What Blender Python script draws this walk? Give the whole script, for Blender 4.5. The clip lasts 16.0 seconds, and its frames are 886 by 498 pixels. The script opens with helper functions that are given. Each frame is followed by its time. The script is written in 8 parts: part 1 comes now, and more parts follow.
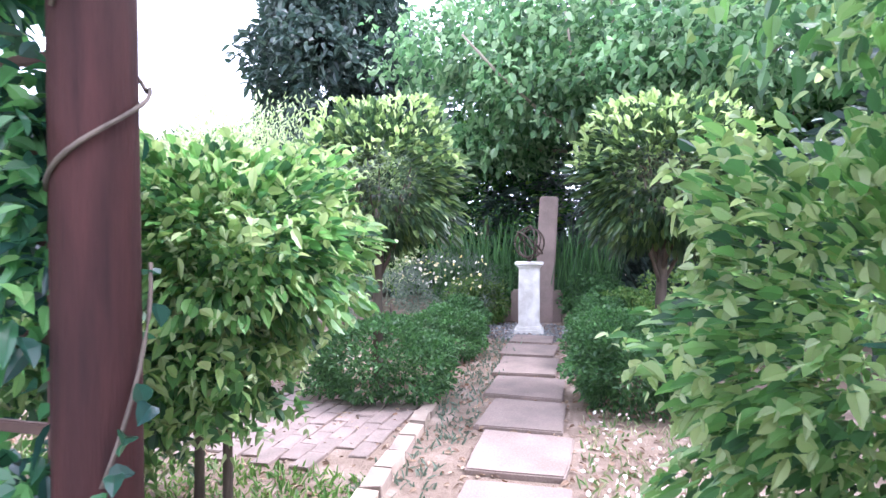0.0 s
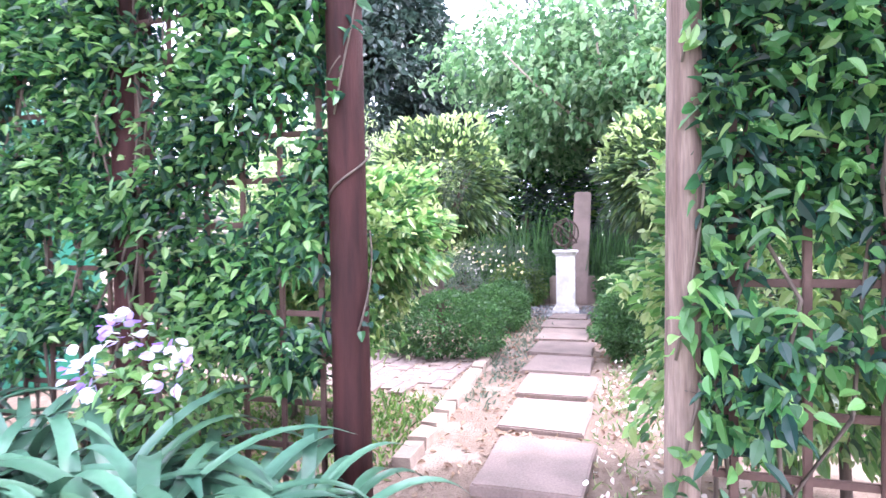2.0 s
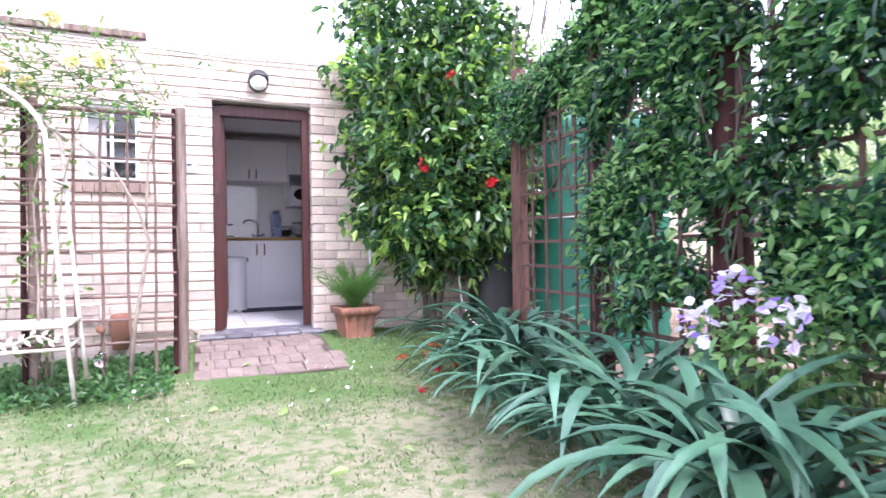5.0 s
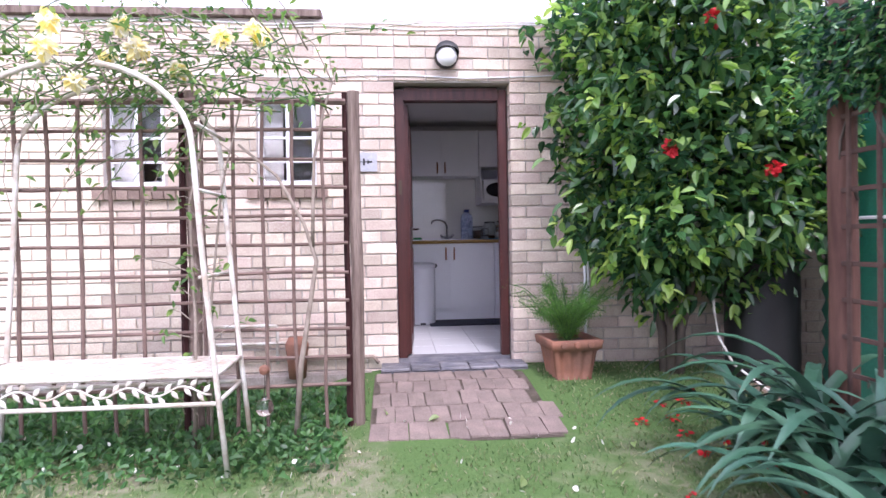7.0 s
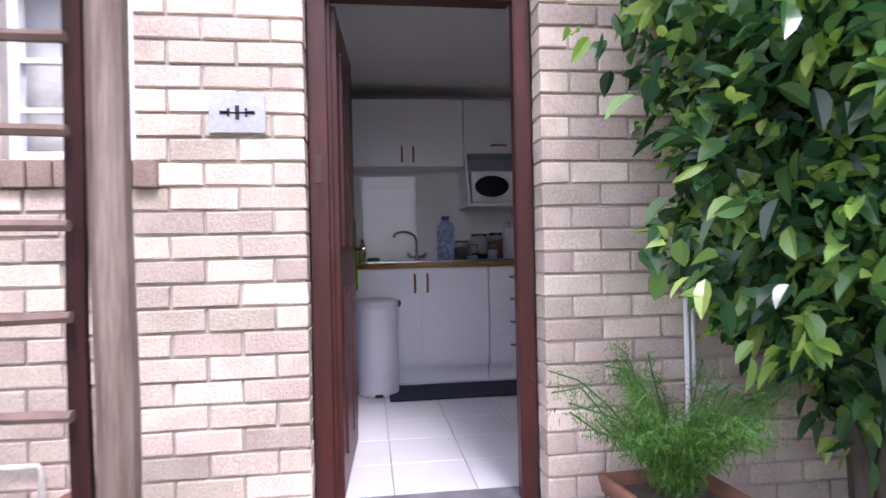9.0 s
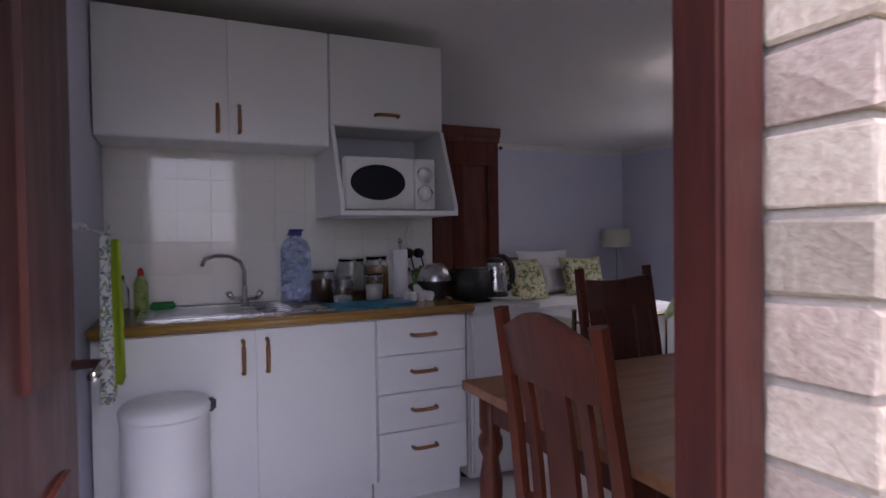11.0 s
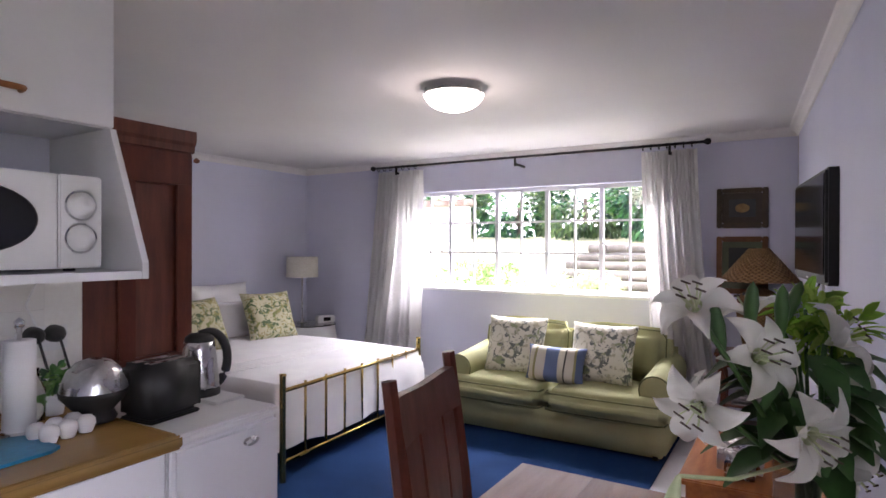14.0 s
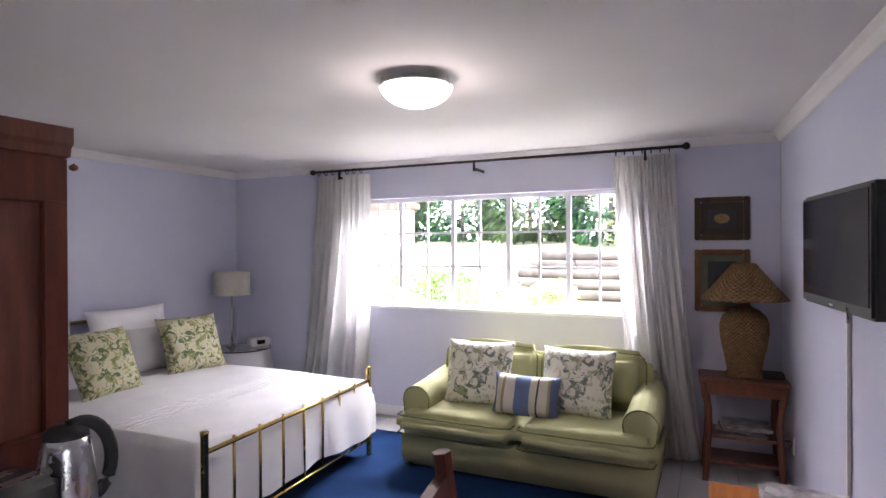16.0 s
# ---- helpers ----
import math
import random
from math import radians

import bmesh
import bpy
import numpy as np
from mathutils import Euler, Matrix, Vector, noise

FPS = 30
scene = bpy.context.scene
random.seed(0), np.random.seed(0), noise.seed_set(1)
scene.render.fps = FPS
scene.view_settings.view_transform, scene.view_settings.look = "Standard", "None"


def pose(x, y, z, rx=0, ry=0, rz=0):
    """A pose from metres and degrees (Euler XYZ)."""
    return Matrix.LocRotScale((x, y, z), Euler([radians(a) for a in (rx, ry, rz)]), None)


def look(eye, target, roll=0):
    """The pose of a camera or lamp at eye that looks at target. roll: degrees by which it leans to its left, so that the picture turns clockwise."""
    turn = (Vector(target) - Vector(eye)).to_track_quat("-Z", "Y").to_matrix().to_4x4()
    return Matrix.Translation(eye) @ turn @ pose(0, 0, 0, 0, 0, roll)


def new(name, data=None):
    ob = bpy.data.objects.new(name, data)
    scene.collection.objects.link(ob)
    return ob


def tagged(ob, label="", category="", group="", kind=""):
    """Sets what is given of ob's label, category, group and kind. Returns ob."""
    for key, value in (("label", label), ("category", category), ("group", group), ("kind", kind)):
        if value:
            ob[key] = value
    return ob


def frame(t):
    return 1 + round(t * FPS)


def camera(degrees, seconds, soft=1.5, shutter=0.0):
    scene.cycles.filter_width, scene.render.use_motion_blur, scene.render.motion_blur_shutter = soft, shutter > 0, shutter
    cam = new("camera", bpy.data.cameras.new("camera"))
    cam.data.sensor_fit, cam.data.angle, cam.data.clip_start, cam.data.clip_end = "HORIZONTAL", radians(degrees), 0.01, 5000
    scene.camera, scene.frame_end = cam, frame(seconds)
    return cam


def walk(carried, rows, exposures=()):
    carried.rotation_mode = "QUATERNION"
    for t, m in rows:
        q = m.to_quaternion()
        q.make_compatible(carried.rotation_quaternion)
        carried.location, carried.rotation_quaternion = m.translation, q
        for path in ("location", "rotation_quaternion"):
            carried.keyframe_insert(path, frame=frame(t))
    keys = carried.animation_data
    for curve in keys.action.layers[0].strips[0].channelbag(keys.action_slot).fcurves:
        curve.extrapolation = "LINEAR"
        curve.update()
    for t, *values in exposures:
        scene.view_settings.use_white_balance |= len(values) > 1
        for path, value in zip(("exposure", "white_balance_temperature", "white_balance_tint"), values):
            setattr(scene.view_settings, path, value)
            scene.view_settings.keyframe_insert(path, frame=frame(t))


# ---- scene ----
cam = camera(74.9, 16.0, shutter=0.25)
PATH = [
    (0, (0.789, -5.482, 0.94), (2.728, -4.993, 0.911), 0.2),
    (0.5, (0.508, -5.512, 0.938), (2.449, -5.028, 0.907), -0.3),
    (1, (0.198, -5.549, 0.917), (2.136, -5.058, 0.884), -0.4),
    (1.5, (-0.051, -5.573, 0.898), (1.88, -5.053, 0.861), -0.4),
    (2, (-0.281, -5.646, 0.868), (1.621, -5.028, 0.831), -0.8),
    (2.5, (-0.47, -5.712, 0.85), (1.353, -4.891, 0.816), -1.2),
    (3, (-0.586, -5.728, 0.831), (1.062, -4.595, 0.8), -1.7),
    (3.5, (-0.621, -5.718, 0.807), (0.821, -4.333, 0.783), -1.9),
    (4, (-0.638, -5.702, 0.769), (0.594, -4.127, 0.753), -1.9),
    (4.5, (-0.603, -5.651, 0.725), (0.395, -3.918, 0.731), -1.0),
    (5, (-0.546, -5.524, 0.716), (0.228, -3.68, 0.717), -0.8),
    (5.2, (-0.522, -5.444, 0.718), (0.165, -3.566, 0.717), -0.9),
    (7.3, (-0.39, -4.013, 0.923), (-0.256, -2.017, 0.896), -0.8),
    (7.5, (-0.352, -3.792, 0.932), (-0.223, -1.796, 0.915), -0.7),
    (8, (-0.281, -3.221, 0.96), (-0.156, -1.225, 0.949), -0.9),
    (8.5, (-0.248, -2.647, 0.968), (-0.076, -0.655, 0.966), -1.1),
    (9, (-0.214, -2.109, 0.994), (0.039, -0.125, 0.994), -1.2),
    (9.2, (-0.208, -1.887, 1.004), (0.107, 0.087, 1.006), -1.2),
    (11.3, (-0.073, -0.104, 1.234), (0.835, 1.677, 1.198), -0.5),
    (11.5, (-0.036, 0.012, 1.244), (0.92, 1.768, 1.215), -0.3),
    (12, (0.031, 0.203, 1.286), (1.136, 1.87, 1.257), -0.2),
    (12.5, (0.076, 0.325, 1.311), (1.361, 1.857, 1.292), -0.1),
    (13, (0.123, 0.46, 1.335), (1.585, 1.824, 1.319), -0.1),
    (13.5, (0.137, 0.587, 1.371), (1.757, 1.76, 1.36), -0.1),
    (14, (0.168, 0.686, 1.407), (1.881, 1.719, 1.397), 0.2),
    (14.5, (0.258, 0.794, 1.437), (2.017, 1.744, 1.431), -0.1),
    (15, (0.388, 0.907, 1.478), (2.181, 1.793, 1.472), -0.1),
    (15.5, (0.49, 0.996, 1.498), (2.299, 1.847, 1.492), -0.4),
    (16, (0.6, 1.074, 1.517), (2.413, 1.917, 1.509), -0.3),
]
EXPOSURES = [(0, 2.4, 5750, 25), (1.5, 2.65, 5850, 27), (2.5, 2.88, 5950, 33), (4, 2.45, 5980, 33), (5.2, 1.9, 6000, 27), (7.5, 1.36, 6000, 29), (9.2, 1.48, 6050, 27), (11.3, 1.85, 6250, 28), (12.5, 2.4, 6400, 27), (14, 3.22, 6450, 24), (16, 3.27, 6400, 23)]
walk(cam, [(t, look(eye, to, roll)) for t, eye, to, roll in PATH], EXPOSURES)

# ---- world and large lights ----
world = bpy.data.worlds.new("world")
scene.world = world
world.use_nodes = True
wn, wl = world.node_tree.nodes, world.node_tree.links
sky = wn.new("ShaderNodeTexSky")
sky.sky_type, sky.sun_disc = "NISHITA", False
sky.sun_elevation, sky.sun_rotation = radians(54), radians(164)
sky.air_density, sky.dust_density = 1.0, 1.5
haze = wn.new("ShaderNodeMix")
haze.data_type = "RGBA"
haze.inputs[0].default_value = 0.8
haze.inputs[7].default_value = (7.2, 7.5, 8.2, 1)
wl.new(sky.outputs[0], haze.inputs[6])
wl.new(haze.outputs[2], wn["Background"].inputs[0])
wn["Background"].inputs[1].default_value = 0.15

sun = new("sun", bpy.data.lights.new("sun", "SUN"))
sun.data.energy, sun.data.angle, sun.data.color = 1.5, radians(18), (1.0, 0.98, 0.95)
sun.matrix_world = look((1.4, -4.8, 7.0), (0, 0, 0))

# added lamp, unseen above the wide window; stands in for sky over the bank
window_fill = new("window_daylight", bpy.data.lights.new("window_daylight", "AREA"))
window_fill.data.shape, window_fill.data.size, window_fill.data.size_y = "RECTANGLE", 3.0, 1.1
window_fill.data.energy, window_fill.data.color = 70, (0.97, 0.98, 1.0)
window_fill.matrix_world = look((6.35, 2.85, 3.0), (5.0, 2.85, 1.25))

# ---- helpers of this scene ----
I4 = Matrix.Identity(4)


def thing(name, loc=(0, 0, 0), label="", category="", group="", kind="", rz=0, rx=0, ry=0):
    ob = new(name)
    ob.empty_display_size = 0.1
    ob.matrix_basis = pose(*loc, rx, ry, rz)
    return tagged(ob, label, category, group, kind)


def part(name, bm, material, parent=None, label="", smooth=False):
    me = bpy.data.meshes.new(name)
    if smooth:
        for f in bm.faces:
            f.smooth = True
    bm.to_mesh(me)
    bm.free()
    me.materials.append(material)
    ob = new(name, me)
    ob.parent = parent
    return tagged(ob, label)


def share(name, me, parent, m, label=""):
    ob = new(name, me)
    ob.parent = parent
    ob.matrix_basis = m
    return tagged(ob, label)


def solid(name, bm, material, label, category, group="", kind="", smooth=False):
    return tagged(part(name, bm, material, None, "", smooth), label, category, group, kind)


def bx(a, b, bevel=0.004, m=None, bm=None, seg=2):
    """A box from corner a to corner b with rounded edges."""
    one = bmesh.new()
    bmesh.ops.create_cube(one, size=1)
    for v in one.verts:
        v.co = Vector([a[i] + (v.co[i] + 0.5) * (b[i] - a[i]) for i in range(3)])
    if bevel:
        bevel = min(bevel, 0.45 * min(abs(b[i] - a[i]) for i in range(3)))
        bmesh.ops.bevel(one, geom=one.edges[:], offset=bevel, segments=seg, affect="EDGES")
    if m:
        bmesh.ops.transform(one, matrix=m, verts=one.verts)
    return add(bm, one)


def add(bm, one):
    if bm is None:
        return one
    me = bpy.data.meshes.new("tmp")
    one.to_mesh(me)
    one.free()
    bm.from_mesh(me)
    bpy.data.meshes.remove(me)
    return bm


def grid_faces(bm, rings, closed=True, cap=True):
    n = len(rings[0])
    for r0, r1 in zip(rings, rings[1:]):
        for i in range(n if closed else n - 1):
            j = (i + 1) % n
            bm.faces.new((r0[i], r0[j], r1[j], r1[i]))
    if cap and closed:
        bm.faces.new(rings[0][::-1])
        bm.faces.new(rings[-1])


def lathe(profile, c=(0, 0, 0), seg=24, bm=None, m=None, cap=True):
    """A turned body: profile of (radius, height)."""
    bm = bm or bmesh.new()
    rings = []
    for r, z in profile:
        ring = []
        for i in range(seg):
            a = 2 * math.pi * i / seg
            p = Vector((c[0] + r * math.cos(a), c[1] + r * math.sin(a), c[2] + z))
            ring.append(bm.verts.new(m @ p if m else p))
        rings.append(ring)
    grid_faces(bm, rings, True, cap)
    return bm


def tube(pts, r, seg=8, bm=None, r1=None, cap=True):
    """A round bar along points; r tapers to r1."""
    bm = bm or bmesh.new()
    pts = [Vector(p) for p in pts]
    rings, up = [], Vector((0.01, 0.02, 1)).normalized()
    for k, p in enumerate(pts):
        d = (pts[min(k + 1, len(pts) - 1)] - pts[max(k - 1, 0)]).normalized()
        if abs(d.dot(up)) > 0.95:
            u = d.cross(Vector((1, 0.03, 0))).normalized()
        else:
            u = d.cross(up).normalized()
        w = d.cross(u)
        rr = r if r1 is None else r + (r1 - r) * k / (len(pts) - 1)
        rings.append([bm.verts.new(p + rr * (math.cos(2 * math.pi * i / seg) * u + math.sin(2 * math.pi * i / seg) * w)) for i in range(seg)])
    grid_faces(bm, rings, True, cap)
    return bm


def arc(c, r, a0, a1, n, plane="xz"):
    out = []
    for i in range(n + 1):
        a = radians(a0 + (a1 - a0) * i / n)
        u, v = r * math.cos(a), r * math.sin(a)
        out.append((c[0] + u, c[1], c[2] + v) if plane == "xz" else (c[0], c[1] + u, c[2] + v) if plane == "yz" else (c[0] + u, c[1] + v, c[2]))
    return out


def prism(pts, z0, z1, bm=None):
    """A flat outline in x, y, drawn up from z0 to z1."""
    bm = bm or bmesh.new()
    lo = [bm.verts.new((x, y, z0)) for x, y in pts]
    hi = [bm.verts.new((x, y, z1)) for x, y in pts]
    grid_faces(bm, [lo, hi])
    bmesh.ops.recalc_face_normals(bm, faces=bm.faces[:])
    return bm


def cushion(w, h, d, puff=1.0, seg=12, m=None, bm=None):
    """A stuffed pillow in the x-z plane, w wide, h high, d thick, with pulled-in corners."""
    bm = bm or bmesh.new()
    sides = []
    for sgn in (1, -1):
        g = []
        for j in range(seg + 1):
            row = []
            for i in range(seg + 1):
                u, v = 2 * i / seg - 1, 2 * j / seg - 1
                t = max(0.0, (1 - u ** 4) * (1 - v ** 4)) ** 0.5
                pull = 1 - 0.07 * (1 - abs(v) ** 2) * abs(u) ** 3
                pul2 = 1 - 0.07 * (1 - abs(u) ** 2) * abs(v) ** 3
                bump = 0.06 * d * math.sin(7 * u + 3 * v) * t
                p = Vector((u * w / 2 * pull, sgn * (0.004 + t * d / 2 * puff + bump), v * h / 2 * pul2))
                row.append(bm.verts.new(m @ p if m else p))
            g.append(row)
        sides.append(g)
        for j in range(seg):
            for i in range(seg):
                f = (g[j][i], g[j][i + 1], g[j + 1][i + 1], g[j + 1][i])
                bm.faces.new(f if sgn < 0 else f[::-1])
    a, b = sides
    edge = [(0, i) for i in range(seg)] + [(j, seg) for j in range(seg)] + [(seg, i) for i in range(seg, 0, -1)] + [(j, 0) for j in range(seg, 0, -1)]
    for k in range(len(edge)):
        p, q = edge[k], edge[(k + 1) % len(edge)]
        bm.faces.new((a[p[0]][p[1]], a[q[0]][q[1]], b[q[0]][q[1]], b[p[0]][p[1]]))
    return bm


def mesh_np(name, verts, faces, material, parent=None, label="", smooth=False):
    me = bpy.data.meshes.new(name)
    me.from_pydata(verts.tolist() if hasattr(verts, "tolist") else verts, [], faces.tolist() if hasattr(faces, "tolist") else faces)
    if smooth:
        me.polygons.foreach_set("use_smooth", [True] * len(me.polygons))
    me.materials.append(material)
    ob = new(name, me)
    ob.parent = parent
    return tagged(ob, label)


def unit(v):
    return v / np.maximum(np.linalg.norm(v, axis=1, keepdims=True), 1e-6)


def leaves(name, p, axis, length, width, material, parent=None, label="", rng=None, fold=0.25, droop=0.25):
    """Many small folded leaves: places p, way they point, size."""
    rng = rng or np.random.RandomState(3)
    n = len(p)
    a = unit(axis)
    up = unit(np.array([0, 0, 1.0]) + 0.7 * rng.normal(size=(n, 3)))
    s = unit(np.cross(a, up))
    nn = np.cross(s, a)
    ln = (length * rng.uniform(0.65, 1.25, n))[:, None]
    wd = (width * rng.uniform(0.75, 1.2, n))[:, None]
    d = np.array([0, 0, -1.0]) * ln * droop
    row = [p]
    for side, stops in ((1, ((0.18, 0.36), (0.45, 0.5), (0.75, 0.34))), (0, ((1.0, 0.0),)), (-1, ((0.75, 0.34), (0.45, 0.5), (0.18, 0.36)))):
        for q, w in stops:
            row.append(p + a * ln * q + side * s * wd * w + nn * wd * fold * w * 2 + d * q * q)
    mid = p + a * ln * 0.48 + d * 0.23
    v = np.stack(row + [mid], axis=1)
    base = (np.arange(n) * 9)[:, None]
    f = np.concatenate([base + np.array([q]) for q in ([0, 1, 2, 8], [8, 2, 3, 4], [0, 8, 6, 7], [8, 4, 5, 6])], axis=0)
    return mesh_np(name, v.reshape(-1, 3), f, material, parent, label)


def blob(n, c, r, seed, inner=0.55, lump=0.25, freq=2.0, low=-1.0):
    """Places in the outer shell of an uneven ball, and the way out of it."""
    rng = np.random.RandomState(seed)
    d = unit(rng.normal(size=(int(n * 1.3), 3)))
    d = d[d[:, 2] > low]
    ph = rng.uniform(0, 6.28, 6)
    w = np.sin(d[:, 0] * freq * 3 + ph[0]) + np.sin(d[:, 1] * freq * 3.3 + ph[1]) + np.sin(d[:, 2] * freq * 3.7 + ph[2]) + 0.6 * np.sin(d[:, 0] * 11 + d[:, 2] * 9 + ph[3])
    rad = (1 + lump * w / 3.0) * (inner + (1 - inner) * rng.uniform(0, 1, len(d)) ** 0.45)
    p = np.array(c) + d * rad[:, None] * np.array(r)
    return p[:n], d[:n]


def outward(d, rng, out=0.6, rnd=0.7, up=0.0):
    return d * out + rng.normal(size=d.shape) * rnd + np.array([0, 0, up])


# ---- materials ----
def mat(name, c1, c2=None, rough=0.6, metal=0.0, scale=6.0, bump=0.1, bscale=60.0, var=0.0, island=0.0, fine=0.25, stretch=(1, 1, 1), spec=0.5, coat=0.0, rough_var=0.1):
    """Paint, wood, stone and cloth: two colours in large soft patches, fine grain, and relief."""
    m = bpy.data.materials.new(name)
    m.use_nodes = True
    n, l = m.node_tree.nodes, m.node_tree.links
    b = n["Principled BSDF"]
    c2 = c2 or tuple(x * 0.82 for x in c1)
    tc, mp = n.new("ShaderNodeTexCoord"), n.new("ShaderNodeMapping")
    mp.inputs["Scale"].default_value = stretch
    info = n.new("ShaderNodeObjectInfo")
    shift = n.new("ShaderNodeVectorMath")
    shift.operation = "MULTIPLY_ADD"
    l.new(info.outputs["Random"], shift.inputs[0])
    shift.inputs[1].default_value = (13.0, 7.0, 5.0)
    l.new(tc.outputs["Object"], shift.inputs[2])
    l.new(shift.outputs[0], mp.inputs[0])
    n1, n2 = n.new("ShaderNodeTexNoise"), n.new("ShaderNodeTexNoise")
    n1.inputs["Scale"].default_value, n1.inputs["Detail"].default_value = scale, 6
    n2.inputs["Scale"].default_value, n2.inputs["Detail"].default_value = bscale, 5
    l.new(mp.outputs[0], n1.inputs["Vector"])
    l.new(mp.outputs[0], n2.inputs["Vector"])
    ramp = n.new("ShaderNodeValToRGB")
    ramp.color_ramp.elements[0].position, ramp.color_ramp.elements[1].position = 0.35, 0.68
    ramp.color_ramp.elements[0].color, ramp.color_ramp.elements[1].color = (*c1, 1), (*c2, 1)
    l.new(n1.outputs[0], ramp.inputs[0])
    grain = n.new("ShaderNodeMix")
    grain.data_type, grain.blend_type = "RGBA", "OVERLAY"
    grain.inputs[0].default_value = fine
    l.new(ramp.outputs[0], grain.inputs[6])
    l.new(n2.outputs[0], grain.inputs[7])
    out = grain.outputs[2]
    if var or island:
        hsv = n.new("ShaderNodeHueSaturation")
        rnd = info.outputs["Random"]
        if island:
            rnd = n.new("ShaderNodeNewGeometry").outputs["Random Per Island"]
        for sock, lo, hi in (("Value", 1 - (var or island), 1 + (var or island)), ("Hue", 0.5 - 0.05 * (var or island), 0.5 + 0.05 * (var or island))):
            mr = n.new("ShaderNodeMapRange")
            mr.inputs[3].default_value, mr.inputs[4].default_value = lo, hi
            if sock == "Hue":
                tw = n.new("ShaderNodeMath")
                tw.operation = "FRACT"
                ml = n.new("ShaderNodeMath")
                ml.operation = "MULTIPLY"
                ml.inputs[1].default_value = 17.31
                l.new(rnd, ml.inputs[0])
                l.new(ml.outputs[0], tw.inputs[0])
                l.new(tw.outputs[0], mr.inputs[0])
            else:
                l.new(rnd, mr.inputs[0])
            l.new(mr.outputs[0], hsv.inputs[sock])
        l.new(out, hsv.inputs["Color"])
        out = hsv.outputs[0]
    l.new(out, b.inputs["Base Color"])
    rr = n.new("ShaderNodeMapRange")
    rr.inputs[3].default_value, rr.inputs[4].default_value = max(0.02, rough - rough_var), min(1, rough + rough_var)
    l.new(n1.outputs[0], rr.inputs[0])
    l.new(rr.outputs[0], b.inputs["Roughness"])
    b.inputs["Metallic"].default_value = metal
    b.inputs["Specular IOR Level"].default_value = spec
    b.inputs["Coat Weight"].default_value = coat
    if bump:
        bp = n.new("ShaderNodeBump")
        bp.inputs["Strength"].default_value, bp.inputs["Distance"].default_value = bump, 0.004
        l.new(n2.outputs[0], bp.inputs["Height"])
        l.new(bp.outputs[0], b.inputs["Normal"])
    return m


def leafmat(name, cols, rough=0.4, trans=0.35, spec=0.5):
    """Foliage: each leaf takes its own green; light shines through in part."""
    m = bpy.data.materials.new(name)
    m.use_nodes = True
    n, l = m.node_tree.nodes, m.node_tree.links
    b, o = n["Principled BSDF"], n["Material Output"]
    g = n.new("ShaderNodeNewGeometry")
    ramp = n.new("ShaderNodeValToRGB")
    ramp.color_ramp.interpolation = "LINEAR"
    el = ramp.color_ramp.elements
    while len(el) < len(cols):
        el.new(0.5)
    for k, c in enumerate(cols):
        el[k].position, el[k].color = k / (len(cols) - 1), (*c, 1)
    l.new(g.outputs["Random Per Island"], ramp.inputs[0])
    tc, nz = n.new("ShaderNodeTexCoord"), n.new("ShaderNodeTexNoise")
    nz.inputs["Scale"].default_value = 1.6
    l.new(tc.outputs["Object"], nz.inputs[0])
    mr = n.new("ShaderNodeMapRange")
    mr.inputs[1].default_value, mr.inputs[2].default_value, mr.inputs[3].default_value, mr.inputs[4].default_value = 0.3, 0.7, 0.7, 1.3
    l.new(nz.outputs[0], mr.inputs[0])
    hs = n.new("ShaderNodeHueSaturation")
    l.new(mr.outputs[0], hs.inputs["Value"])
    l.new(ramp.outputs[0], hs.inputs["Color"])
    l.new(hs.outputs[0], b.inputs["Base Color"])
    b.inputs["Roughness"].default_value, b.inputs["Specular IOR Level"].default_value = rough, spec
    t, mx = n.new("ShaderNodeBsdfTranslucent"), n.new("ShaderNodeMixShader")
    mx.inputs[0].default_value = trans
    br = n.new("ShaderNodeHueSaturation")
    br.inputs["Value"].default_value, br.inputs["Saturation"].default_value = 1.5, 1.1
    l.new(hs.outputs[0], br.inputs["Color"])
    l.new(br.outputs[0], t.inputs[0])
    l.new(b.outputs[0], mx.inputs[1])
    l.new(t.outputs[0], mx.inputs[2])
    l.new(mx.outputs[0], o.inputs[0])
    return m


def glassmat(name, col=(1, 1, 1), rough=0.0):
    m = bpy.data.materials.new(name)
    m.use_nodes = True
    b = m.node_tree.nodes["Principled BSDF"]
    b.inputs["Base Color"].default_value = (*col, 1)
    b.inputs["Roughness"].default_value, b.inputs["Transmission Weight"].default_value, b.inputs["IOR"].default_value = rough, 1.0, 1.45
    return m


def glow(name, col, strength):
    m = bpy.data.materials.new(name)
    m.use_nodes = True
    b = m.node_tree.nodes["Principled BSDF"]
    b.inputs["Base Color"].default_value = (0.8, 0.8, 0.8, 1)
    b.inputs["Emission Color"].default_value = (*col, 1)
    b.inputs["Emission Strength"].default_value = strength
    return m


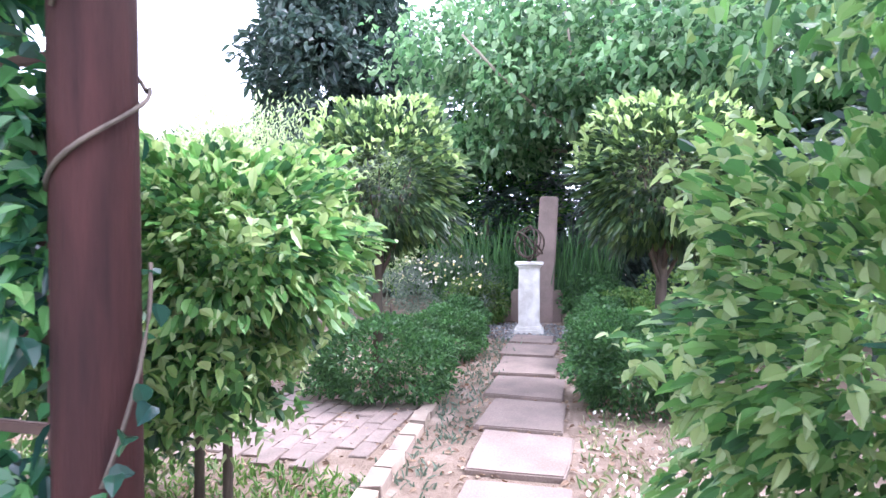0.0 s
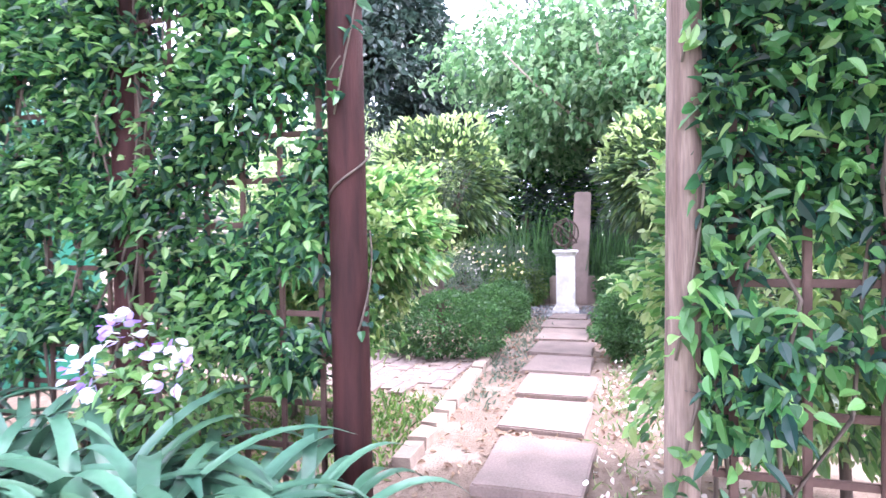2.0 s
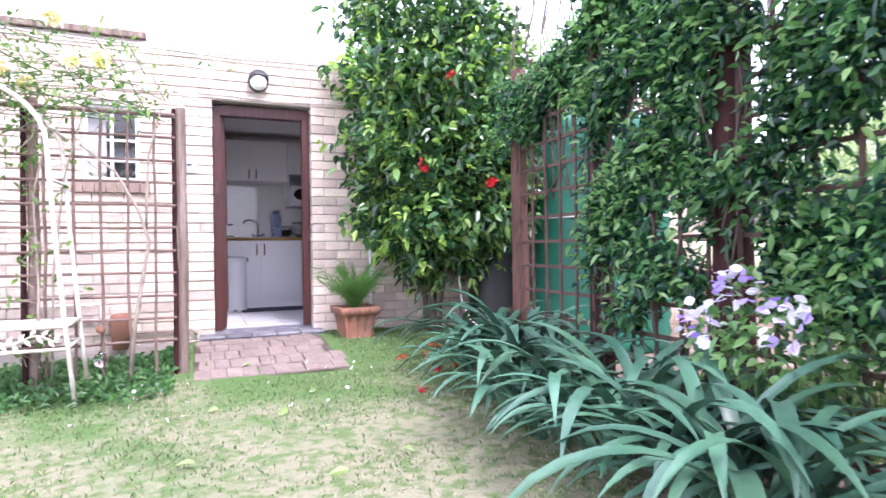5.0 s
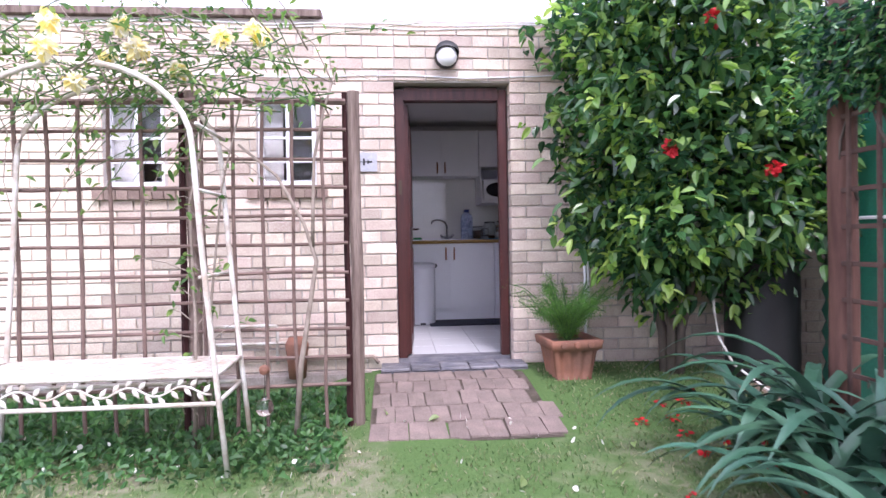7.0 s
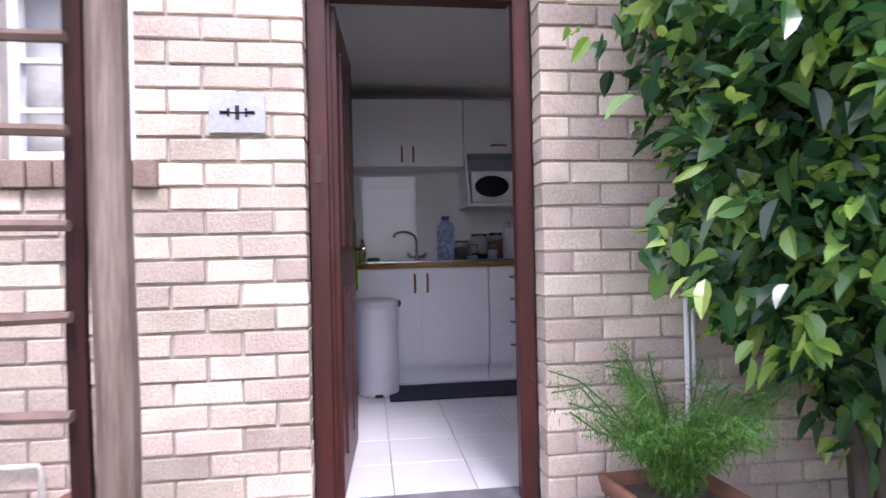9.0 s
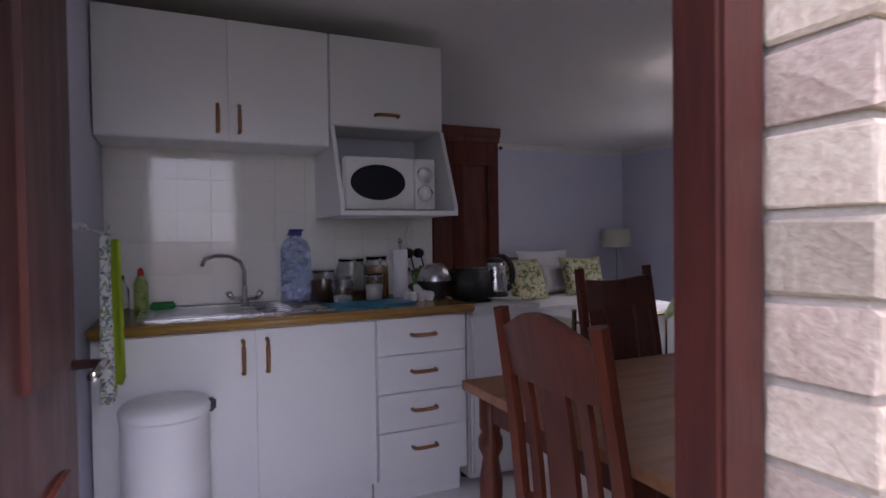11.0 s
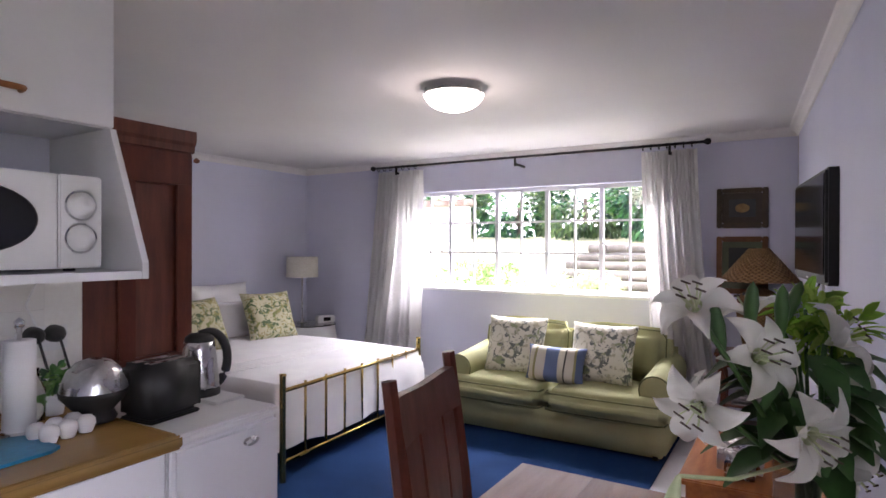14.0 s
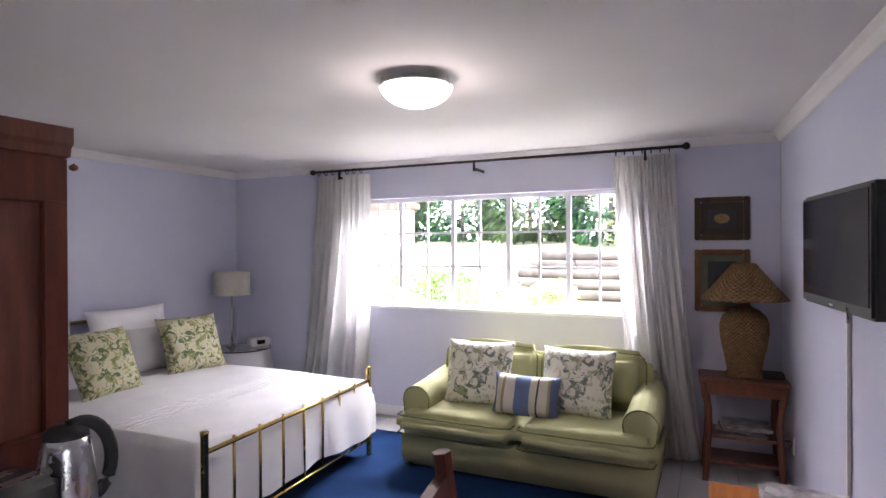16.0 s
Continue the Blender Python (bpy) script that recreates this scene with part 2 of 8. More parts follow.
def spotted(name, base, spots, scale=9.0, lo=0.52, hi=0.6, rough=0.8, stripes=False):
    """Printed cloth: blots or stripes of other colours on a ground."""
    m = bpy.data.materials.new(name)
    m.use_nodes = True
    n, l = m.node_tree.nodes, m.node_tree.links
    b = n["Principled BSDF"]
    tc = n.new("ShaderNodeTexCoord")
    out = None
    if stripes:
        sx = n.new("ShaderNodeSeparateXYZ")
        l.new(tc.outputs["Object"], sx.inputs[0])
        mu = n.new("ShaderNodeMath")
        mu.operation = "MULTIPLY_ADD"
        mu.inputs[1].default_value, mu.inputs[2].default_value = scale, 0.5
        l.new(sx.outputs[0], mu.inputs[0])
        ramp = n.new("ShaderNodeValToRGB")
        ramp.color_ramp.interpolation = "CONSTANT"
        el = ramp.color_ramp.elements
        stops = spots
        while len(el) < len(stops):
            el.new(0.5)
        for k, (p, c) in enumerate(stops):
            el[k].position, el[k].color = p, (*c, 1)
        l.new(mu.outputs[0], ramp.inputs[0])
        out = ramp.outputs[0]
    else:
        prev = None
        for k, c in enumerate(spots):
            nz = n.new("ShaderNodeTexNoise")
            nz.inputs["Scale"].default_value, nz.inputs["Detail"].default_value, nz.inputs["Distortion"].default_value = scale * (1 + 0.35 * k), 3, 1.6
            mp = n.new("ShaderNodeMapping")
            mp.inputs["Location"].default_value = (3.1 * k, 1.7 * k, 5.3 * k)
            l.new(tc.outputs["Object"], mp.inputs[0])
            l.new(mp.outputs[0], nz.inputs[0])
            mr = n.new("ShaderNodeMapRange")
            mr.inputs[1].default_value, mr.inputs[2].default_value = lo, hi
            l.new(nz.outputs[0], mr.inputs[0])
            mx = n.new("ShaderNodeMix")
            mx.data_type = "RGBA"
            l.new(mr.outputs[0], mx.inputs[0])
            if prev is None:
                mx.inputs[6].default_value = (*base, 1)
            else:
                l.new(prev, mx.inputs[6])
            mx.inputs[7].default_value = (*c, 1)
            prev = mx.outputs[2]
        out = prev
    l.new(out, b.inputs["Base Color"])
    b.inputs["Roughness"].default_value = rough
    wv = n.new("ShaderNodeTexNoise")
    wv.inputs["Scale"].default_value = 300
    bp = n.new("ShaderNodeBump")
    bp.inputs["Strength"].default_value, bp.inputs["Distance"].default_value = 0.2, 0.002
    l.new(wv.outputs[0], bp.inputs["Height"])
    l.new(bp.outputs[0], b.inputs["Normal"])
    return m


BRICK = mat("brick_clay", (0.66, 0.555, 0.465), (0.54, 0.425, 0.355), 0.9, scale=5, bump=0.75, bscale=110, var=0.28, fine=0.45)
MORTAR = mat("mortar", (0.52, 0.47, 0.43), (0.40, 0.36, 0.33), 0.95, scale=9, bump=0.5, bscale=180)
PAVER = mat("clay_paver", (0.235, 0.178, 0.155), (0.165, 0.128, 0.11), 0.9, scale=7, bump=0.7, bscale=120, var=0.09, fine=0.5)
EDGER = mat("pale_edging_brick", (0.36, 0.285, 0.23), (0.25, 0.185, 0.15), 0.9, scale=8, bump=0.6, bscale=120, var=0.2)
STONE = mat("sandstone_slab", (0.26, 0.195, 0.165), (0.185, 0.142, 0.12), 0.9, scale=4, bump=0.5, bscale=90, var=0.12, fine=0.35)
SLATE = mat("slate", (0.11, 0.11, 0.13), (0.20, 0.19, 0.20), 0.6, scale=9, bump=0.5, bscale=60, var=0.25)
WHITE_STONE = mat("whitewashed_stone", (0.72, 0.70, 0.66), (0.5, 0.47, 0.42), 0.85, scale=7, bump=0.5, bscale=80)
DARKWOOD = mat("mahogany_frame", (0.082, 0.022, 0.018), (0.045, 0.014, 0.012), 0.45, scale=5, bump=0.15, bscale=50, stretch=(6, 6, 0.7), coat=0.08, spec=0.35)
REDPOST = mat("creosoted_post", (0.046, 0.0155, 0.0145), (0.022, 0.009, 0.009), 0.75, scale=6, bump=0.6, bscale=45, stretch=(5, 5, 0.5), spec=0.2)
GREYPOST = mat("weathered_post", (0.27, 0.205, 0.17), (0.10, 0.062, 0.05), 0.85, scale=4, bump=0.9, bscale=40, stretch=(5, 5, 0.4), fine=0.55)
BROWNPOST = mat("red_brown_post", (0.135, 0.068, 0.052), (0.075, 0.036, 0.03), 0.8, scale=5, bump=0.6, bscale=45, stretch=(5, 5, 0.5), spec=0.25)
LATH = mat("lattice_lath", (0.21, 0.14, 0.115), (0.125, 0.082, 0.068), 0.85, scale=8, bump=0.5, bscale=60)
BARK = mat("bark", (0.13, 0.10, 0.08), (0.07, 0.055, 0.045), 0.95, scale=10, bump=0.9, bscale=40, stretch=(3, 3, 0.6))
PALEBARK = mat("pale_bark", (0.34, 0.28, 0.23), (0.22, 0.175, 0.14), 0.9, scale=10, bump=0.6, bscale=50)
TERRACOTTA = mat("terracotta", (0.27, 0.115, 0.072), (0.18, 0.09, 0.062), 0.8, scale=6, bump=0.3, bscale=90)
IRON_WHITE = mat("white_iron", (0.72, 0.70, 0.66), (0.45, 0.36, 0.28), 0.6, scale=10, bump=0.3, bscale=90)
RUST = mat("rusty_iron", (0.10, 0.07, 0.05), (0.055, 0.045, 0.04), 0.75, metal=0.4, scale=12, bump=0.4)
TANK = mat("green_tank_plastic", (0.015, 0.16, 0.10), (0.012, 0.12, 0.08), 0.5, scale=3, bump=0.05)
WALLPAINT = mat("lilac_wall_paint", (0.62, 0.625, 0.745), (0.58, 0.585, 0.715), 0.7, scale=1.5, bump=0.08, bscale=120, fine=0.06)
CEILPAINT = mat("ceiling_paint", (0.72, 0.69, 0.68), (0.68, 0.655, 0.645), 0.8, scale=1.2, bump=0.06, bscale=100, fine=0.05)
WHITEPAINT = mat("white_cabinet", (0.78, 0.78, 0.80), (0.74, 0.74, 0.77), 0.35, scale=2, bump=0.02, bscale=60, fine=0.04)
GLOSSTILE = mat("glazed_wall_tile", (0.80, 0.79, 0.76), (0.76, 0.75, 0.72), 0.08, scale=2, bump=0.015, bscale=8, fine=0.03, rough_var=0.03)
GROUT = mat("grout", (0.80, 0.79, 0.76), (0.77, 0.76, 0.73), 0.4)
FLOORTILE = mat("floor_tile", (0.78, 0.77, 0.78), (0.73, 0.72, 0.73), 0.22, scale=3, bump=0.03, bscale=30, fine=0.06, var=0.03)
DARKGROUT = mat("dark_grout", (0.48, 0.46, 0.45), (0.40, 0.38, 0.37), 0.9)
WORKTOP = mat("wood_laminate", (0.36, 0.21, 0.062), (0.325, 0.19, 0.056), 0.22, scale=4, bump=0.02, bscale=80, stretch=(0.6, 4, 4), fine=0.08)
HANDLE = mat("wooden_handle", (0.30, 0.12, 0.045), (0.22, 0.085, 0.03), 0.4, scale=10, bump=0.1)
DARKLATH = mat("red_brown_lath", (0.105, 0.058, 0.046), (0.06, 0.032, 0.026), 0.8, scale=8, bump=0.5, bscale=60)
SILLBRICK = mat("dark_sill_brick", (0.34, 0.255, 0.21), (0.24, 0.17, 0.14), 0.9, scale=6, bump=0.7, bscale=110, var=0.2, fine=0.4)
REDTABLE = mat("red_brown_table", (0.19, 0.062, 0.03), (0.12, 0.036, 0.018), 0.35, scale=5, bump=0.1, stretch=(5, 5, 0.8), coat=0.15)
PLASTER = mat("stained_plaster", (0.40, 0.34, 0.31), (0.28, 0.235, 0.21), 0.95, scale=5, bump=0.6, bscale=70, fine=0.4)
LOGWOOD = mat("grey_log", (0.16, 0.14, 0.12), (0.09, 0.078, 0.066), 0.9, scale=5, bump=0.7, bscale=40)
TABLEWOOD = mat("table_wood", (0.34, 0.165, 0.085), (0.26, 0.115, 0.055), 0.36, scale=4, bump=0.06, bscale=60, stretch=(0.8, 7, 7), fine=0.22, spec=0.35)
WARDROBE = mat("red_brown_wardrobe", (0.155, 0.046, 0.024), (0.085, 0.023, 0.013), 0.4, scale=5, bump=0.12, bscale=50, stretch=(6, 6, 0.7), coat=0.15)
CHAIRWOOD = mat("red_stained_wood", (0.115, 0.026, 0.012), (0.07, 0.016, 0.008), 0.40, scale=5, bump=0.1, bscale=60, stretch=(5, 5, 0.8), coat=0.05, spec=0.35)
ORANGEWOOD = mat("orange_pine", (0.52, 0.19, 0.045), (0.38, 0.11, 0.025), 0.35, scale=5, bump=0.08, stretch=(1, 6, 6))
STEEL = mat("brushed_steel", (0.62, 0.62, 0.63), (0.55, 0.55, 0.56), 0.28, metal=1.0, scale=20, bump=0.02)
CHROME = mat("chrome", (0.7, 0.7, 0.7), (0.66, 0.66, 0.66), 0.1, metal=1.0, bump=0.0)
BRASS = mat("brass", (0.50, 0.36, 0.13), (0.40, 0.28, 0.09), 0.25, metal=1.0, scale=9, bump=0.03)
BLACK = mat("black_plastic", (0.012, 0.012, 0.013), (0.018, 0.018, 0.019), 0.5, bump=0.02)
BLACKIRON = mat("black_iron", (0.015, 0.014, 0.014), (0.025, 0.022, 0.02), 0.5, metal=0.5)
SCREEN = mat("tv_screen", (0.008, 0.008, 0.010), (0.010, 0.010, 0.012), 0.12, bump=0.0, rough_var=0.02)
WHITEPLASTIC = mat("white_plastic", (0.76, 0.76, 0.76), (0.72, 0.72, 0.72), 0.35, bump=0.01, fine=0.03)
LINEN = mat("white_linen", (0.78, 0.77, 0.77), (0.72, 0.71, 0.72), 0.9, scale=5, bump=0.25, bscale=260, fine=0.08)
CURTAIN = mat("white_curtain", (0.84, 0.83, 0.82), (0.79, 0.78, 0.77), 0.9, scale=3, bump=0.2, bscale=260, fine=0.06)
SOFA = mat("green_sofa_cloth", (0.42, 0.42, 0.22), (0.36, 0.365, 0.185), 0.9, scale=4, bump=0.3, bscale=260, fine=0.12)


def let_light_through(m, col, share_):
    """Thin cloth and petals pass part of the light."""
    n, l = m.node_tree.nodes, m.node_tree.links
    t, x = n.new("ShaderNodeBsdfTranslucent"), n.new("ShaderNodeMixShader")
    t.inputs[0].default_value = (*col, 1)
    x.inputs[0].default_value = share_
    l.new(n["Principled BSDF"].outputs[0], x.inputs[1])
    l.new(t.outputs[0], x.inputs[2])
    l.new(x.outputs[0], n["Material Output"].inputs[0])


let_light_through(CURTAIN, (0.8, 0.79, 0.78), 0.5)
PIPING = mat("dark_piping", (0.16, 0.17, 0.07), (0.13, 0.14, 0.06), 0.9)
CARPET = mat("blue_carpet", (0.008, 0.036, 0.115), (0.006, 0.026, 0.085), 0.95, scale=3, bump=0.8, bscale=320, fine=0.35, spec=0.1)
MAT = mat("dark_mat", (0.025, 0.03, 0.055), (0.018, 0.021, 0.04), 0.95, scale=10, bump=0.6, bscale=260)
WOVEN = mat("woven_seagrass", (0.34, 0.19, 0.075), (0.21, 0.11, 0.04), 0.8, scale=30, bump=0.9, bscale=120, stretch=(1, 1, 4))


def weave(m, strands, rows):
    """Strands over and under one another round an upright axis, as relief, with the shade of the hollows put into the
    tone.
    """
    n, l = m.node_tree.nodes, m.node_tree.links
    tc, sep = n.new("ShaderNodeTexCoord"), n.new("ShaderNodeSeparateXYZ")
    l.new(tc.outputs["Object"], sep.inputs[0])

    def op(kind, a, c):
        q = n.new("ShaderNodeMath")
        q.operation = kind
        for i, v in enumerate((a, c)):
            if hasattr(v, "is_linked"):
                l.new(v, q.inputs[i])
            elif v is not None:
                q.inputs[i].default_value = v
        return q.outputs[0]

    ang = op("MULTIPLY", op("ARCTAN2", sep.outputs[1], sep.outputs[0]), strands)
    wave = op("MULTIPLY", op("SINE", ang, None), op("SINE", op("MULTIPLY", sep.outputs[2], rows), None))
    height = op("MULTIPLY_ADD", wave, 0.5)
    n["Bump"].inputs["Distance"].default_value = 0.012
    l.new(height, n["Bump"].inputs["Height"])
    old = n["Principled BSDF"].inputs["Base Color"].links[0].from_socket
    # colour darkens where the relief is low, as painted shade between strands
    tone = n.new("ShaderNodeMix")
    tone.data_type, tone.blend_type = "RGBA", "MULTIPLY"
    l.new(op("MULTIPLY", op("SUBTRACT", 0.6, wave), 0.5), tone.inputs[0])
    l.new(old, tone.inputs[6])
    tone.inputs[7].default_value = (0.35, 0.28, 0.22, 1)
    l.new(tone.outputs[2], n["Principled BSDF"].inputs["Base Color"])


weave(WOVEN, 34, 260)
SHADE = mat("lamp_shade_cloth", (0.66, 0.63, 0.56), (0.6, 0.57, 0.51), 0.9, bump=0.1)


def clear_film(name, tint, body, share_, rough=0.08, ripple=0.0):
    """Thin clear walls: most of the light goes straight on, tinted; the rest is a glossy skin."""
    m = bpy.data.materials.new(name)
    m.use_nodes = True
    n, l = m.node_tree.nodes, m.node_tree.links
    b = n["Principled BSDF"]
    b.inputs["Base Color"].default_value = (*body, 1)
    b.inputs["Roughness"].default_value = rough
    t, x = n.new("ShaderNodeBsdfTransparent"), n.new("ShaderNodeMixShader")
    t.inputs[0].default_value = (*tint, 1)
    x.inputs[0].default_value = share_
    if ripple:
        tc, nz, bp = n.new("ShaderNodeTexCoord"), n.new("ShaderNodeTexNoise"), n.new("ShaderNodeBump")
        nz.inputs["Scale"].default_value, nz.inputs["Detail"].default_value = 26, 4
        bp.inputs["Strength"].default_value, bp.inputs["Distance"].default_value = ripple, 0.02
        mr = n.new("ShaderNodeMapRange")
        mr.inputs[1].default_value, mr.inputs[2].default_value, mr.inputs[3].default_value, mr.inputs[4].default_value = 0.42, 0.68, share_ * 0.5, share_ * 2.2
        l.new(tc.outputs["Object"], nz.inputs[0])
        l.new(nz.outputs[0], bp.inputs["Height"])
        l.new(bp.outputs[0], b.inputs["Normal"])
        l.new(nz.outputs[0], mr.inputs[0])
        l.new(mr.outputs[0], x.inputs[0])
    l.new(t.outputs[0], x.inputs[1])
    l.new(b.outputs[0], x.inputs[2])
    l.new(x.outputs[0], n["Material Output"].inputs[0])
    return m


BOTTLE = clear_film("blue_water_bottle", (0.82, 0.87, 0.99), (0.66, 0.74, 0.96), 0.20, 0.1, 0.6)
GLASS = glassmat("clear_glass", (0.97, 0.98, 0.98))
THINGLASS = clear_film("thin_vase_glass", (0.93, 0.95, 0.95), (0.5, 0.52, 0.53), 0.10, 0.03)
PANE = glassmat("window_pane", (0.99, 0.99, 0.99))
LEAF_JASMINE = leafmat("jasmine_leaf", [(0.035, 0.085, 0.045), (0.07, 0.17, 0.065), (0.12, 0.27, 0.085), (0.18, 0.34, 0.11), (0.28, 0.42, 0.18)], 0.35, 0.42)
LEAF_JASMINE_PALE = leafmat("pale_jasmine_leaf", [(0.03, 0.075, 0.04), (0.07, 0.16, 0.06), (0.14, 0.27, 0.095), (0.24, 0.38, 0.14), (0.36, 0.48, 0.24)], 0.3, 0.5)
LEAF_VINE = leafmat("trellis_vine_leaf", [(0.014, 0.04, 0.036), (0.022, 0.065, 0.044), (0.034, 0.105, 0.05), (0.06, 0.18, 0.06), (0.12, 0.27, 0.09)], 0.25)
LEAF_CAMELLIA = leafmat("camellia_leaf", [(0.016, 0.048, 0.024), (0.028, 0.082, 0.034), (0.048, 0.13, 0.044), (0.09, 0.20, 0.058), (0.22, 0.36, 0.09)], 0.25, 0.28, 0.6)
LEAF_SHOOT = leafmat("camellia_shoot_leaf", [(0.16, 0.30, 0.06), (0.26, 0.42, 0.09), (0.40, 0.52, 0.15)], 0.25, 0.45)
LEAF_BAY = leafmat("bay_leaf", [(0.025, 0.05, 0.03), (0.04, 0.08, 0.035), (0.075, 0.13, 0.05), (0.16, 0.23, 0.08)], 0.3)
LEAF_NEW = leafmat("new_growth_leaf", [(0.19, 0.28, 0.095), (0.28, 0.38, 0.15), (0.38, 0.46, 0.22)], 0.4, 0.45)
LEAF_BOX = leafmat("box_leaf", [(0.035, 0.09, 0.035), (0.06, 0.15, 0.05), (0.1, 0.22, 0.07)], 0.45)
LEAF_TREE = leafmat("maple_leaf", [(0.045, 0.10, 0.05), (0.09, 0.19, 0.085), (0.17, 0.295, 0.14), (0.31, 0.42, 0.25)], 0.4, 0.5)
LEAF_DARK = leafmat("dark_tree_leaf", [(0.022, 0.042, 0.038), (0.035, 0.065, 0.05), (0.055, 0.09, 0.065)], 0.45, 0.25)
LEAF_PALE = leafmat("pale_shrub_leaf", [(0.24, 0.32, 0.14), (0.34, 0.42, 0.22), (0.42, 0.5, 0.3)], 0.6, 0.5)
LEAF_GREY = leafmat("grey_shrub_leaf", [(0.10, 0.14, 0.10), (0.16, 0.20, 0.15)], 0.7)
LEAF_FERN = leafmat("fern_leaf", [(0.08, 0.2, 0.04), (0.14, 0.3, 0.06)], 0.5, 0.45)
LEAF_ROSE = leafmat("rose_leaf", [(0.05, 0.12, 0.03), (0.1, 0.2, 0.05), (0.2, 0.28, 0.09)], 0.45, 0.4)
GRASS = leafmat("grass_blade", [(0.06, 0.115, 0.04), (0.11, 0.19, 0.065), (0.2, 0.24, 0.11), (0.33, 0.30, 0.2)], 0.7, 0.35)
LITTER = leafmat("leaf_litter", [(0.12, 0.07, 0.045), (0.24, 0.16, 0.11), (0.36, 0.27, 0.19), (0.18, 0.10, 0.06)], 0.9, 0.1)
AGA = mat("strap_leaf", (0.068, 0.155, 0.095), (0.035, 0.105, 0.065), 0.34, scale=3, bump=0.1, bscale=40, stretch=(1, 1, 1), var=0.3)
PETAL_W = mat("white_petal", (0.80, 0.79, 0.76), (0.74, 0.74, 0.70), 0.6, scale=8, bump=0.15, bscale=40, fine=0.05)
let_light_through(PETAL_W, (0.9, 0.9, 0.86), 0.55)
PETAL_RED = mat("red_petal", (0.6, 0.015, 0.02), (0.45, 0.01, 0.015), 0.6, bump=0.05)
PETAL_ORANGE = mat("orange_petal", (0.75, 0.09, 0.02), (0.6, 0.05, 0.015), 0.6, bump=0.05)
PETAL_MIX = leafmat("violet_and_white_petal", [(0.75, 0.73, 0.8), (0.8, 0.78, 0.82), (0.42, 0.28, 0.7), (0.28, 0.14, 0.55)], 0.7, 0.3)
PETAL_YELLOW = leafmat("yellow_petal", [(0.78, 0.66, 0.2), (0.8, 0.74, 0.45), (0.8, 0.78, 0.66), (0.8, 0.79, 0.72)], 0.7, 0.3)
DAISY = leafmat("daisy_petal", [(0.75, 0.74, 0.7), (0.7, 0.68, 0.62), (0.6, 0.45, 0.4)], 0.8, 0.2)
LILY_GREEN = mat("lily_green", (0.05, 0.13, 0.03), (0.03, 0.09, 0.025), 0.45, bump=0.05)
PALEGREEN = mat("bud_green", (0.45, 0.55, 0.28), (0.6, 0.63, 0.45), 0.5, bump=0.05)
# ---- ground ----
def smooth01(t):
    t = min(1.0, max(0.0, t))
    return t * t * (3 - 2 * t)


def ground_z(x, y):
    """Lawn and beds, with the bank that rises behind the end of the house."""
    z = -0.21 + 0.06 * smooth01((y + 3.5) / 3.0) * smooth01((2.5 - x) / 1.5)
    z += 0.105 * smooth01((y + 1.5) / 1.3) * smooth01((x + 0.95) / 0.3) * smooth01((3.0 - x) / 0.8)
    bank = smooth01((x - 5.2) / 0.6) * smooth01((y + 0.3) / 1.3)
    z += bank * (0.98 + 0.9 * smooth01((x - 8.0) / 7.0))
    return z


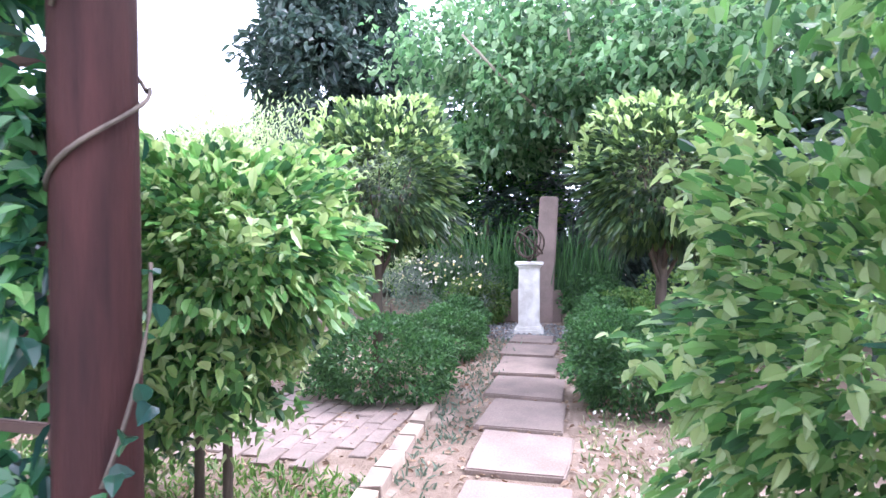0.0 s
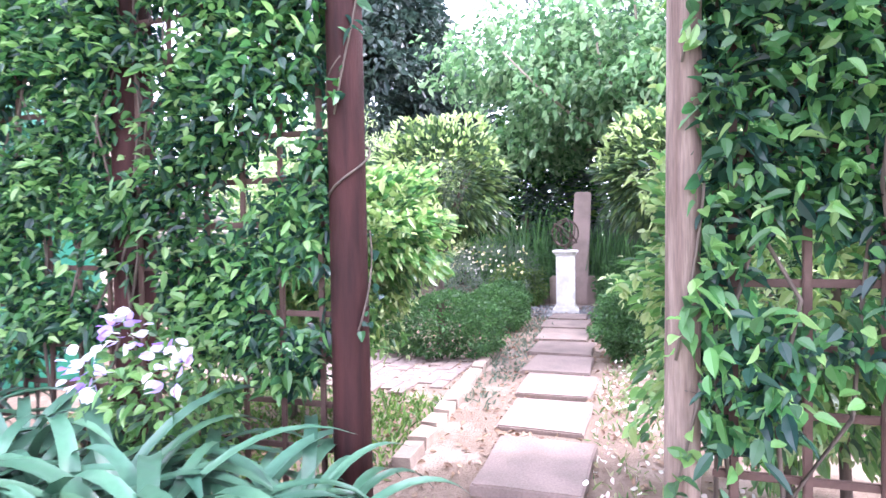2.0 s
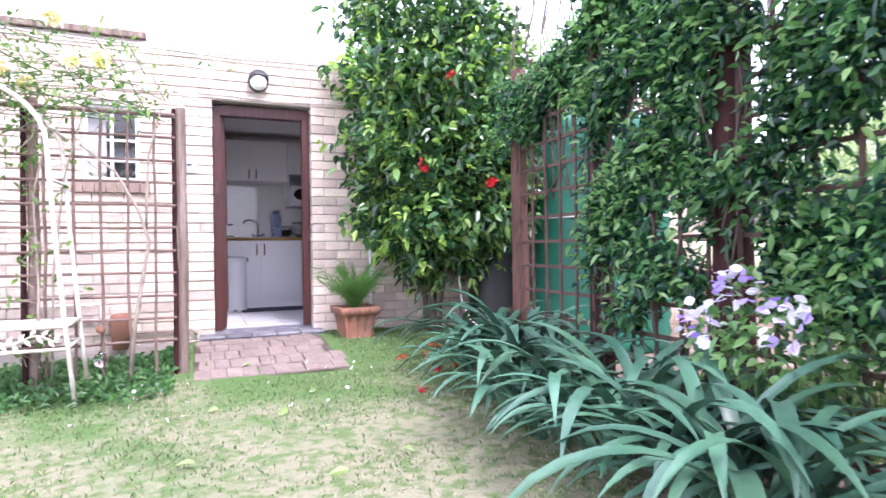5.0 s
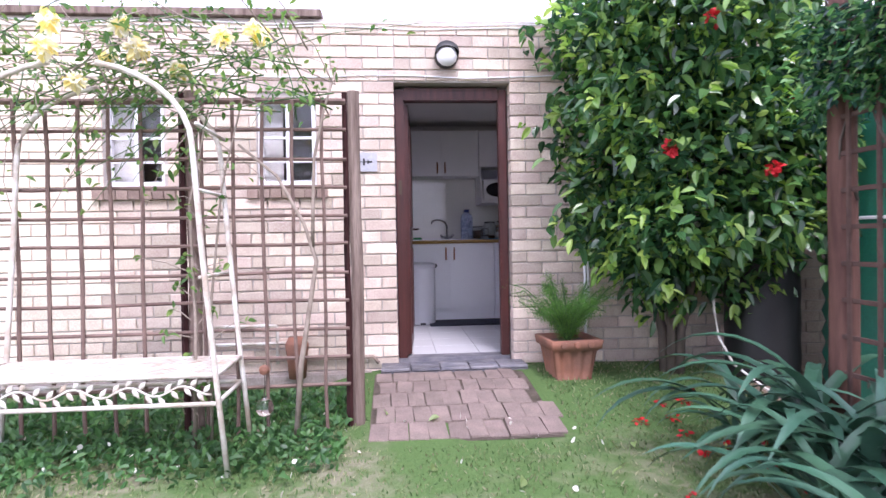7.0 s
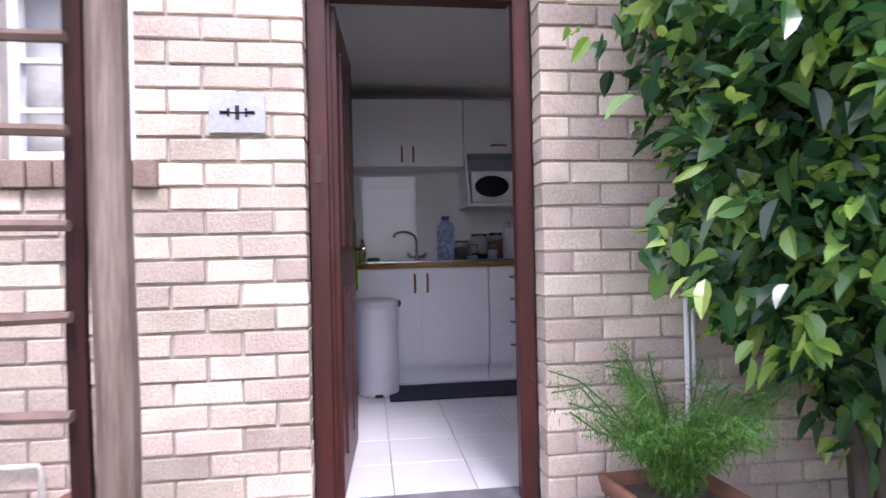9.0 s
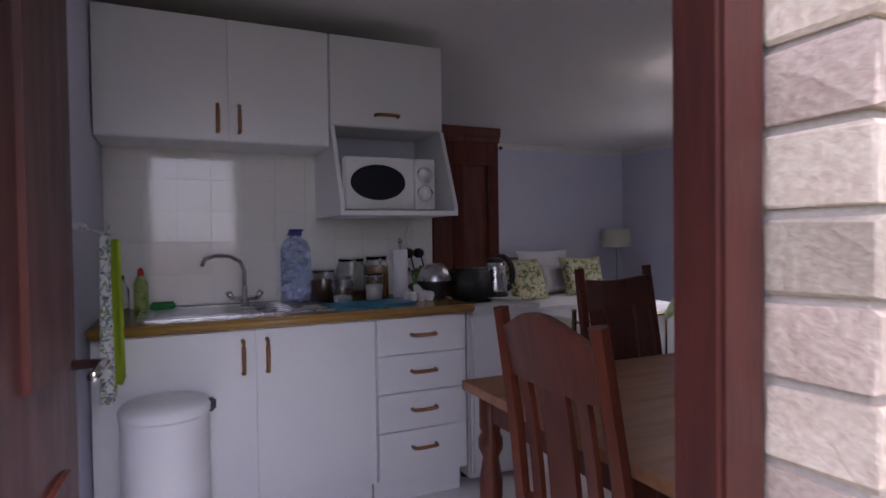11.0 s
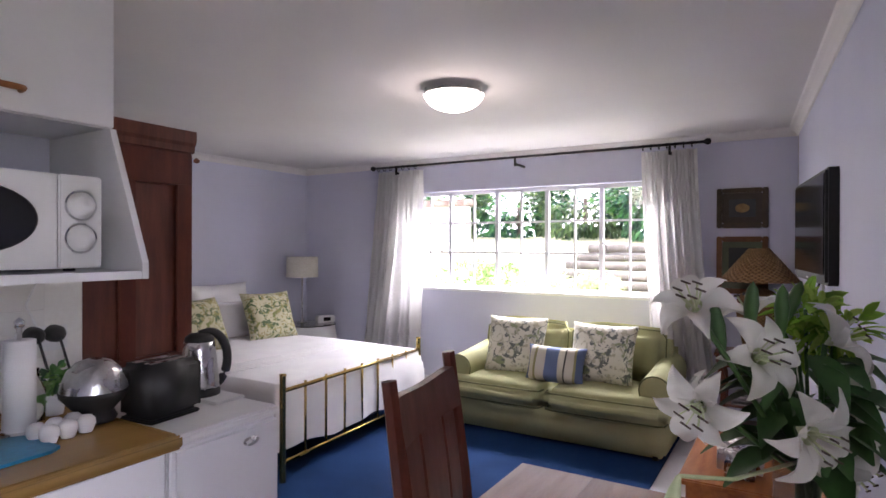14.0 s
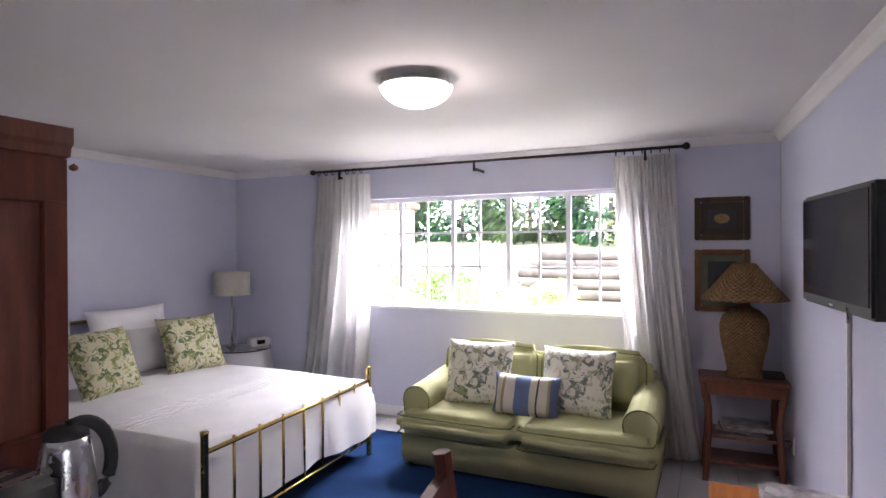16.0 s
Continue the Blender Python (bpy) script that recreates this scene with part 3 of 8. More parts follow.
def ground_material():
    m = bpy.data.materials.new("garden_ground")
    m.use_nodes = True
    n, l = m.node_tree.nodes, m.node_tree.links
    b = n["Principled BSDF"]
    tc = n.new("ShaderNodeTexCoord")
    sep = n.new("ShaderNodeSeparateXYZ")
    l.new(tc.outputs["Object"], sep.inputs[0])

    def nz(scale, detail=6):
        t = n.new("ShaderNodeTexNoise")
        t.inputs["Scale"].default_value, t.inputs["Detail"].default_value = scale, detail
        l.new(tc.outputs["Object"], t.inputs[0])
        return t.outputs[0]

    def mix(f, a, c):
        t = n.new("ShaderNodeMix")
        t.data_type = "RGBA"
        if hasattr(f, "is_linked"):
            l.new(f, t.inputs[0])
        else:
            t.inputs[0].default_value = f
        for s, v in ((6, a), (7, c)):
            if hasattr(v, "is_linked"):
                l.new(v, t.inputs[s])
            else:
                t.inputs[s].default_value = (*v, 1)
        return t.outputs[2]

    def ramp(v, lo, hi):
        t = n.new("ShaderNodeMapRange")
        t.inputs[1].default_value, t.inputs[2].default_value = lo, hi
        l.new(v, t.inputs[0])
        return t.outputs[0]

    def add2(a, c, k=1.0):
        t = n.new("ShaderNodeMath")
        t.operation = "MULTIPLY_ADD"
        l.new(c, t.inputs[0])
        t.inputs[1].default_value = k
        l.new(a, t.inputs[2])
        return t.outputs[0]

    green = mix(nz(45, 8), (0.055, 0.12, 0.035), (0.12, 0.19, 0.062))
    dry = mix(nz(60, 8), (0.30, 0.26, 0.20), (0.17, 0.19, 0.10))
    # worn, dry turf towards the middle of the lawn
    dry = mix(ramp(nz(14, 9), 0.45, 0.62), dry, (0.11, 0.155, 0.06))
    worn = ramp(add2(add2(nz(1.6), nz(9), 0.35), sep.outputs[1], -0.16), 0.88, 1.12)
    lawn = mix(worn, green, dry)
    soil = mix(nz(30, 10), (0.26, 0.195, 0.15), (0.14, 0.10, 0.075))
    soil = mix(ramp(nz(3.5), 0.52, 0.66), soil, (0.33, 0.26, 0.21))
    far = ramp(sep.outputs[0], 5.4, 5.8)
    bank = mix(nz(3), (0.38, 0.40, 0.24), (0.52, 0.49, 0.36))
    bed = ramp(add2(add2(sep.outputs[0], nz(4), 0.5), sep.outputs[1], -0.2), 2.05, 2.3)
    col = mix(bed, lawn, soil)
    up = n.new("ShaderNodeMath")
    up.operation = "MULTIPLY"
    l.new(far, up.inputs[0])
    l.new(ramp(sep.outputs[2], 0.2, 0.5), up.inputs[1])
    col = mix(up.outputs[0], col, bank)
    l.new(col, b.inputs["Base Color"])
    b.inputs["Roughness"].default_value = 0.95
    b.inputs["Specular IOR Level"].default_value = 0.2
    bp = n.new("ShaderNodeBump")
    bp.inputs["Strength"].default_value, bp.inputs["Distance"].default_value = 0.8, 0.02
    l.new(nz(70, 8), bp.inputs["Height"])
    l.new(bp.outputs[0], b.inputs["Normal"])
    return m


def steps(a, b, h, lo, hi, coarse):
    mid = [a + h * k for k in range(int((b - a) / h) + 1)]
    left = [lo, lo / 3, a - 30] + [a - coarse * k for k in range(5, 0, -1)]
    right = [b + coarse * k for k in range(1, 6)] + [b + 30, hi / 3, hi]
    return left + mid + right


gx, gy = steps(-4, 9, 0.25, -300, 300, 3), steps(-9, 7, 0.25, -300, 300, 3)
inside = lambda x, y: -3.55 < x < 5.3 and 0.06 < y < 5.7
gv = np.array([(x, y, -0.35 if inside(x, y) else ground_z(x, y) + 0.012 * noise.noise((x * 1.3, y * 1.3, 0))) for y in gy for x in gx])
gf = [(j * len(gx) + i, j * len(gx) + i + 1, (j + 1) * len(gx) + i + 1, (j + 1) * len(gx) + i) for j in range(len(gy) - 1) for i in range(len(gx) - 1)]
tagged(mesh_np("ground", gv, gf, ground_material(), smooth=True), "patchy lawn and bare brown garden soil", "ground", kind="structure")

# ---- house shell ----
C, L = 0.0852, 0.2345          # course height, brick length with joint
Z0 = 0.804 - 12 * C            # lowest course
TOP = 2.5456
WIN = [(-2.51, -2.09), (-1.435, -1.01)]
WZ0, WZ1 = 1.325, 1.965


def core(boxes):
    bm = None
    for a, b in boxes:
        bm = bx(a, b, 0, bm=bm)
    return bm


wl_ = [((-3.6, 0.012, -0.35), (-2.51, 0.24, TOP - 0.01)), ((-2.09, 0.012, -0.35), (-1.435, 0.24, TOP - 0.01)), ((-1.01, 0.012, -0.35), (-0.442, 0.24, TOP - 0.01))]
for a, b in WIN:
    wl_ += [((a, 0.012, -0.35), (b, 0.24, WZ0)), ((a, 0.012, WZ1), (b, 0.24, TOP - 0.01))]
wall_left = tagged(part("wall_front_left", core(wl_), MORTAR), "cream face-brick house wall with pale mortar", "wall", kind="structure")
inner = prism([(0.442, 0.012), (5.3, 0.012), (5.3, 0.65), (5.13, 0.64), (1.6, 0.415), (0.442, 0.199)], -0.35, TOP - 0.01)
wall_right = tagged(part("wall_front_right", inner, MORTAR), "cream face-brick house wall beside the door", "wall", kind="structure")
wall_top = tagged(part("wall_front_top", core([((-0.442, 0.012, 2.078), (0.442, 0.24, TOP - 0.01))]), MORTAR), "cream face-brick wall above the door", "wall", kind="structure")


def brick_meshes(length, height, depth, n, material, seed, j=0.0025, edge=0.004):
    rng = random.Random(seed)
    out = []
    for k in range(n):
        bm = bx((-length / 2, 0, 0), (length / 2, depth, height), edge, seg=1)
        for v in bm.verts:
            v.co += Vector((rng.uniform(-j, j), rng.uniform(-j, j * 0.4), rng.uniform(-j, j)))
        me = bpy.data.meshes.new("brick")
        bm.to_mesh(me)
        bm.free()
        me.materials.append(material)
        out.append(me)
    return out


def lay(edge, way, parent_low, parent_top, limit, end, seed):
    """Running bond from a door edge, whole and half bricks by turns."""
    rng = random.Random(seed)
    full = brick_meshes(L - 0.010, C - 0.010, 0.112, 5, BRICK, seed)
    rest = bmesh.new()
    for i in range(0, 32):
        z = Z0 + i * C
        if z + C * 0.7 > TOP:
            break
        x, k = edge, 0
        while (x - end) * way < 0:
            ln = L / 2 if (k == 0 and i % 2) else L
            x0, x1 = sorted((x, x + way * ln))
            x += way * ln
            k += 1
            spans = [(x0, x1)]
            if z + C > WZ0 and z < WZ1 - 0.01:
                for a, b in WIN:
                    cut = []
                    for s, e in spans:
                        if e <= a or s >= b:
                            cut.append((s, e))
                        else:
                            if a - s > 0.03:
                                cut.append((s, a))
                            if e - b > 0.03:
                                cut.append((b, e))
                    spans = cut
            for s, e in spans:
                m = Matrix.Translation(((s + e) / 2, rng.uniform(-0.003, 0.002), z + 0.005)) @ Matrix.Diagonal(((e - s - 0.010) / (L - 0.010), 1, 1, 1))
                if abs((s + e) / 2 - edge) < limit:
                    share("brick", rng.choice(full), parent_top if z > 2.06 else parent_low, m)
                else:
                    bx((s + 0.005, 0, z + 0.005), (e - 0.005, 0.05, z + C - 0.005), 0.003, bm=rest, seg=1)
    if rest.verts:
        ob = part("bricks", rest, BRICK, parent_low)
        tagged(ob, "cream bricks", kind="stuff")
    else:
        rest.free()


# door: frame, leaf, threshold
def door_set():
    d = thing("door_1", (0, 0, 0), "open dark red-brown wooden door in its frame", "door", kind="structure")
    part("door_frame", bx((-0.428, 0.100, 0.0), (-0.362, 0.20, 2.05), 0.006), DARKWOOD, d)
    part("door_frame", bx((0.362, 0.100, 0.0), (0.428, 0.165, 2.05), 0.006), DARKWOOD, d)
    part("door_frame", bx((-0.362, 0.102, 1.965), (0.362, 0.198, 2.064), 0.006), DARKWOOD, d)
    part("door_stop", bx((-0.362, 0.15, 0.02), (-0.348, 0.198, 1.965), 0.003), DARKWOOD, d)
    part("threshold", bx((-0.43, 0.085, -0.03), (0.43, 0.24, 0.004), 0.004), SLATE, d, "dark slate threshold")
    m = pose(-0.348, 0.19, 0, 0, 0, 87)
    leaf = part("door_leaf", bx((0, -0.02, 0.02), (0.74, 0.022, 1.955), 0.004, m), DARKWOOD, d)
    for z0, z1 in ((0.15, 0.85), (1.0, 1.82)):
        for x0, x1 in ((0.1, 0.34), (0.41, 0.64)):
            part("door_panel", bx((x0, -0.03, z0), (x1, 0.03, z1), 0.012, m), DARKWOOD, leaf)
    bm = tube([m @ Vector((0.68, -0.025, 1.0)), m @ Vector((0.68, -0.075, 1.0)), m @ Vector((0.57, -0.075, 1.0))], 0.009)
    part("door_handle", bm, CHROME, leaf, "chrome lever handle", True)
    part("strike_plate", bx((-0.41, 0.0965, 1.25), (-0.385, 0.1005, 1.36), 0.001), RUST, d, "worn metal strike plate")
    for z in (0.25, 1.05, 1.75):
        part("hinge", lathe([(0.008, 0), (0.008, 0.09)], (-0.352, 0.205, z), 10), BRASS, d)


door_set()


def small_window(k, a, b):
    w = thing("window_%d" % k, (0, 0, 0), "small white-painted steel window with glazing bars", "window", kind="structure")
    fr = None
    for p, q in (((a, 0.05, WZ0), (a + 0.035, 0.10, WZ1)), ((b - 0.035, 0.05, WZ0), (b, 0.10, WZ1)), ((a + 0.035, 0.05, WZ0), (b - 0.035, 0.10, WZ0 + 0.035)), ((a + 0.035, 0.05, WZ1 - 0.035), (b - 0.035, 0.10, WZ1))):
        fr = bx(p, q, 0.003, bm=fr)
    part("window_frame", fr, WHITEPAINT, w)
    mid = (a + b) / 2
    part("glazing_bar", bx((mid - 0.012, 0.055, WZ0 + 0.03), (mid + 0.012, 0.09, WZ1 - 0.03), 0.002), WHITEPAINT, w)
    for f in (0.28, 0.55):
        z = WZ0 + f * (WZ1 - WZ0)
        part("glazing_bar", bx((a + 0.03, 0.058, z - 0.01), (b - 0.03, 0.088, z + 0.01), 0.002), WHITEPAINT, w)
    ob = part("pane", bx((a + 0.03, 0.07, WZ0 + 0.03), (b - 0.03, 0.074, WZ1 - 0.03), 0), PANE, w)
    ob.visible_shadow = False
    x = a - 0.07
    rng = random.Random(k)
    while x < b + 0.05:
        share("sill_brick", SILLS[rng.randrange(3)], w, pose(x + 0.04, -0.03, WZ0 - 0.10, 4, 0, 0))
        x += 0.083
    part("curtain", bx((a - 0.02, 0.16, WZ0 - 0.02), (a + 0.16, 0.17, WZ1), 0.003), CURTAIN, w, "white curtain drawn aside")


SILLS = brick_meshes(0.074, 0.095, 0.12, 3, SILLBRICK, 5)
small_window(2, *WIN[0])
small_window(3, *WIN[1])

# dark room behind the two small windows, flat roof, outer walls
solid("wall_west", core([((-3.6, 0.24, -0.35), (-3.38, 5.75, TOP - 0.02))]), MORTAR, "plain outer house wall", "wall", kind="structure")
solid("wall_north", core([((-3.38, 5.54, -0.35), (5.3, 5.75, TOP - 0.02))]), WALLPAINT, "lilac painted bedroom wall", "wall", kind="structure")
solid("wall_kitchen_side", core([((-0.56, 0.24, -0.1), (-0.42, 2.86, 2.35))]), WALLPAINT, "lilac painted kitchen wall", "wall", kind="structure")
solid("wall_kitchen_back", core([((-0.42, 2.725, -0.1), (1.2, 2.86, 2.35)), ((1.06, 2.86, -0.1), (1.2, 5.54, 2.35))]), CEILPAINT, "white painted kitchen wall", "wall", kind="structure")
solid("ceiling", core([((-3.38, 0.24, 2.285), (5.13, 5.54, 2.36)), ((0.45, 0.1, 2.285), (5.1, 0.24, 2.355))]), CEILPAINT, "smooth off-white plaster ceiling", "ceiling", kind="structure")
solid("roof", core([((-3.38, 0.24, 2.36), (5.3, 5.54, 2.48))]), SLATE, "flat grey roof deck", "roof", kind="structure")
solid("wall_plinth", bx((-3.6, -0.05, -0.35), (-0.62, 0.011, -0.055), 0.012), PLASTER, "stained plaster plinth under the brick wall", "plinth", kind="structure")
solid("fascia", bx((-3.6, -0.03, TOP - 0.005), (-0.95, 0.24, TOP + 0.05), 0.004), GREYPOST, "weathered timber capping on the wall", "fascia", kind="structure")
# lining over the brick core on the room side
solid("wall_lining", prism([(0.43, 0.208), (1.6, 0.4245), (5.129, 0.6465), (5.129, 0.638), (1.6, 0.4162), (0.43, 0.2005)], 0, 2.285), WALLPAINT, "lilac painted room wall", "wall", kind="structure")
WY0, WY1, WWZ0, WWZ1 = 1.62, 4.08, 0.985, 1.955
solid("wall_east", core([((5.13, 0.65, -0.35), (5.34, WY0, TOP - 0.02)), ((5.13, WY1, -0.35), (5.34, 5.54, TOP - 0.02)), ((5.13, WY0, -0.35), (5.34, WY1, WWZ0)), ((5.13, WY0, WWZ1), (5.34, WY1, TOP - 0.02))]), WALLPAINT, "lilac painted wall with a wide window", "wall", kind="structure")


def cornice(pts):
    """A hollow plaster moulding along the ceiling."""
    bm = bmesh.new()
    rings = []
    for (x, y, nx, ny) in pts:
        ring = []
        for d, z in ((0.002, 2.283), (0.060, 2.283), (0.054, 2.272), (0.036, 2.260), (0.022, 2.243), (0.012, 2.225), (0.002, 2.221)):
            ring.append(bm.verts.new((x + nx * d, y + ny * d, z)))
        rings.append(ring)
    grid_faces(bm, rings, True)
    bmesh.ops.recalc_face_normals(bm, faces=bm.faces[:])
    return bm


solid("cornice", cornice([(0.46, 0.214, 0, 1), (1.6, 0.4265, 0, 1), (5.13, 0.648, -1, 1), (5.13, 5.54, -1, -1), (1.2, 5.54, 1, -1)]), CEILPAINT, "white plaster cornice", "cornice", kind="structure")
solid("skirting", core([((5.115, 0.66, 0.0), (5.128, 5.53, 0.09)), ((1.21, 5.526, 0.0), (5.11, 5.538, 0.09))]), WHITEPAINT, "white skirting board", "skirting", kind="structure")

# big window
def wide_window():
    w = thing("window_1", (0, 0, 0), "wide white steel window with small panes", "window", kind="structure")
    x0, x1 = 5.215, 5.25
    for p, q in (((x0, WY0, WWZ0), (x1, WY0 + 0.04, WWZ1)), ((x0, WY1 - 0.04, WWZ0), (x1, WY1, WWZ1)), ((x0, WY0 + 0.04, WWZ0), (x1, WY1 - 0.04, WWZ0 + 0.035)), ((x0, WY0 + 0.04, WWZ1 - 0.035), (x1, WY1 - 0.04, WWZ1))):
        part("window_frame", bx(p, q, 0.004), WHITEPAINT, w)
    for y in (3.642, 3.123, 2.616, 2.113):
        part("mullion", bx((x0 - 0.004, y - 0.019, WWZ0 + 0.034), (x1 + 0.004, y + 0.019, WWZ1 - 0.034), 0.004), WHITEPAINT, w)
    for y in (3.88, 3.377, 2.874, 2.354, 1.87):
        part("glazing_bar", bx((x0 + 0.004, y - 0.009, WWZ0 + 0.034), (x1 - 0.004, y + 0.009, WWZ1 - 0.034), 0.002), WHITEPAINT, w)
    for z in (1.637, 1.345):
        part("glazing_bar", bx((x0 + 0.006, WY0 + 0.03, z - 0.009), (x1 - 0.006, WY1 - 0.03, z + 0.009), 0.002), WHITEPAINT, w)
    ys = [WY0 + 0.03, 2.113, 2.616, 3.123, 3.642, WY1 - 0.03]
    for a, b in zip(ys, ys[1:]):
        ob = part("pane", bx((5.231, a, WWZ0 + 0.03), (5.234, b, WWZ1 - 0.03), 0), PANE, w)
        ob.visible_shadow = False
    for y, s in ((3.67, 1), (2.09, -1)):
        part("window_catch", tube([(5.20, y, 1.44), (5.18, y, 1.44), (5.175, y + s * 0.03, 1.41), (5.175, y + s * 0.05, 1.35)], 0.006, 6), BLACKIRON, w, "black window catch", True)
    part("window_sill", bx((5.10, WY0 + 0.004, WWZ0 - 0.02), (5.214, WY1 - 0.004, WWZ0 + 0.006), 0.004), WHITEPAINT, w)


wide_window()

# ---- doorstep and paving ----
step = thing("doorstep", (0, 0, 0), "low doorstep of dark slate tiles", "step", kind="structure")
part("step_base", bx((-0.56, -0.21, -0.22), (0.50, 0.011, -0.028), 0.006, bm=bx((-0.428, 0.011, -0.22), (0.428, 0.099, -0.028), 0.002)), SLATE, step)
tile_me = brick_meshes(0.205, 0.022, 0.112, 3, SLATE, 9, 0.003)
rng = random.Random(4)
for r in range(2):
    for k in range(5):
        share("slate_tile", rng.choice(tile_me), step, pose(-0.455 + k * 0.212, -0.212 + r * 0.116, -0.031 + rng.uniform(0, 0.003), 0, 0, rng.uniform(-1, 1)))

SOILJOINT = mat("joint_soil", (0.19, 0.15, 0.12), (0.125, 0.105, 0.08), 0.95, scale=14, bump=0.7, bscale=120)
bm = bmesh.new()
grid_faces(bm, [[bm.verts.new((-0.60 + 0.104 * i, -1.32 + 0.1 * j, ground_z(-0.60 + 0.104 * i, -1.32 + 0.1 * j) + 0.003)) for i in range(11)] for j in range(12)], False, False)
bmesh.ops.solidify(bm, geom=bm.faces[:], thickness=0.06)
bmesh.ops.recalc_face_normals(bm, faces=bm.faces[:])
path_ = tagged(part("paving", bm, SOILJOINT), "worn brown brick paving in front of the door", "paving", kind="structure")
pav = brick_meshes(0.103, 0.05, 0.208, 4, PAVER, 12, 0.004)
for r in range(5):
    for k in range(0, 9 + (r > 2)):
        px, py = -0.53 + k * 0.107 + 0.03 * (r % 2) - 0.004 * r, -0.43 - r * 0.213 + rng.uniform(-0.01, 0.01)
        tilt = math.degrees(math.atan2(ground_z(px, py + 0.2) - ground_z(px, py), 0.2))
        share("paver", rng.choice(pav), path_, pose(px, py, ground_z(px, py) - 0.037 + rng.uniform(-0.003, 0.003), tilt + rng.uniform(-0.8, 0.8), rng.uniform(-0.8, 0.8), rng.uniform(-2.5, 2.5)))

# stepping stones
STONES = [(2.02, 2.66, -4.99, -5.47), (2.86, 3.44, -4.93, -5.41), (3.55, 4.16, -4.89, -5.40), (4.25, 4.86, -4.82, -5.34), (4.95, 5.58, -4.75, -5.29), (5.68, 6.38, -4.69, -5.23), (6.48, 7.12, -4.63, -5.17), (7.22, 7.7, -4.62, -5.08)]
for k, (x0, x1, y1, y0) in enumerate(STONES):
    rg = random.Random(k)
    pts = []
    for (cx, cy) in ((x0, y0), (x1, y0), (x1, y1), (x0, y1)):
        pts.append((cx + rg.uniform(-0.025, 0.025), cy + rg.uniform(-0.02, 0.02)))
    dense = []
    for i in range(4):
        a, b = pts[i], pts[(i + 1) % 4]
        for f in (0.0, 0.3, 0.65):
            dense.append((a[0] + (b[0] - a[0]) * f + rg.uniform(-0.006, 0.006), a[1] + (b[1] - a[1]) * f + rg.uniform(-0.006, 0.006)))
    bm = prism(dense, -0.25, -0.16 if k == 0 else -0.178)
    top = [f for f in bm.faces if f.normal.z > 0.9]
    bmesh.ops.bevel(bm, geom=[e for f in top for e in f.edges], offset=0.008, segments=2, affect="EDGES")
    solid("stepping_stone", bm, STONE, "flat rectangular sandstone stepping stone in soil", "stone", group="stepping stones of the path")
for k, (x, y, s) in enumerate(((7.55, -4.05, 0.35), (7.9, -4.1, 0.3), (7.9, -5.35, 0.28), (8.6, -4.8, 0.3))):
    solid("stepping_stone", bx((x - s / 2, y - s / 2, -0.25), (x + s / 2, y + s / 2, -0.185), 0.015), STONE, "small flat stone beside the sundial", "stone", group="small stones round the sundial")

# brick-paved patch and its edging
patch = tagged(part("paving_patch", prism([(3.42, -4.42), (4.75, -4.40), (4.75, -2.4), (3.3, -2.6)], -0.3, -0.212), PAVER), "square of old brick paving in the garden", "paving", kind="structure")
pv = brick_meshes(0.213, 0.05, 0.107, 4, PAVER, 21, 0.004)
for i in range(7):
    for j in range(16):
        x, y = 3.50 + i * 0.218, -4.36 + j * 0.112
        if x > 4.72 or (x < 3.6 and j < 2):
            continue
        share("paver", rng.choice(pv), patch, pose(x + 0.1 * (j % 2), y, -0.243 + rng.uniform(-0.005, 0.004), rng.uniform(-1.2, 1.2), rng.uniform(-1.2, 1.2), rng.uniform(-2, 2)))
edge = thing("path_edging", (0, 0, 0), "row of pale bricks edging the garden path", "edging", kind="structure")
ed = brick_meshes(0.21, 0.09, 0.10, 4, EDGER, 31, 0.005)
for k in range(10):
    f = k / 9
    share("edging_brick", rng.choice(ed), edge, pose(2.33 + f * 2.15, -4.66 + f * 0.16, -0.245 + rng.uniform(-0.01, 0.01), rng.uniform(-4, 4), rng.uniform(-3, 3), 4 + rng.uniform(-4, 4)))

# ---- sundial ----
def sundial():
    s = thing("sundial", (8.1, -4.76, -0.215), "white stone sundial pillar with a rusty armillary sphere", "sundial", rz=4)
    part("base", bx((-0.18, -0.18, 0), (0.18, 0.18, 0.055), 0.006, bm=bx((-0.155, -0.155, 0.05), (0.155, 0.155, 0.10), 0.015)), WHITE_STONE, s)
    part("shaft", bx((-0.13, -0.13, 0.09), (0.13, 0.13, 0.83), 0.012), WHITE_STONE, s)
    part("cap", bx((-0.175, -0.175, 0.855), (0.175, 0.175, 0.895), 0.008, bm=bx((-0.15, -0.15, 0.82), (0.15, 0.15, 0.86), 0.012)), WHITE_STONE, s)
    for k, m in enumerate((pose(0, 0, 1.13, 90, 0, 20), pose(0, 0, 1.13, 40, 15, 0), pose(0, 0, 1.13, 90, 0, 110), pose(0, 0, 1.13, 110, 40, 60))):
        pts = [m @ Vector(p) for p in arc((0, 0, 0), 0.215 - 0.012 * k, 0, 360, 28, "xy")]
        part("ring", tube(pts, 0.011, 6), RUST, s, "", True)
    part("arrow", tube([(-0.2, -0.1, 0.98), (0.2, 0.1, 1.3)], 0.007, 6), RUST, s)
    part("stem", lathe([(0.03, 0.89), (0.015, 0.92), (0.012, 0.95)], (0, 0, 0), 12), RUST, s)


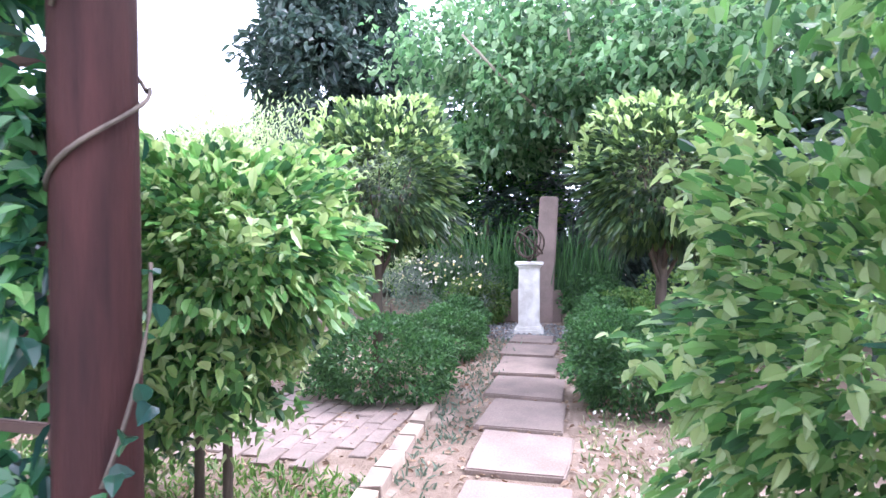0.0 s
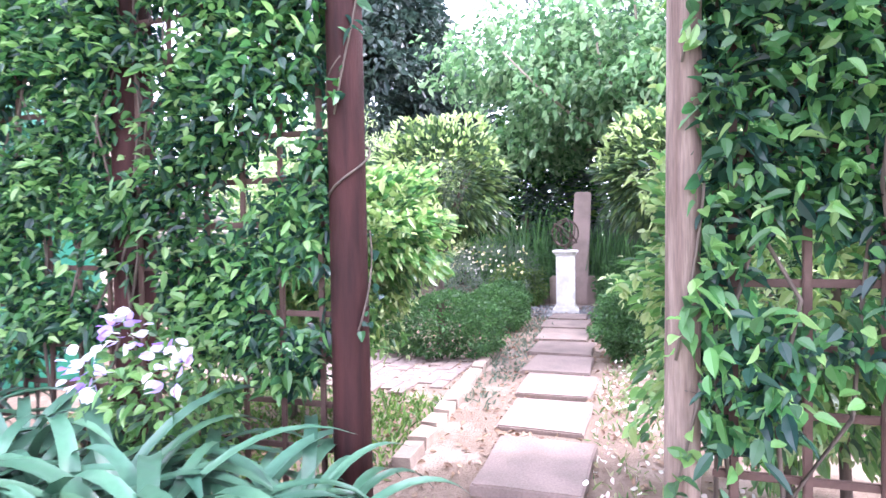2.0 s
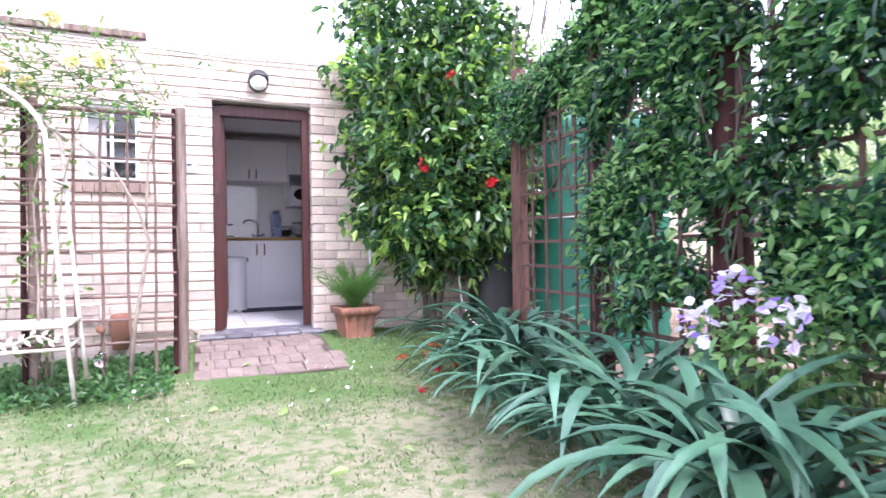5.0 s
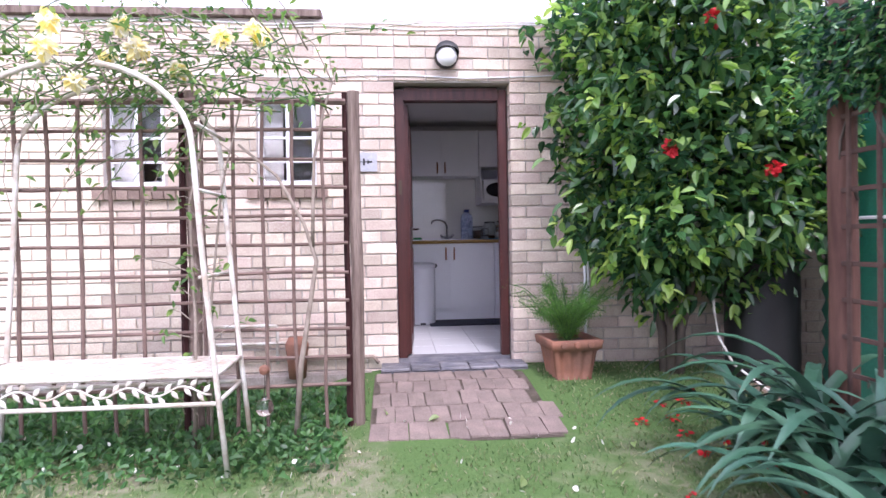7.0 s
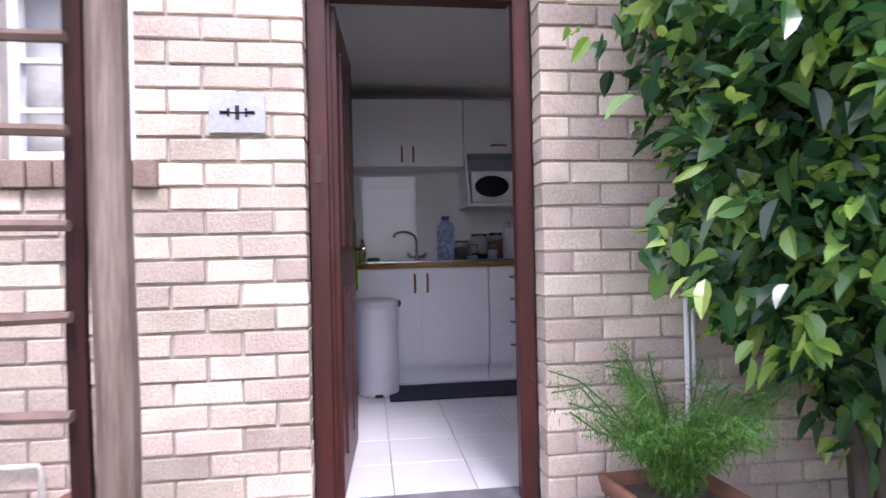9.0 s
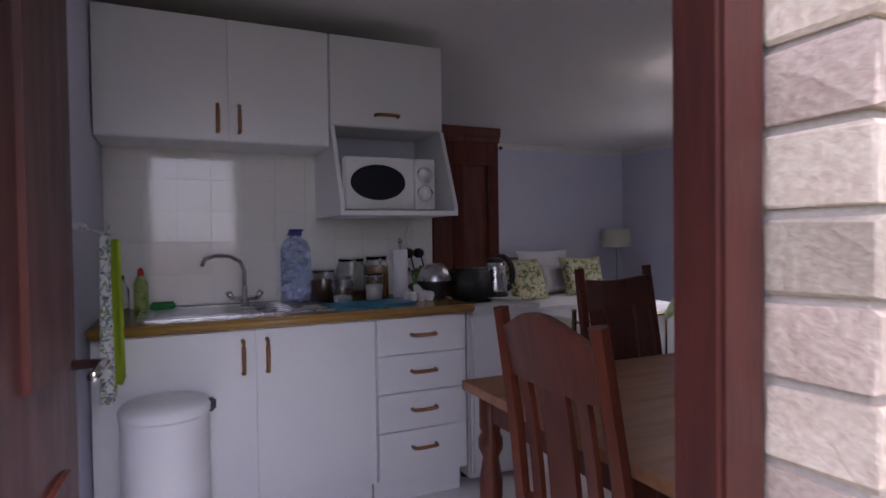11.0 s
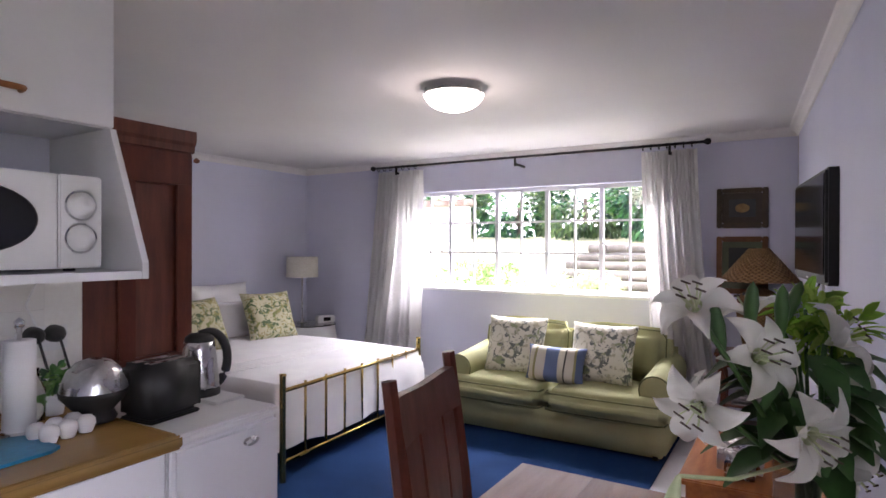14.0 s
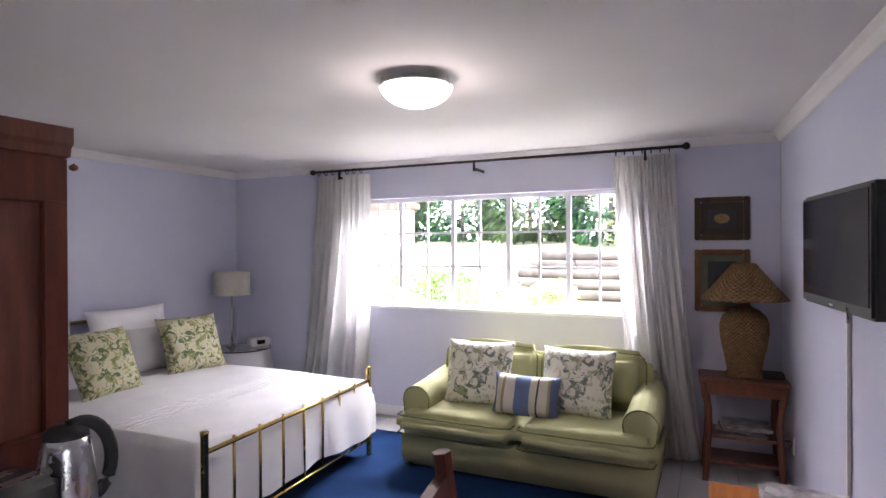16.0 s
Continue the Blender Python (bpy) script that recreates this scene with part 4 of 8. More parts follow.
sundial()
gr = np.random.RandomState(8)
n = 2600
ang, rad = gr.uniform(0, 6.28, n), 0.75 * np.sqrt(gr.uniform(0, 1, n))
gp = np.stack([8.1 + rad * np.cos(ang), -4.76 + rad * np.sin(ang), np.full(n, -0.205)], 1)
tagged(leaves("gravel", gp, gr.normal(size=(n, 3)), 0.035, 0.03, mat("gravel_stone", (0.24, 0.25, 0.26), (0.34, 0.34, 0.34), 0.9, island=0.3), rng=gr), "grey gravel under the sundial", "gravel", kind="stuff")

upright = prism([(-0.05, -0.13), (0.05, -0.13), (0.05, 0.12), (-0.05, 0.13)], 0, 1.82)
bmesh.ops.bevel(upright, geom=upright.edges[:], offset=0.02, segments=2, affect="EDGES")
ob = solid("standing_stone", upright, STONE, "tall upright pinkish stone slab leaning slightly", "stone")
ob.matrix_basis = pose(9.0, -4.86, -0.26, 2.5, -2, 3)
for y0, y1 in ((-5.75, -5.14), (-5.13, -4.40), (-4.39, -3.8)):
    solid("kerb_stone", bx((8.95 + 0.1, y0, -0.3), (9.25, y1, (0.20 if y1 > -4.5 and y0 < -5 else -0.02) + 0.04 * math.sin(y0 * 7)), 0.03), STONE, "rough low stone kerb behind the sundial", "stone", group="kerb stones")
# ---- arch posts and leafy trellis ----
def round_post(name, x, y, z1, r, material, label, lean=(0, 0), parent=None, category="post"):
    rg = random.Random(int(x * 100 + y * 10))
    pts = [(x + lean[0] * f + rg.uniform(-0.004, 0.004), y + lean[1] * f + rg.uniform(-0.004, 0.004), -0.3 + f * (z1 + 0.3)) for f in (0, 0.2, 0.4, 0.6, 0.8, 1)]
    bm = tube(pts, r * 1.06, 16, r1=r * 0.94)
    if parent:
        return part(name, bm, material, parent, label, True)
    return solid(name, bm, material, label, category, smooth=True, group="posts of the garden arch")


round_post("arch_post", 1.59, -4.69, 2.75, 0.066, REDPOST, "thick round red-brown timber post wound with a vine", (-0.02, 0.01))
round_post("arch_post", 1.33, -5.765, 2.75, 0.043, GREYPOST, "round weathered grey-brown timber post", (0.02, -0.03))
rg = random.Random(2)
vp = []
for k in range(30):
    a = -1.2 + k * 0.42
    z = 1.02 + 0.014 * k if k < 14 else 1.2 + 0.02 * (k - 14)
    vp.append((1.587 + 0.075 * math.cos(a * 0.6 + 3), -4.69 + 0.075 * math.sin(a * 0.6 + 3), z))
solid("vine_stem", tube(vp, 0.0048, 6, r1=0.003), BARK, "thin twisted vine stem round the post", "vine", smooth=True)


def trellis(name, x, y0, y1, z0, z1, posts, lath, label, sx=0.16):
    t = thing(name, (0, 0, 0), label, "trellis")
    y = y0
    while y <= y1 + 1e-6:
        part("upright", bx((x - 0.012, y - 0.011, z0), (x + 0.002, y + 0.011, z1), 0.003), lath, t)
        y += sx
    z = z0 + 0.03
    while z <= z1:
        part("rail", bx((x + 0.002, y0 - 0.03, z - 0.011), (x + 0.016, y1 + 0.03, z + 0.011), 0.003), lath, t)
        z += 0.17
    for (py, r, m, top) in posts:
        round_post("post", x + 0.05, py, top, r, m, "", parent=t)
    return t


trellis("trellis", 1.63, -4.55, -1.80, -0.12, 2.05, [(-3.62, 0.085, REDPOST, 2.4), (-2.66, 0.06, REDPOST, 2.3), (-1.73, 0.062, BROWNPOST, 2.05)], DARKLATH, "timber trellis overgrown with glossy green vine", 0.17)
trellis("trellis", 1.40, -7.6, -5.88, -0.14, 2.35, [(-7.4, 0.06, GREYPOST, 2.4)], DARKLATH, "timber trellis with dark glossy vine", 0.17)


def vine_wall(name, x, y0, y1, n, seed, zlow, zhigh, label, thick=0.17, size=0.062, holes=0.36, taper=0.0, post=None):
    rs = np.random.RandomState(seed)
    m = int(n * 1.9)
    y, z = rs.uniform(y0, y1, m), rs.uniform(0, 1, m)
    low = zlow + 0.12 * np.sin(y * 5 + 1) + 0.08 * np.sin(y * 13)
    high = zhigh + 0.1 * np.sin(y * 4) - taper * np.clip((y - y1 + 0.9) / 0.9, 0, 1)
    z = low + z * (high - low)
    hole = 0.5 + 0.25 * np.sin(y * 7.3 + 2.1 * np.sin(z * 5.1)) + 0.25 * np.sin(z * 8.7 + 2.3 * np.sin(y * 4.3))
    keep = hole > holes * np.where(z > 1.45, 0.55, 1.0) * rs.uniform(0.2, 1.3, m)
    if post is not None:
        bare = (np.abs(y - post) < 0.12) & (((z > 0.1) & (z < 0.95)) | ((z > 1.2) & (z < 1.6)))
        keep &= ~(bare & (rs.uniform(size=m) < 0.9))
    bulge = 0.6 + 0.4 * np.sin(y * 3.1 + z * 2.3) * np.sin(z * 4.1 + y)
    xx = x + rs.normal(size=m) * thick * 0.55 * bulge
    p = np.stack([xx, y, z], 1)[keep][:n]
    k = len(p)
    side = np.sign(p[:, 0] - x + 1e-4)
    ax = rs.normal(size=(k, 3)) * 0.75 + np.stack([side * 0.6, np.zeros(k), np.full(k, -0.25)], 1)
    t = thing(name, (0, 0, 0), label, "vine")
    leaves("foliage", p, ax, size, size * 0.5, LEAF_VINE, t, rng=rs)
    q = p[rs.choice(k, k // 7)] + rs.normal(size=(k // 7, 3)) * 0.03 - np.array([0.09, 0, 0])
    leaves("young_leaves", q, rs.normal(size=(len(q), 3)) * 0.6 + np.array([-0.7, 0, 0.1]), size * 0.9, size * 0.42, LEAF_JASMINE, t, "bright young leaves", rng=rs)
    for j in range(14):
        yy, zz = rs.uniform(y0, y1), zlow
        pts = []
        for s in range(9):
            pts.append((x + rs.normal() * 0.03, yy, zz - 0.5 + s * 0.28))
            yy = min(max(yy + rs.normal() * 0.07, y0 + 0.04), y1 - 0.06)
        part("stem", tube(pts, 0.007, 5, r1=0.004), BARK, t, "", True)
    return t


vine_wall("climbing_vine", 1.60, -4.62, -2.72, 20500, 11, 0.46, 2.45, "dense glossy green vine covering the trellis", size=0.06, taper=0.3, holes=0.5, post=-3.75)
vine_wall("climbing_vine", 1.66, -2.75, -1.6, 4600, 14, 1.55, 2.02, "light green vine over the top of the trellis", size=0.052)
vine_wall("climbing_vine", 1.38, -7.5, -5.80, 20000, 12, 0.36, 2.6, "dark glossy vine with new leaves on the trellis", size=0.062)


def jasmine(name, blobs, seed, label, n=5200, size=0.054, low=-1.0, rooted=True, young=6, green=LEAF_JASMINE):
    t = thing(name, (0, 0, 0), label, "jasmine")
    rs = np.random.RandomState(seed)
    P, D = [], []
    for k, (c, r, f) in enumerate(blobs):
        p, d = blob(int(n * f), c, r, seed + k, 0.45, 0.36, 3.0, low)
        P.append(p)
        D.append(d)
    p, d = np.concatenate(P), np.concatenate(D)
    leaves("foliage", p, outward(d, rs, 0.3, 1.0, -0.15), size, size * 0.54, green, t, rng=rs, droop=0.15)
    k = len(p) // 2
    i = rs.choice(len(p), k)
    leaves("flower_sprays", p[i] + d[i] * 0.06, outward(d[i], rs, 0.25, 0.9, -0.4), 0.034, 0.019, LEAF_PALE, t, "pale hanging flower sprays", rng=rs)
    i = rs.choice(len(p), len(p) // young, p=np.clip(d[:, 2] + 0.9, 0.05, 2) / np.clip(d[:, 2] + 0.9, 0.05, 2).sum())
    leaves("young_leaves", p[i] + d[i] * 0.05, outward(d[i], rs, 0.35, 0.95, 0.1), size * 0.9, size * 0.5, LEAF_NEW, t, "bright yellow-green young leaves", rng=rs)
    for c, r, f in blobs:
        if not rooted:
            part("stem", tube([(c[0] - r[0] * 0.7, c[1], c[2] - r[2] * 0.2), (c[0], c[1] + 0.03, c[2] + 0.1), (c[0] + r[0] * 0.7, c[1], c[2])], 0.008, 6, r1=0.005), BARK, t, "", True)
            continue
        part("stem", tube([(c[0], c[1], -0.25), (c[0] + 0.04, c[1] + 0.03, c[2] * 0.4), (c[0] - 0.03, c[1], c[2])], 0.022, 7, r1=0.012), BARK, t, "", True)
    return t


jasmine("jasmine", [((2.75, -4.13, 0.90), (0.46, 0.50, 0.36), 0.75), ((2.70, -4.04, 0.58), (0.40, 0.38, 0.36), 0.5), ((2.75, -3.7, 0.62), (0.5, 0.5, 0.52), 0.6)], 21, "rounded hanging jasmine bush with pale flower sprays", 6200, size=0.068, young=4)
jasmine("jasmine", [((2.28, -6.24, 0.62), (0.42, 0.54, 0.66), 1.0), ((2.25, -6.42, 1.75), (0.45, 0.55, 0.75), 0.45)], 25, "tall jasmine hanging beside the path", 4800, size=0.064, young=3)
jasmine("jasmine", [((1.9, -6.0, 2.3), (0.45, 0.4, 0.4), 0.5), ((1.95, -4.5, 2.45), (0.35, 0.5, 0.3), 0.35)], 29, "jasmine trailing over the top of the arch", 2100, size=0.07, rooted=False, green=LEAF_JASMINE_PALE)

def post_strand(x, y, r, spans, seed, material, label):
    """A thin climbing shoot round a post with loose leaves on it."""
    rs = np.random.RandomState(seed)
    t = thing("climbing_shoot", (0, 0, 0), label, "vine", group="shoots on the arch posts")
    P, A = [], []
    for z0, z1, n in spans:
        a0 = rs.uniform(2.2, 4.2)
        pts = []
        for k in range(9):
            f = k / 8
            a = a0 + 1.6 * f
            pts.append(Vector((x + (r + 0.008) * math.cos(a), y + (r + 0.008) * math.sin(a), z0 + (z1 - z0) * f)))
        part("stem", tube(pts, 0.004, 5), BARK, t, "", True)
        for k in range(n):
            u = rs.uniform(0, 7.99)
            q = pts[int(u)].lerp(pts[int(u) + 1], u - int(u))
            out = Vector((q.x - x, q.y - y, 0)).normalized()
            P.append(tuple(q + out * rs.uniform(0.0, 0.05)))
            A.append(tuple(out * 0.6 + Vector(rs.normal(size=3)) * 0.7))
    leaves("foliage", np.array(P), np.array(A), 0.062, 0.034, material, t, rng=rs)


post_strand(1.34, -5.775, 0.045, ((0.55, 1.0, 26), (1.3, 1.75, 20), (0.15, 0.5, 16)), 41, LEAF_JASMINE, "leafy jasmine shoot winding up the grey post")
post_strand(1.585, -4.69, 0.068, ((1.3, 1.85, 18), (0.55, 0.9, 9)), 42, LEAF_VINE, "leafy vine shoot on the red-brown post")

# ---- water tank ----
tk = thing("water_tank", (3.0, -0.95, -0.2), "green plastic rainwater tank behind the trellis", "tank")
prof = []
for k in range(29):
    z = k * 0.072
    prof.append((0.645 + 0.012 * math.cos(k * math.pi), z))
part("body", lathe(prof + [(0.60, 2.06), (0.35, 2.2), (0.2, 2.24)], (0, 0, 0), 40), TANK, tk, "", True)
part("lid", lathe([(0.21, 2.22), (0.21, 2.29), (0.19, 2.30)], (0, 0, 0), 24), BLACK, tk)
part("band", lathe([(0.661, 1.18), (0.663, 1.185), (0.663, 1.195), (0.661, 1.20)], (0, 0, 0), 40), WHITEPLASTIC, tk)

# ---- strap-leaved plants ----
def strap_leaf(length, width, rise, out, seed):
    """One long arching leaf with a channel along it."""
    rg_ = random.Random(seed)
    bm, rings = bmesh.new(), []
    n = 11
    x, z = 0.0, 0.0
    for i in range(n + 1):
        f = i / n
        a = math.radians(rise - (rise + out) * f ** 1.25)
        x += math.cos(a) * length / n
        z += math.sin(a) * length / n
        w = width * (0.55 + 0.9 * f * (1 - f) * 2) * (1 if f < 0.8 else (1 - f) / 0.2 * 0.9 + 0.1)
        y = 0.03 * math.sin(3 * f + seed)
        rings.append([bm.verts.new((x, y - w / 2, z + w * 0.18)), bm.verts.new((x, y, z)), bm.verts.new((x, y + w / 2, z + w * 0.18))])
    grid_faces(bm, rings, False, False)
    for f in bm.faces:
        f.smooth = True
    me = bpy.data.meshes.new("leaf")
    bm.to_mesh(me)
    bm.free()
    me.materials.append(AGA)
    return me


STRAPS = [strap_leaf(random.uniform(0.62, 0.92), random.uniform(0.042, 0.058), random.uniform(52, 84), random.uniform(20, 62), k) for k in range(16)]


def strap_plant(x, y, n, seed, scale=1.0):
    rg_ = random.Random(seed)
    t = thing("agapanthus", (x, y, -0.21), "clump of long arching blue-green strap leaves", "agapanthus", group="agapanthus along the trellis")
    for k in range(n):
        a = 360 * k / n * 2.4 + rg_.uniform(-25, 25)
        s = scale * rg_.uniform(0.75, 1.12)
        m = pose(rg_.uniform(-0.07, 0.07), rg_.uniform(-0.09, 0.09), 0.02, 0, rg_.uniform(-10, 10), a) @ Matrix.Scale(s, 4)
        share("leaf", rg_.choice(STRAPS), t, m)
    return t


for k, (x, y, n, s) in enumerate(((1.2, -4.38, 26, 0.85), (0.98, -4.02, 28, 0.95), (1.2, -3.55, 26, 1.0), (0.90, -3.35, 26, 0.9), (1.2, -3.0, 26, 1.0), (1.05, -2.5, 26, 0.95), (1.3, -2.1, 24, 1.0), (1.25, -1.7, 22, 0.95), (1.32, -4.0, 20, 1.0), (0.90, -4.42, 26, 1.0), (1.2, -4.72, 24, 0.95), (0.93, -3.72, 26, 1.0), (0.95, -2.95, 24, 0.95), (1.0, -4.2, 24, 1.12), (1.38, -2.35, 26, 1.2), (1.42, -1.95, 22, 1.15))):
    strap_plant(x, y, n, 50 + k, s)

# ---- shrub with violet and white flowers ----
yt = thing("flowering_shrub", (1.42, -4.02, -0.24), "shrub with clustered white and violet flowers", "shrub")
rs = np.random.RandomState(5)
p, d = blob(700, (0, 0, 0.55), (0.2, 0.34, 0.3), 61, 0.3)
leaves("foliage", p, outward(d, rs), 0.06, 0.03, LEAF_JASMINE, yt, rng=rs)
for k, (cx, cy, cz) in enumerate(((-0.18, 0.17, 0.66), (-0.16, -0.15, 0.70), (-0.12, 0.06, 0.80))):
    p, d = blob(30, (cx, cy, cz), (0.05, 0.09, 0.075), 70 + k, 0.5)
    leaves("flower_head", p, outward(d, rs, 0.9, 0.5) + np.array([-0.6, 0, 0.2]), 0.042, 0.044, PETAL_MIX, yt, rng=rs, fold=0.1, droop=0.1)
part("stem", tube([(0, 0, 0), (0.02, 0.02, 0.3), (-0.05, 0, 0.6)], 0.012, 6), BARK, yt)

# geranium by the post
gt = thing("geranium", (1.24, -5.74, -0.23), "geranium with bright orange-red flower heads", "geranium")
p, d = blob(130, (0, 0, 0.16), (0.2, 0.22, 0.13), 81, 0.3)
leaves("foliage", p, outward(d, rs), 0.075, 0.075, LEAF_BOX, gt, rng=rs, fold=0.1)
for k, (a, b, c) in enumerate(((0.0, 0.06, 0.34), (-0.08, -0.06, 0.36))):
    p, d = blob(60, (a, b, c), (0.05, 0.055, 0.04), 90 + k, 0.5)
    leaves("flower_head", p, outward(d, rs, 0.8, 0.4), 0.03, 0.03, PETAL_ORANGE, gt, rng=rs, fold=0.1)
    part("stem", tube([(a * 0.5, b * 0.5, 0.05), (a, b, c)], 0.005, 5), LILY_GREEN, gt)

# ---- standard trees and clipped box ----
def standard_tree(x, y, seed, r=0.61, rz=0.52, zc=1.38):
    t = thing("standard_bay_tree", (x, y, -0.21), "clipped round bay tree on a bare trunk", "bay tree", group="pair of clipped bay trees")
    rs_ = np.random.RandomState(seed)
    zc = zc + 0.21
    part("trunk", tube([(0, 0, -0.05), (0.01, 0.01, 0.5), (-0.01, 0, 0.95), (0, 0, zc - 0.2)], 0.045, 10, r1=0.03), BARK, t, "", True)
    for k in range(11):
        a = k * 2.4
        part("limb", tube([(0, 0, 0.78 + 0.03 * k), (0.13 * math.cos(a), 0.13 * math.sin(a), 1.05 + 0.03 * k), (0.36 * math.cos(a), 0.36 * math.sin(a), 1.35 + 0.05 * k)], 0.017, 6, r1=0.006), BARK, t, "", True)
    p, d = blob(4600, (0, 0, zc), (r, r, rz), seed, 0.42, 0.22, 2.4)
    leaves("crown", p, outward(d, rs_, 0.3, 1.0, 0.1), 0.086, 0.042, LEAF_BAY, t, rng=rs_)
    p, d = blob(1150, (0, 0, zc + 0.03), (r * 1.04, r * 1.04, rz * 1.05), seed + 1, 0.86, 0.16, 2.0, 0.1)
    tagged(leaves("new_growth", p, outward(d, rs_, 0.6, 0.6, 0.6), 0.085, 0.034, LEAF_NEW, t, rng=rs_), "yellow-green new shoots", kind="stuff")


standard_tree(5.1, -3.87, 101, 0.66, 0.56, 1.39)
standard_tree(5.1, -5.98, 105)


def clipped(name, x, y, r, h, seed, n=2600, material=None, label="clipped dwarf box bush", category="box bush", size=0.045, w=0.022):
    t = thing(name, (x, y, -0.21), label, category, group="low bushes along the path")
    rs_ = np.random.RandomState(seed)
    p, d = blob(n, (0, 0, h * 0.45), (r, r, h * 0.58), seed, 0.7, 0.2, 2.4, -0.75)
    leaves("foliage", p, outward(d, rs_, 0.6, 0.6, 0.4), size, w, material or LEAF_BOX, t, rng=rs_)
    part("stem", tube([(0, 0, -0.03), (0.01, 0, h * 0.5)], 0.015, 6), BARK, t)


for k, (x, y, r, h) in enumerate(((4.85, -3.98, 0.55, 0.54), (6.3, -4.12, 0.42, 0.5), (7.5, -4.0, 0.35, 0.45), (5.0, -5.82, 0.45, 0.62), (6.2, -5.72, 0.45, 0.55), (7.4, -5.62, 0.36, 0.5), (8.5, -5.7, 0.4, 0.55))):
    clipped("box_bush", x, y, r, h, 120 + k, 7500 if k in (0, 3) else 4500)
clipped("lavender_bush", 8.6, -3.6, 0.75, 1.0, 131, 3000, LEAF_GREY, "loose feathery grey-green garden shrub", "shrub", 0.07, 0.012)
clipped("lavender_bush", 7.3, -3.2, 0.6, 0.8, 132, 2200, LEAF_GREY, "loose feathery grey-green garden shrub", "shrub", 0.07, 0.012)
clipped("rose_bush", 6.6, -6.4, 0.5, 0.9, 133, 1500, LEAF_ROSE, "leafy rose bush with a few red buds", "shrub", 0.06, 0.035)
rs = np.random.RandomState(9)
p = np.stack([rs.uniform(7.6, 9.0, 90), rs.uniform(-4.2, -2.8, 90), rs.uniform(0.35, 0.75, 90)], 1)
tagged(leaves("yellow_flowers", p, rs.normal(size=(90, 3)), 0.05, 0.045, PETAL_YELLOW, rng=rs), "scattered yellow garden flowers", "flowers", kind="stuff")

# tall grass tuft by the kerb
n = 900
a = rs.uniform(0, 6.28, n)
p = np.stack([9.5 + rs.normal(size=n) * 0.2, rs.uniform(-5.9, -3.2, n), rs.uniform(-0.2, 0.5, n)], 1)
tagged(leaves("tall_grass", p, np.stack([np.cos(a) * 0.2, np.sin(a) * 0.2, np.ones(n)], 1), 0.85, 0.02, LEAF_BOX, rng=rs, droop=0.05), "tall green grass behind the sundial", "grass", kind="stuff")

for k, (x, y, r, h) in enumerate(((8.75, -3.95, 0.42, 0.62), (9.15, -5.55, 0.45, 0.7), (8.2, -5.95, 0.36, 0.55), (9.6, -4.2, 0.6, 0.95))):
    clipped("leafy_plant", x, y, r, h, 137 + k, 2600, LEAF_BOX if k % 2 else LEAF_ROSE, "leafy green bedding plant behind the sundial", "plant", 0.075, 0.03)

# ---- trees and hedge beyond ----
def tree(name, base, trunk, r0, blobs, seed, material, label, size=0.12, w=0.07, n=5000, bark=None, inner=0.35, low=-0.9, limbs=6, droop=0.25):
    t = thing(name, base, label, "tree")
    rs_ = np.random.RandomState(seed)
    part("trunk", tube(trunk, r0, 10, r1=r0 * 0.55), bark or BARK, t, "", True)
    top = Vector(trunk[-1])
    P, D = [], []
    for k, (c, r, f) in enumerate(blobs):
        p, d = blob(int(n * f), c, r, seed + 3 * k, inner, 0.35, 2.6, low)
        P.append(p)
        D.append(d)
        mid = top.lerp(Vector(c), 0.5) + Vector((0, 0, 0.15))
        part("limb", tube([trunk[-2], top.lerp(mid, 0.5), mid, c], r0 * 0.45, 7, r1=r0 * 0.14), bark or BARK, t, "", True)
    p, d = np.concatenate(P), np.concatenate(D)
    leaves("crown", p, outward(d, rs_, 0.5, 0.7, -0.1), size, w, material, t, rng=rs_, droop=droop)
    return t


tree("dark_tree", (13.2, 0.0, -0.2), [(0, 0, 0), (0.1, 0, 1.5), (0, 0.1, 3.0)], 0.22, [((0, 0, 4.4), (2.3, 1.9, 2.4), 1.0), ((0.3, -0.6, 2.6), (2.2, 2.2, 1.8), 0.8), ((-0.2, 0.2, 6.4), (1.7, 1.5, 1.8), 0.6)], 201, LEAF_DARK, "tall dense dark evergreen tree", 0.2, 0.12, 12000, inner=0.6)
maple = tree("maple_tree", (11.0, -7.2, -0.2), [(0, 0, 0), (-0.1, 0.2, 1.2), (-0.3, 0.6, 2.2)], 0.14, [((-1.6, 2.2, 3.5), (1.5, 1.6, 0.9), 1.0), ((-2.2, 1.0, 3.1), (1.4, 1.4, 0.8), 0.9), ((-1.0, 3.4, 4.2), (1.5, 1.5, 0.9), 0.8), ((-2.8, -0.4, 3.4), (1.6, 1.5, 1.0), 0.9), ((-1.5, 0.8, 4.6), (2.0, 2.4, 1.0), 1.0), ((-0.6, 3.2, 2.7), (1.1, 1.1, 0.55), 0.5), ((-3.2, -1.8, 3.0), (1.5, 1.4, 1.2), 0.8)], 221, LEAF_TREE, "spreading maple with pale layered leaves", 0.12, 0.10, 3600, PALEBARK, 0.25, droop=0.4)
